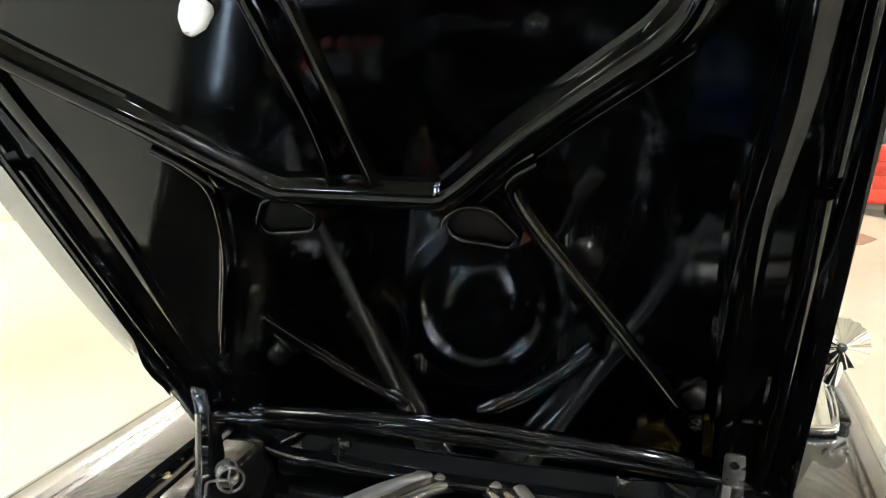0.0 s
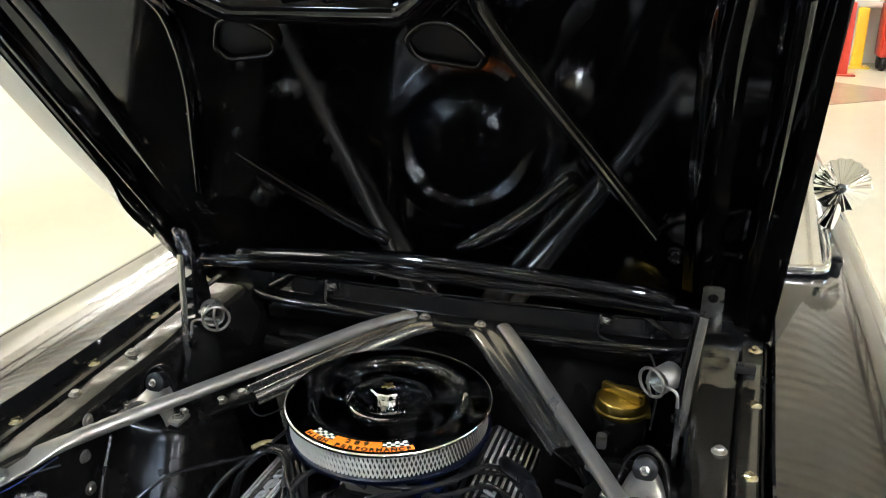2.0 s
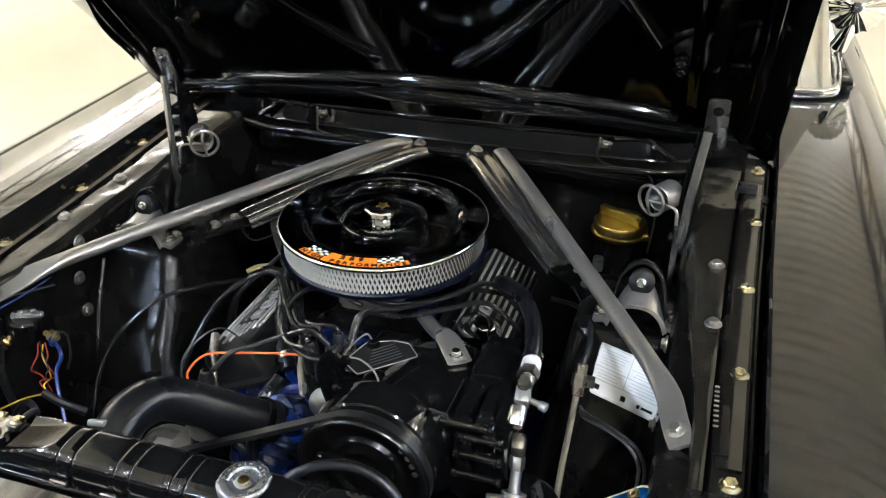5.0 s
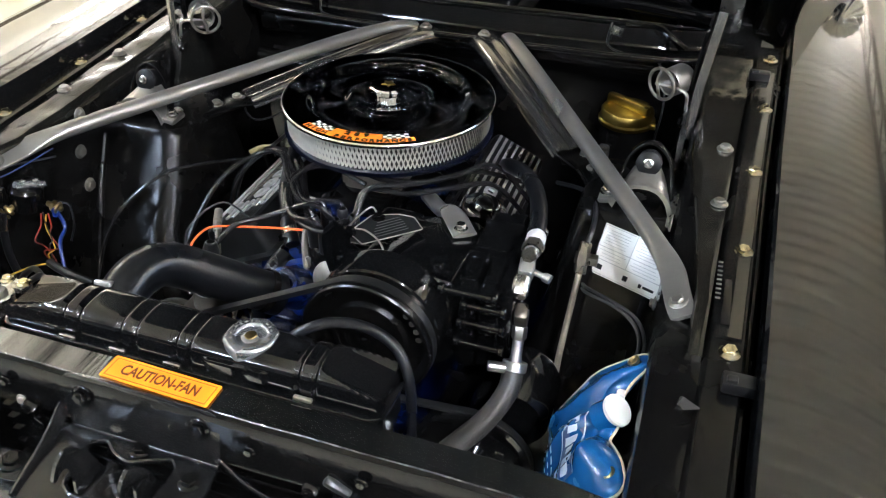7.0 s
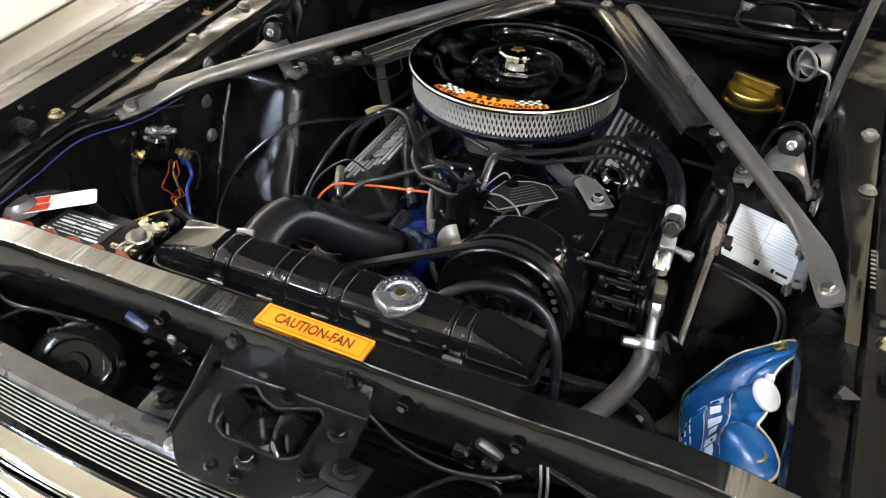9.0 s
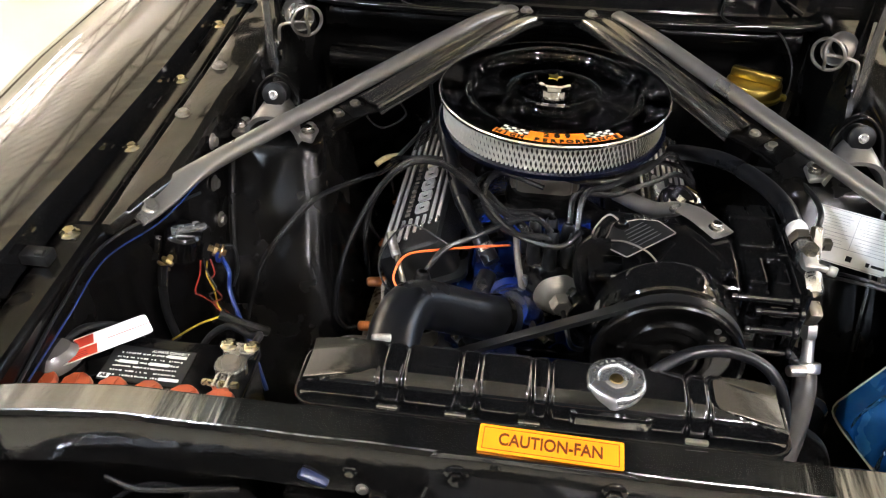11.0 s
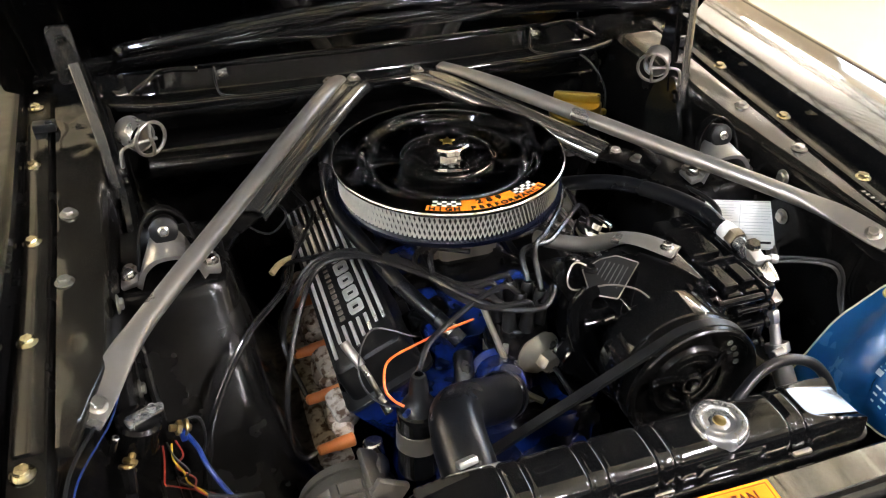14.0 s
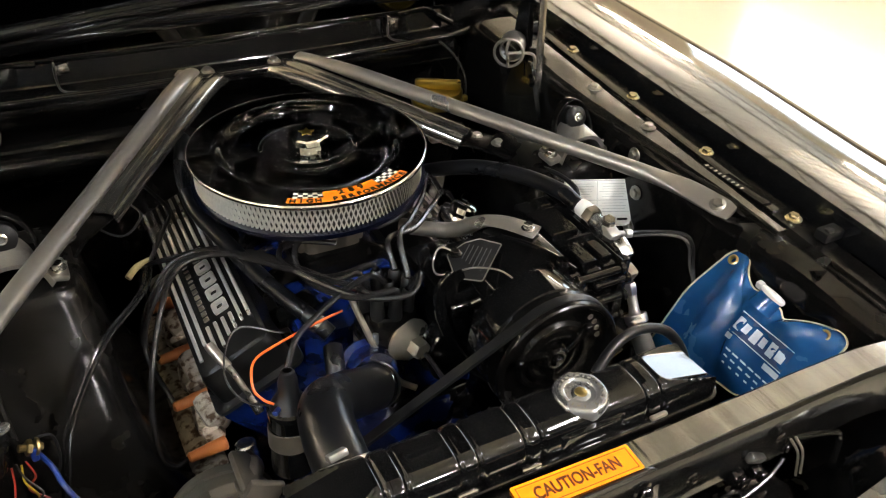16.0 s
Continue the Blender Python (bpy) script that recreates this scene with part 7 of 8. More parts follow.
def plug_wires():
    """Eight ignition cables from the cap to the two banks."""
    def tower(k):
        a = 2 * math.pi * k / 8
        return DC + Vector((0.034 * math.cos(a), 0.034 * math.sin(a), 0.088))

    left_ends = [((-0.276, -0.222, 0.543)), ((-0.276, -0.146, 0.574)), ((-0.276, -0.042, 0.578)), ((-0.27, 0.06, 0.60))]
    for k, (tw, e) in enumerate(zip((4, 3, 5, 2), left_ends)):
        e = Vector(e)
        p = tower(tw)
        z = 0.800 - 0.006 * k
        off = Vector((0, 0.018 * k, 0))
        mid = [p + Vector((-0.008, 0.004, 0.008)), Vector((-0.055, -0.235 + 0.012 * k, z)), Vector((-0.105, -0.17, z - 0.006)) + off, Vector((-0.165, -0.085, z - 0.022)) + off * 0.8, Vector((-0.225, -0.060, z - 0.045)) + off]
        if k == 0:
            mid += [Vector((-0.268, -0.12, 0.73)), Vector((-0.305, -0.18, 0.65)), Vector((-0.315, -0.222, 0.575)), Vector((-0.300, -0.230, 0.545))]
        elif k < 3:
            mid += [Vector((-0.272, -0.08, 0.70)) + off, Vector((-0.295, -0.10, 0.63)) + off * 1.5]
        else:
            mid += [Vector((-0.27, 0.03, 0.70))]
        t = thing("spark_plug_cable", tuple(p), "dark grey ignition cable looping over the valve cover", "ignition cable", "ignition cables")
        part("cable", tube([p, *mid, e], 0.0043, 8, 8), WIRE, t)
        d = Vector((0.98, 0.10, 0.03)).normalized()
        bm = bmesh.new()
        lathe(bm, [(0.005, 0), (0.0082, 0.003), (0.0088, 0.026), (0.0100, 0.029), (0.0108, 0.056), (0.008, 0.058)], e - d * 0.004, d, 12)
        part("boot", bm, BOOT, t, "orange spark plug boot")
    # cables looping in front and to the driver's side
    right = [(1, [(0.045, -0.195, 0.815), (0.10, -0.165, 0.800), (0.155, -0.11, 0.79), (0.21, -0.055, 0.775), (0.262, -0.02, 0.70)]),
             (0, [(0.055, -0.21, 0.825), (0.095, -0.16, 0.812), (0.15, -0.09, 0.80), (0.20, -0.01, 0.785), (0.258, 0.03, 0.70)]),
             (7, [(0.05, -0.285, 0.815), (0.025, -0.31, 0.806), (-0.03, -0.285, 0.80), (-0.075, -0.225, 0.80), (-0.10, -0.15, 0.79), (-0.07, -0.09, 0.775), (0.0, -0.10, 0.76)]),
             (6, [(0.005, -0.30, 0.812), (-0.045, -0.275, 0.798), (-0.085, -0.21, 0.796), (-0.075, -0.145, 0.805), (-0.02, -0.13, 0.812), (0.05, -0.145, 0.805), (0.12, -0.10, 0.79), (0.17, -0.03, 0.78), (0.255, 0.09, 0.70)])]
    for k, pts in right:
        p = tower(k)
        t = thing("spark_plug_cable", tuple(p), "dark grey ignition cable looping behind the distributor", "ignition cable", "ignition cables")
        part("cable", tube([p, *pts], 0.0043, 8, 8), WIRE, t)
    t = thing("coil_cable", (-0.15, -0.31, 0.76), "dark ignition cable from coil to distributor cap", "ignition cable")
    part("cable", tube([DC + Vector((0, 0, 0.09)), (-0.012, -0.262, 0.815), (-0.05, -0.262, 0.800), (-0.095, -0.275, 0.782), (-0.13, -0.298, 0.775), (-0.152, -0.322, 0.752)], 0.0042, 8, 8), WIRE, t)


plug_wires()


def ignition_coil():
    c = Vector((-0.155, -0.335, 0.74))
    d = Vector((0.06, 0.12, 1)).normalized()
    t = thing("ignition_coil", tuple(c - d * 0.12), "black cylindrical ignition coil with a grey band", "ignition coil")
    part("can", turned([(0, -0.135), (0.026, -0.133), (0.028, -0.125), (0.028, -0.045), (0.029, -0.042), (0.029, -0.034), (0.024, -0.030)], c, d, 28), GLOSSBLACK, t)
    part("band", turned([(0.0285, -0.09), (0.0295, -0.089), (0.0295, -0.062), (0.0285, -0.061)], c, d, 28), DULLALU, t, "grey mounting band")
    part("tower", turned([(0.026, -0.032), (0.020, -0.020), (0.0135, -0.012), (0.0125, 0.008), (0.009, 0.020), (0.006, 0.022)], c, d, 20), RUBBER, t)
    for a, col in ((-0.016, WIREBLUE), (0.018, WIREBLUE)):
        part("terminal_sleeve", rod_set([(c + Vector((a, -0.012, -0.022)), c + Vector((a * 1.6, -0.022, -0.020)), 0.004)], 8), col, t, "small blue terminal sleeve")
    part("orange_wire", tube([c + Vector((-0.022, -0.008, -0.018)), c + Vector((-0.034, 0.002, -0.012)), (-0.196, -0.322, 0.742), (-0.183, -0.290, 0.753), (-0.14, -0.266, 0.749), (-0.085, -0.245, 0.745), (-0.042, -0.232, 0.742)], 0.0018, 8, 8), WIREORG, t, "bright orange wire")
    part("thin_wire", tube([c + Vector((0.024, -0.012, -0.018)), (-0.20, -0.33, 0.72), (-0.222, -0.29, 0.745), (-0.19, -0.235, 0.765), (-0.13, -0.24, 0.74)], 0.0015, 7, 6), RUBBER, t)


ignition_coil()


def alternator():
    c = Vector((-0.256, -0.345, 0.53))
    t = thing("alternator", tuple(c), "dull grey cast alternator with a brass-toned pulley", "alternator")
    ax = Vector((0, -1, 0))
    part("housing", turned([(0, -0.055), (0.055, -0.055), (0.068, -0.045), (0.070, -0.012), (0.0715, -0.010), (0.0715, -0.006), (0.070, -0.004), (0.070, 0.03), (0.060, 0.045), (0.03, 0.052), (0, 0.052)], c, ax, 48), DULLALU, t)
    for k in range(10):
        a = 2 * math.pi * k / 10
        part("cooling_rib", boxes((c + Vector((0.0705 * math.cos(a), -0.015, 0.0705 * math.sin(a))), (0.006, 0.05, 0.012), 0.002, pose(0, 0, 0, 0, -math.degrees(a), 0))), DULLALU, t)
    for h0 in (-0.030, 0.012):
        part("housing_rim", turned([(0.0695, h0 - 0.003), (0.0735, h0 - 0.002), (0.0735, h0 + 0.002), (0.0695, h0 + 0.003)], c, ax, 48), DULLALU, t)
    part("pulley", turned([(0.0, 0.060), (0.036, 0.060), (0.036, 0.066), (0.027, 0.074), (0.036, 0.082), (0.036, 0.088), (0.02, 0.090), (0, 0.090)], c, ax, 32), BRASS, t, "yellowish plated pulley")
    part("fan_disc", turned([(0, 0.054), (0.058, 0.054), (0.062, 0.057), (0.058, 0.060), (0.050, 0.058), (0.044, 0.062), (0.036, 0.060), (0, 0.060)], c, ax, 40), BRASS, t, "yellow plated fan disc")
    part("mount_plate", boxes(((-0.215, -0.365, 0.585), (0.05, 0.012, 0.06), 0.004, pose(0, 0, 0, 0, 30, 0)), ((-0.222, -0.33, 0.602), (0.03, 0.07, 0.012), 0.004, pose(0, 0, 0, 0, 35, 0))), DULLALU, t)
    part("mount_arm", tube([(-0.225, -0.345, 0.59), (-0.210, -0.315, 0.585), (-0.206, -0.285, 0.56)], 0.016, 6, 12), DULLALU, t)
    part("spacer", turned([(0.014, -0.02), (0.0145, -0.018), (0.0145, 0.028), (0.012, 0.03), (0, 0.03)], (-0.205, -0.281, 0.567), (-0.1, 0.2, 1), 20), STEEL, t, "bright round spacer")


alternator()


def exhaust_manifold(s):
    t = thing("exhaust_manifold", (s * 0.24, -0.05, 0.5), "scaled whitish cast exhaust manifold with rust stains", "exhaust manifold", "exhaust manifolds")
    for y in (-0.185, -0.085, 0.03, 0.13):
        z = 0.565
        part("runner", boxes(((s * 0.230, y + 0.012, z + 0.004), (0.034, 0.062, 0.040), 0.012, pose(0, 0, 0, 8, s * 25, 8)), ((s * 0.238, y + 0.038, z - 0.026), (0.034, 0.06, 0.036), 0.013, pose(0, 0, 0, 14, 0, -5)), ((s * 0.236, y - 0.016, z - 0.010), (0.030, 0.022, 0.030), 0.009, pose(0, 0, 0, 0, s * 20, 0))), HEADER, t)
    bm = tube([(s * 0.252, -0.215, 0.50), (s * 0.258, -0.1, 0.495), (s * 0.258, 0.1, 0.48), (s * 0.255, 0.2, 0.44)], 0.028, 6, 12)
    part("log", bm, HEADER, t)


exhaust_manifold(-1)


def radiator_hose():
    t = thing("radiator_hose", (-0.1, -0.44, 0.79), "fat black moulded upper radiator hose bent into an elbow", "radiator hose")
    part("hose", tube([(-0.158, -0.556, 0.786), (-0.158, -0.532, 0.802), (-0.156, -0.488, 0.812), (-0.143, -0.446, 0.802), (-0.108, -0.410, 0.768), (-0.068, -0.378, 0.732), (-0.040, -0.348, 0.702)], 0.0305, 9, 24, scale=lambda k: 1 + 0.05 * (k < 0.06 or k > 0.95)), HOSE, t)
    d = Vector((0, -0.8, -0.6))
    part("clamp", turned([(0.0318, -0.007), (0.0332, -0.006), (0.0332, 0.006), (0.0318, 0.007)], (-0.158, -0.534, 0.801), d, 36), STEEL, t, "bright worm-drive clamp")
    part("clamp_screw", boxes(((-0.166, -0.540, 0.833), (0.022, 0.012, 0.008), 0.002, pose(0, 0, 0, -35, 0, 10))), PLATED, t, "bright clamp screw housing")
    part("clamp", turned([(0.0318, -0.006), (0.0330, -0.005), (0.0330, 0.005), (0.0318, 0.006)], (-0.052, -0.360, 0.716), Vector((0.55, 0.55, -0.62)), 36), SATIN, t)
    h = thing("heater_hose", (-0.10, -0.2, 0.74), "black heater hose with a bright clamp", "hose", "engine hoses")
    part("hose", tube([(-0.066, -0.245, 0.718), (-0.088, -0.215, 0.738), (-0.122, -0.15, 0.758), (-0.150, -0.06, 0.772), (-0.175, 0.04, 0.785), (-0.17, 0.14, 0.80), (-0.14, 0.28, 0.78)], 0.0125, 8, 14), HOSE, h)
    part("clamp", turned([(0.0135, -0.006), (0.0145, -0.005), (0.0145, 0.005), (0.0135, 0.006)], (-0.078, -0.228, 0.729), Vector((0.5, -0.62, -0.5)), 24), STEEL, h, "bright spring clamp")
    h = thing("bypass_hose", (-0.09, -0.30, 0.69), "short black bypass hose", "hose", "engine hoses")
    part("hose", tube([(-0.070, -0.265, 0.712), (-0.078, -0.295, 0.70), (-0.085, -0.325, 0.665), (-0.08, -0.345, 0.62)], 0.0135, 7, 14), HOSE, h)
    h = thing("overflow_hose", (0.2, -0.56, 0.84), "thin black radiator overflow hose", "hose", "engine hoses")
    part("hose", tube([(0.112, -0.580, 0.852), (0.128, -0.572, 0.866), (0.160, -0.560, 0.878), (0.200, -0.553, 0.876), (0.236, -0.558, 0.860), (0.256, -0.572, 0.825), (0.262, -0.585, 0.77), (0.262, -0.59, 0.70)], 0.0062, 8, 10), HOSE, h)


radiator_hose()


def small_engine_parts():
    # dipstick lying along the end of the valve cover
    t = thing("dipstick", (-0.21, -0.24, 0.70), "dark steel dipstick with a pale plastic top beside the valve cover", "dipstick")
    part("rod", tube([(-0.222, -0.208, 0.722), (-0.205, -0.245, 0.705), (-0.190, -0.272, 0.672), (-0.183, -0.285, 0.655)], 0.0042, 6, 10), DARKCAD, t)
    part("top", tube([(-0.223, -0.205, 0.724), (-0.215, -0.225, 0.716), (-0.208, -0.239, 0.708)], 0.0072, 5, 10), BOLTGREY, t, "pale grey plastic top")
    part("collar", tube([(-0.188, -0.276, 0.667), (-0.183, -0.285, 0.655)], 0.0070, 4, 12), STEEL, t, "bright steel collar")
    # oil filler cap on the driver's side cover
    t = thing("oil_filler_cap", (0.206, -0.112, 0.746), "round chrome push-in oil filler cap", "oil cap")
    part("cap", turned([(0.036, 0.0), (0.038, 0.003), (0.038, 0.018), (0.034, 0.024), (0.024, 0.026), (0.021, 0.034), (0.016, 0.037), (0, 0.037)], (0.206, -0.112, 0.746), (0.30, 0, 0.95), 40), CHROME, t)
    # bent brace strap
    t = thing("alternator_brace", (0.2, -0.2, 0.79), "dull grey bent tubular brace with a flattened bolted end", "brace")
    part("bar", sweep(bmesh.new(), spline([(0.110, -0.10, 0.762), (0.142, -0.142, 0.772), (0.166, -0.175, 0.786), (0.186, -0.218, 0.821), (0.203, -0.248, 0.833), (0.231, -0.289, 0.833)], 7), ring(0.012, 14), scale=lambda k: (1 + 0.45 * min(1, max(0, (k - 0.5) * 4)), 1 - 0.72 * min(1, max(0, (k - 0.5) * 4))), fixed=True), GREYPAINT, t, angle=60)
    put("bolt", SBOLT, t, Matrix.Translation((0.222, -0.279, 0.836)) @ Matrix.Scale(0.9, 4))
    # engraved data plate wired to the engine
    t = thing("data_plate", (0.13, -0.28, 0.825), "small dark engraved data plate wired to the compressor", "data plate")
    m = axes((0.72, 0.69, 0.02), (-0.69, 0.72, 0.0), (0, -0.02, 1), (0.126, -0.306, 0.831))
    flat = Matrix.Translation((0.126, -0.306, 0.831))
    o = rounded([(-0.035, 0.022), (-0.049, -0.028), (-0.020, -0.048), (0.045, 0.013), (0.024, 0.037), (0.0, 0.037)], 0.003)[::-1]
    pl = part("plate", prism(bmesh.new(), o, 0.0015, flat), PLATEBLACK, t)
    bm = bmesh.new()
    lp = [flat @ Vector((x, y, 0.0018)) for x, y in o]
    sweep(bm, lp + lp[:2], ring(0.0008, 6))
    part("bright_edge", bm, BOLTGREY, pl)
    bm = bmesh.new()
    for k in range(6):
        box(bm, m @ Vector((-0.003 + 0.002 * k, -0.012 + 0.0062 * k, 0.0019)), (0.054 - 0.004 * k, 0.0011, 0.0003), 0.0, m.to_3x3().to_4x4())
    part("engraving", bm, PLATEINK, pl, "engraved lines too small to read", smooth=False)
    part("wire_loop", tube([(0.102, -0.286, 0.836), (0.086, -0.272, 0.838), (0.070, -0.284, 0.826), (0.066, -0.305, 0.822), (0.082, -0.324, 0.834), (0.104, -0.335, 0.842), (0.130, -0.352, 0.842), (0.144, -0.368, 0.834), (0.147, -0.378, 0.826)], 0.0013, 7, 6), BOLTGREY, t)
    put("screw", BBOLT, t, Matrix.Translation((0.102, -0.286, 0.8325)) @ Matrix.Scale(0.8, 4))
    # bracketry between distributor and compressor
    t = thing("compressor_bracket", (0.09, -0.28, 0.72), "black cast accessory bracket and idler pulley", "bracket")
    part("bracket", boxes(((0.105, -0.255, 0.745), (0.07, 0.14, 0.09), 0.012), ((0.115, -0.33, 0.80), (0.09, 0.02, 0.02), 0.004)), CASTBLACK, t)
    part("idler", turned([(0.045, -0.02), (0.055, -0.018), (0.055, -0.012), (0.046, -0.004), (0.055, 0.004), (0.055, 0.008), (0.02, 0.010), (0, 0.010)], (0.095, -0.315, 0.695), (0.25, -1, 0), 40), GLOSSBLACK, t, "gloss black idler pulley")
    bm = bmesh.new()
    rod(bm, (0.09, -0.355, 0.80), (0.175, -0.355, 0.818), 0.005)
    part("stay", bm, STEEL, t)


small_engine_parts()


def harness():
    t = thing("wiring_loom", (-0.4, -0.2, 0.7), "thin black taped wiring loom looping across the shock tower", "wiring loom", "wiring looms")
    for k in range(2):
        o = Vector((0.006 * k, -0.006 * k, 0.003 * k))
        part("wire", tube([Vector(p) + o for p in ((-0.445, -0.29, 0.56), (-0.43, -0.26 - 0.01 * k, 0.64), (-0.405, -0.235, 0.70), (-0.35, -0.175, 0.752), (-0.30, -0.10, 0.745), (-0.275, -0.03, 0.72), (-0.262, 0.03, 0.705))], 0.0027, 8, 8), WIRE, t)
    part("tape_wrap", tube([(-0.292, 0.015, 0.705), (-0.276, 0.028, 0.712), (-0.255, 0.034, 0.715)], 0.0052, 5, 10), TAPE, t, "frayed cream tape wrap")
    t = thing("wiring_loom", (-0.25, 0.1, 0.7), "black wires along the back of the engine", "wiring loom", "wiring looms")
    part("wire", tube([(-0.256, 0.03, 0.715), (-0.22, 0.07, 0.745), (-0.205, 0.11, 0.75), (-0.22, 0.2, 0.74), (-0.25, 0.36, 0.72)], 0.0035, 8, 8), RUBBER, t)
    part("wire", tube([(-0.33, 0.09, 0.79), (-0.31, 0.05, 0.775), (-0.28, 0.04, 0.765), (-0.25, 0.08, 0.77), (-0.27, 0.12, 0.78)], 0.0018, 8, 6), RUBBER, t)
    t = thing("wiring_loom", (-0.56, -0.4, 0.83), "black wire along the apron edge, with a blue strand for the sheen", "wiring loom", "wiring looms")
    part("wire", tube([(-0.491, -0.25, 0.80), (-0.515, -0.34, 0.822), (-0.547, -0.43, 0.828), (-0.548, -0.53, 0.818), (-0.545, -0.66, 0.795)], 0.0022, 8, 8), RUBBER, t)
    # thin blue strand stands in for the blue reflection on the apron edge
    part("wire", tube([(-0.492, -0.25, 0.815), (-0.510, -0.34, 0.810), (-0.544, -0.43, 0.812), (-0.546, -0.52, 0.80), (-0.545, -0.62, 0.79)], 0.0012, 8, 8), WIREBLUE, t)
    t = thing("heater_pipe", (-0.39, 0.40, 0.71), "black heater pipe along the firewall", "pipe")
    part("pipe", tube([(-0.46, 0.37, 0.74), (-0.42, 0.375, 0.735), (-0.34, 0.38, 0.73), (-0.1, 0.385, 0.72)], 0.024, 6, 14), BAYBLACK, t)


harness()


# ---- nose ----
def hood_latch():
    t = thing("hood_latch", (0, -0.78, 0.79), "black stamped hood latch bracket with a catch in its opening", "hood latch")
    # upright flange against the support bar
    bm = prism(bmesh.new(), rounded([(-0.080, 0), (0.101, 0), (0.105, 0.070), (-0.092, 0.070)], 0.018), 0.004, axes((1, 0, 0), (0, 0.25, 0.97), (0, -0.97, 0.25), (0, -0.718, 0.79)), 0.001)
    fl = part("flange", bm, LATCHBLACK, t)
    for x, z in ((-0.062, 0.836), (0.080, 0.837)):
        put("bolt", BBOLT, fl, axes((1, 0, 0), (0, 0.25, 0.97), (0, -0.97, 0.25), (x, -0.711, z)))
    o = rounded([(-0.084, -0.714), (0.098, -0.714), (0.104, -0.77), (0.098, -0.812), (0.060, -0.845), (-0.040, -0.850), (-0.078, -0.812), (-0.094, -0.735)], 0.014, 3)
    i = rounded([(-0.050, -0.730), (-0.032, -0.723), (-0.017, -0.735), (0.004, -0.742), (0.020, -0.734), (0.047, -0.722), (0.059, -0.733), (0.058, -0.786), (0.046, -0.796), (-0.026, -0.795), (-0.040, -0.786)], 0.006, 3)
    pl = part("plate", plate_with_hole(bmesh.new(), by_angle(o, (0.006, -0.768)), by_angle(i, (0.006, -0.768)), 0.005, Matrix.Translation((0, 0, 0.786))), LATCHBLACK, t)
    bm = bmesh.new()
    lp = [Vector((x, y, 0.7895)) for x, y in i]
    sweep(bm, lp + lp[:2], ring(0.0032, 8))
    part("rolled_edge", bm, LATCHBLACK, pl)
    part("bend", sweep(bmesh.new(), [(-0.080, -0.7155, 0.792), (-0.066, -0.7155, 0.7925), (0.094, -0.7155, 0.7925), (0.100, -0.7155, 0.792)], ring(0.0075, 12)), LATCHBLACK, pl)
    # swept gusset where the plate turns up at its side
    part("side_gusset", sweep(bmesh.new(), spline([(-0.086, -0.714, 0.822), (-0.092, -0.728, 0.803), (-0.088, -0.756, 0.794), (-0.082, -0.790, 0.790), (-0.076, -0.815, 0.788)], 6), rect(0.005, 0.016, 0.002)), LATCHBLACK, pl)
    for x, y in ((0.009, -0.724), (0.081, -0.744), (0.014, -0.812), (0.078, -0.800)):
        put("bolt", BBOLT, pl, Matrix.Translation((x, y, 0.791)) @ spin())
    for x, y in ((-0.014, -0.831), (0.015, -0.833)):
        put("screw", BBOLT, pl, Matrix.Translation((x, y, 0.791)) @ Matrix.Scale(0.6, 4) @ spin())
    # catch: a round cup, two upright claws and the release lever below
    part("catch_cup", turned([(0.018, 0), (0.020, 0.002), (0.020, 0.020), (0.0165, 0.020), (0.0165, 0.004), (0, 0.004)], (0.004, -0.768, 0.764), seg=28), LATCHBLACK, t)
    claw = [(0.030, -0.012), (0.018, 0.030), (0.004, 0.052), (-0.008, 0.056), (-0.020, 0.046), (-0.029, 0.028), (-0.025, 0.026), (-0.016, 0.036), (-0.008, 0.032), (-0.006, 0.016), (-0.010, -0.012)]
    for x, y, z, k in ((-0.030, -0.775, 0.787, 0.95), (0.036, -0.768, 0.784, 0.82)):
        part("claw", prism(bmesh.new(), rounded([(a * k, b * k) for a, b in claw], 0.003), 0.0045, axes((0.2, 1, 0), (0, 0, 1), (1, -0.2, 0), (x, y, z)), 0.0008), LATCHBLACK, t)
    part("hook_edge", sweep(bmesh.new(), spline([(0.030, -0.755, 0.800), (0.029, -0.772, 0.806), (0.032, -0.790, 0.800), (0.040, -0.795, 0.792)], 5), rect(0.005, 0.003, 0.001)), PANELGREY, t, "worn bright hook edge")
    bm = boxes(((-0.02, -0.76, 0.772), (0.012, 0.05, 0.004), 0.001), ((0.0, -0.775, 0.757), (0.09, 0.03, 0.004), 0.001))
    part("release_lever", bm, LATCHBLACK, t)
    # side tabs with washers
    for x in (-0.106, 0.110):
        part("side_tab", boxes(((x, -0.785, 0.791), (0.046, 0.036, 0.005), 0.002, pose(0, 0, 0, 0, 0, 6 if x < 0 else -6))), LATCHBLACK, t)
        put("tab_bolt", BBOLT, t, Matrix.Translation((x, -0.782, 0.7935)) @ Matrix.Scale(1.1, 4) @ spin())
    bm = boxes(((0.0, -0.765, 0.66), (0.03, 0.02, 0.2), 0.004))
    part("stay", bm, LATCHBLACK, t)


hood_latch()


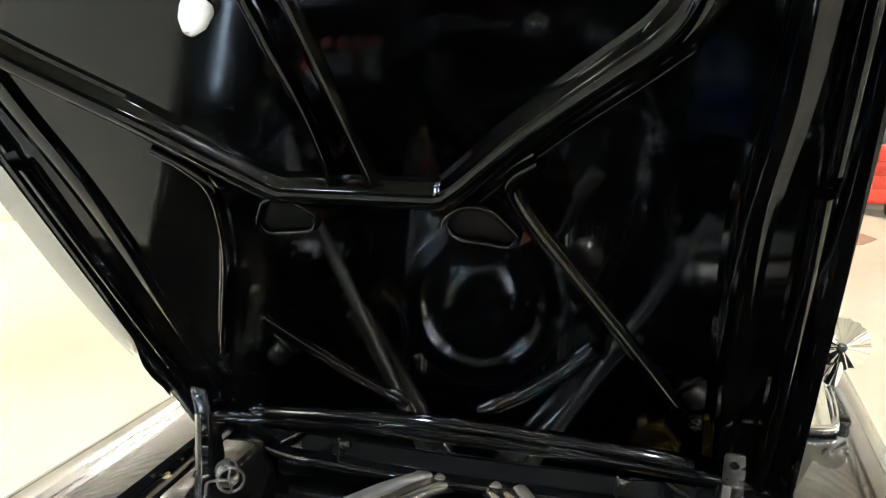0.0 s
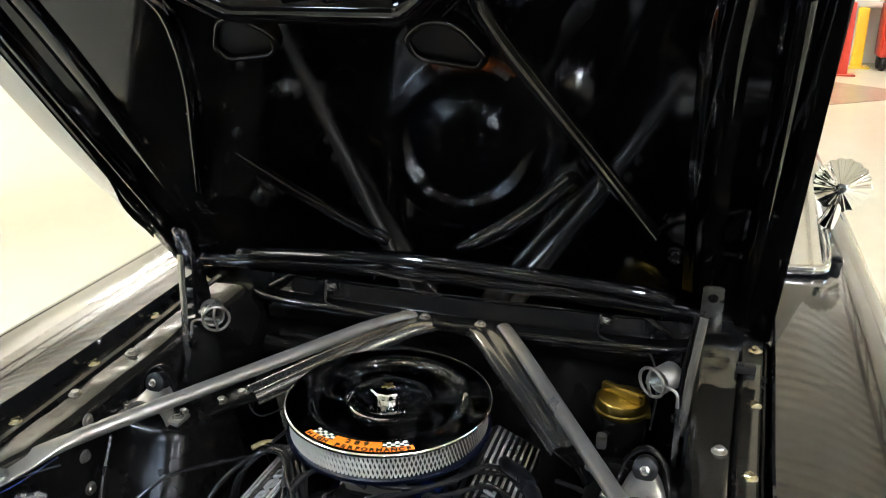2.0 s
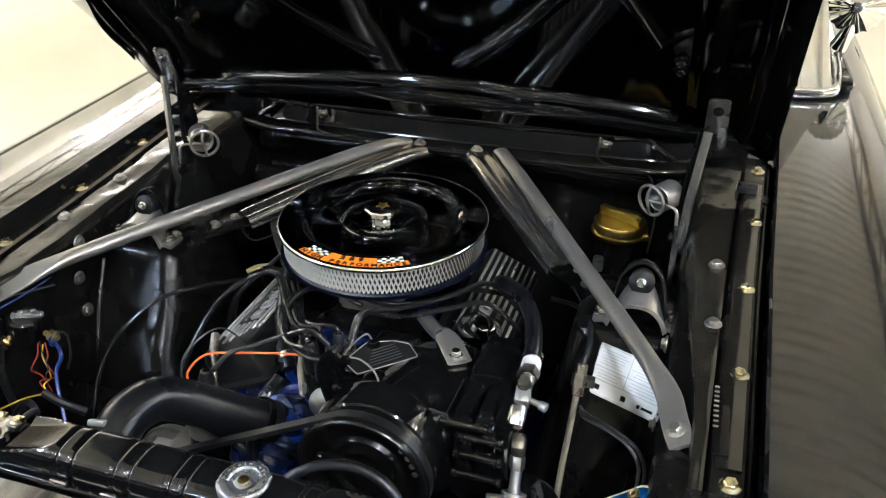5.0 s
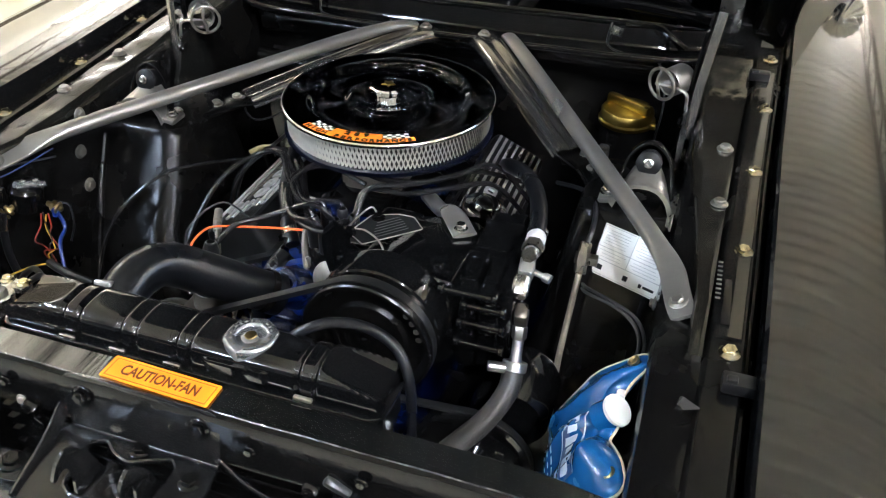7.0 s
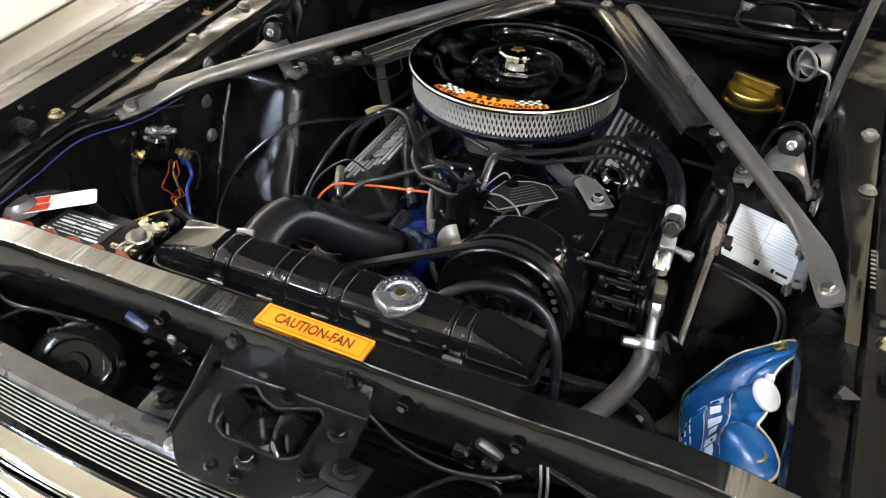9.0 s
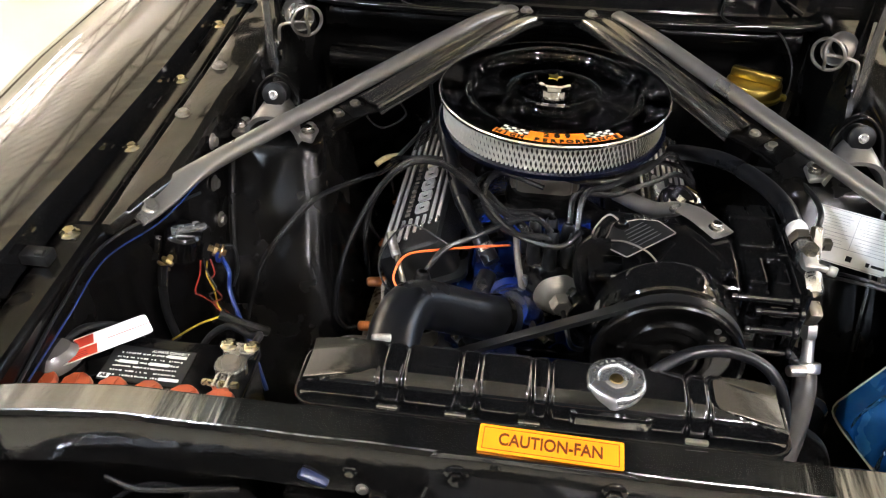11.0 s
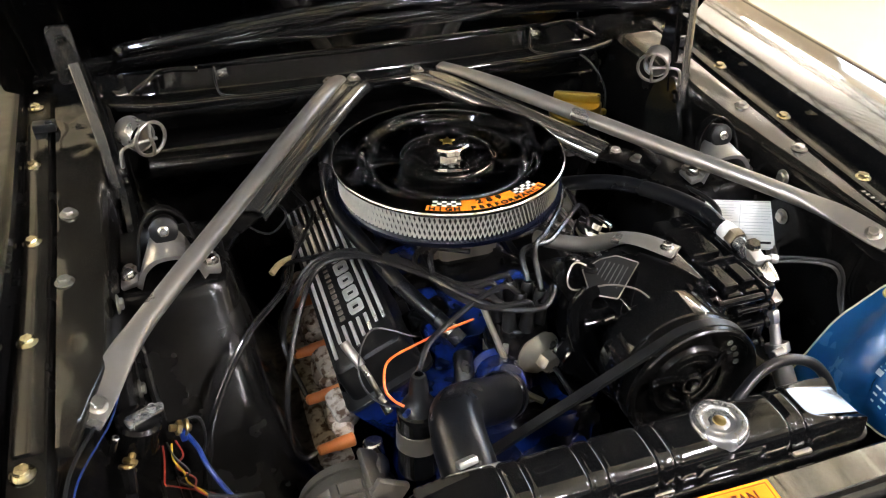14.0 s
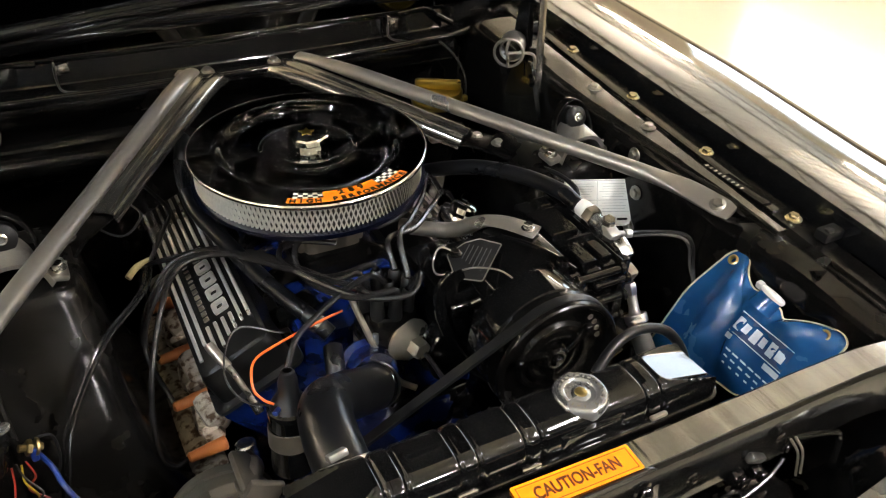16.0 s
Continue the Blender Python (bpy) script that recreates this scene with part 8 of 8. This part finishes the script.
def nose():
    def bow(x):
        return -0.826 + 0.16 * x * x

    t = thing("grille_header", (0, -0.83, 0.70), "grey upper grille panel with a fluted bright moulding", "grille header")
    xs = [lerp(-0.46, 0.46, i / 36) for i in range(37)]
    loops = [[(x, bow(x) + 0.024, 0.779), (x, bow(x) + 0.024, 0.783), (x, bow(x) - 0.004, 0.784), (x, bow(x) - 0.008, 0.780), (x, bow(x) - 0.008, 0.772), (x, bow(x) + 0.018, 0.776)] for x in xs]
    part("top_panel", loft(bmesh.new(), loops), PANELGREY, t, angle=30)
    # each bright flute of the moulding
    for k in range(8):
        y, z = -0.010 - 0.0026 * k, 0.775 - 0.0044 * k
        bm = sweep(bmesh.new(), [(x, bow(x) + y, z) for x in xs], rect(0.0013, 0.0016, 0.0004))
        part("flute", bm, CASTALU, t, "bright fluted strip")
    loops = [[(x, bow(x) - 0.008, 0.774), (x, bow(x) - 0.034, 0.735), (x, bow(x) - 0.034, 0.728), (x, bow(x) - 0.004, 0.764)] for x in xs]
    part("moulding_base", loft(bmesh.new(), loops), SATIN, t, angle=30)
    for x in (-0.07, -0.36, 0.16, 0.36):
        put("screw", GBOLT, t, Matrix.Translation((x, bow(x) + 0.004, 0.784)) @ Matrix.Scale(0.7, 4))
    t = thing("grille_surround", (0, -0.92, 0.68), "chrome grille surround and bumper moulding", "chrome trim")
    part("upper_chrome", sweep(bmesh.new(), [(x, bow(x) - 0.040, 0.716) for x in xs if abs(x) < 0.40], rect(0.048, 0.028, 0.010)), CHROME, t)
    part("lower_chrome", sweep(bmesh.new(), [(x, bow(x) - 0.070, 0.688) for x in xs if abs(x) < 0.40], rect(0.030, 0.030, 0.012)), CHROME, t)
    part("bumper", sweep(bmesh.new(), [(x * 1.75, bow(x * 1.45) - 0.22, 0.55) for x in xs], rect(0.06, 0.12, 0.02)), CHROME, t)
    for s in (-1, 1):
        h = thing("headlight", (s * 0.44, -0.85, 0.66), "round chrome headlight bezel at the fender tip", "headlight", "headlights")
        part("bezel", turned([(0.078, 0.03), (0.088, 0.028), (0.096, 0.0), (0.098, -0.03), (0.09, -0.05)], (s * 0.462, -0.826, 0.682), (0, -1, 0.05), 48), CHROME, h)
        part("lens", turned([(0.078, 0.01), (0.05, 0.028), (0, 0.034)], (s * 0.462, -0.826, 0.682), (0, -1, 0.05), 40), CLEAR, h, "clear headlight lens")
        part("bucket", turned([(0.094, -0.03), (0.092, -0.07), (0.06, -0.11), (0, -0.115)], (s * 0.462, -0.826, 0.682), (0, -1, 0.05), 40), SATIN, h)
    # horns behind the grille panel
    for x, y, z in ((-0.300, -0.735, 0.712), (0.285, -0.735, 0.70)):
        h = thing("horn", (x, y, z - 0.03), "black disc-shaped electric horn with a ribbed rim", "horn", "horns")
        ax = (0.35, -0.55, 0.76)
        part("shell", turned([(0, -0.03), (0.045, -0.03), (0.058, -0.02), (0.058, -0.004), (0.050, 0.006), (0.036, 0.010), (0.034, 0.004), (0.020, 0.004), (0.018, 0.010), (0.008, 0.012), (0, 0.009)], (x, y, z), ax, 40), SATIN, h)
        xx, yy, aa = frame_of(ax)
        for k in range(6):
            a = 2 * math.pi * k / 6
            put("rim_screw", BBOLT, h, axes(xx, yy, aa, Vector((x, y, z)) + (xx * math.cos(a) + yy * math.sin(a)) * 0.053 + aa * -0.002) @ Matrix.Scale(0.6, 4))
        part("bracket", boxes(((x, y + 0.045, z - 0.02), (0.025, 0.05, 0.006), 0.001)), SATIN, h)
        part("lead", tube([(x - 0.03, y + 0.03, z + 0.02), (x - 0.05, y + 0.03, z + 0.045), (x - 0.09, y + 0.02, z + 0.045), (x - 0.14, y - 0.02, z + 0.02)], 0.0028, 7, 6), WIRE, h)
    # clips and bulb holders under the support bar
    for x, col in ((-0.185, BENCH), (0.245, SATIN)):
        h = thing("wire_connector", (x, -0.735, 0.78), "small plastic connector clipped under the support bar", "connector", "connectors")
        part("shell", boxes(((x - 0.012, -0.714, 0.812), (0.030, 0.010, 0.012), 0.003, pose(0, 0, 0, 20, 30, 5))), material("connector_plastic", (0.008, 0.016, 0.05) if x < 0 else (0.015, 0.015, 0.015), 0.4), h)
        put("screw", BBOLT if x > 0 else GBOLT, h, pose(x + 0.035, -0.713, 0.803, 80, 0, 10) @ Matrix.Scale(0.55, 4))
    # lower air deflector panel, closing the nose from below
    part("deflector", boxes(((0, -0.755, 0.60), (1.05, 0.20, 0.01), 0.003)), BAYBLACK, tagged(thing("air_deflector", (0, -0.755, 0.60), "black sheet steel air deflector behind the grille", "air deflector")))
    # condenser in front of the radiator
    t = thing("condenser", (0, -0.655, 0.65), "black finned condenser in front of the radiator", "condenser")
    for k in range(9):
        part("condenser_tube", sweep(bmesh.new(), [(-0.25, -0.66, 0.78 - 0.022 * k), (0.27, -0.66, 0.78 - 0.022 * k)], rect(0.022, 0.008, 0.002)), SATIN, t)


nose()


def underbody():
    t = thing("subframe", (0, 0, 0.2), "black front crossmember and frame rails", "subframe")
    part("crossmember", boxes(((0, -0.05, 0.24), (0.8, 0.12, 0.08), 0.02)), BAYBLACK, t)
    for s in (-1, 1):
        part("rail", boxes(((s * 0.38, 0.0, 0.32), (0.10, 1.5, 0.12), 0.02)), BAYBLACK, t)
    part("oil_pan", boxes(((0, 0.05, 0.30), (0.26, 0.5, 0.16), 0.04)), BLUE, t)
    part("steering_box", boxes(((0.33, 0.12, 0.42), (0.08, 0.12, 0.12), 0.02)), SATIN, t)
    part("splash_shield", boxes(((0, -0.2, 0.165), (1.3, 1.5, 0.012), 0.003)), BAYBLACK, t)
    part("lower_tray", boxes(((0, -0.64, 0.36), (0.9, 0.3, 0.02), 0.005)), BAYBLACK, t)


underbody()


def power_steering_pump():
    c = Vector((0.300, -0.462, 0.600))
    t = thing("power_steering_pump", tuple(c), "black power steering pump with a large belt pulley", "pump")
    part("reservoir", turned([(0, -0.15), (0.05, -0.15), (0.056, -0.14), (0.056, -0.06), (0.05, -0.05), (0, -0.05)], c + Vector((0.035, 0, 0.03)), (0, -1, 0), 32), GLOSSBLACK, t)
    pl = part("pulley", turned([(0.0, -0.01), (0.070, -0.01), (0.084, -0.008), (0.084, -0.003), (0.077, 0.0), (0.084, 0.003), (0.084, 0.008), (0.078, 0.010), (0.070, 0.004), (0.028, 0.004), (0.022, 0.012), (0, 0.012)], c, (0, -1, 0), 56), GLOSSBLACK, t, "gloss black stamped pulley")
    for k in range(4):
        a = math.pi * k / 2 + 0.5
        put("rim_bolt", BBOLT, pl, axes((1, 0, 0), (0, 0, 1), (0, -1, 0), c + Vector((0.045 * math.cos(a), -0.005, 0.045 * math.sin(a)))) @ Matrix.Scale(0.7, 4))
    t = thing("steering_belt", (0.2, -0.462, 0.65), "black rubber belt over the steering pump pulley", "drive belt")
    pts = [c + Vector((0.083 * math.cos(radians(a)), 0, 0.083 * math.sin(radians(a)))) for a in range(-70, 96, 10)] + [Vector((0.15, -0.462, 0.672)), Vector((0.02, -0.462, 0.66))]
    part("belt", sweep(bmesh.new(), pts, rect(0.006, 0.011, 0.001), up=(0, 1, 0), fixed=True), RUBBER, t)


power_steering_pump()


def bar_clutter():
    # bent stays and clips in the dark below the support bar
    for name, label, pts, r, mt in (("bent_stay", "bent grey steel stay below the support bar", [(0.295, -0.712, 0.812), (0.33, -0.722, 0.812), (0.348, -0.728, 0.806), (0.350, -0.732, 0.765)], 0.0036, SATIN),
                                    ("wire_prong", "thin grey wire prong below the support bar", [(0.285, -0.713, 0.815), (0.290, -0.724, 0.80), (0.292, -0.730, 0.77)], 0.0015, BOLTGREY),
                                    ("wire_prong", "thin grey wire prong below the support bar", [(0.292, -0.713, 0.815), (0.297, -0.724, 0.80), (0.299, -0.730, 0.77)], 0.0015, BOLTGREY),
                                    ("horn_lead", "thin black lead clipped below the support bar", [(0.10, -0.715, 0.80), (0.14, -0.728, 0.79), (0.19, -0.735, 0.785), (0.24, -0.730, 0.79), (0.27, -0.722, 0.80)], 0.0026, WIRE),
                                    ("horn_lead", "thin black lead clipped below the support bar", [(-0.40, -0.730, 0.795), (-0.36, -0.742, 0.80), (-0.31, -0.735, 0.80), (-0.27, -0.722, 0.79)], 0.0030, WIRE)):
        t = thing(name, pts[0], label, "wire" if "stay" not in name else "stay")
        part("bar" if "stay" in name else "wire", tube(pts, r, 8, 8), mt, t)
    for x, z in ((0.205, 0.800), (0.235, 0.792), (-0.135, 0.80)):
        t = thing("wire_clip", (x, -0.712, z), "small dark metal clip bolted below the support bar", "wire clip", "bar clips")
        part("clip", boxes(((x, -0.718, z), (0.018, 0.012, 0.016), 0.003, pose(0, 0, 0, 20, 15, 0)), ((x + 0.012, -0.722, z - 0.010), (0.010, 0.008, 0.014), 0.002)), SATIN, t)
        put("screw", BBOLT, t, pose(x, -0.725, z + 0.004, 80, 0, 10) @ Matrix.Scale(0.5, 4))


bar_clutter()
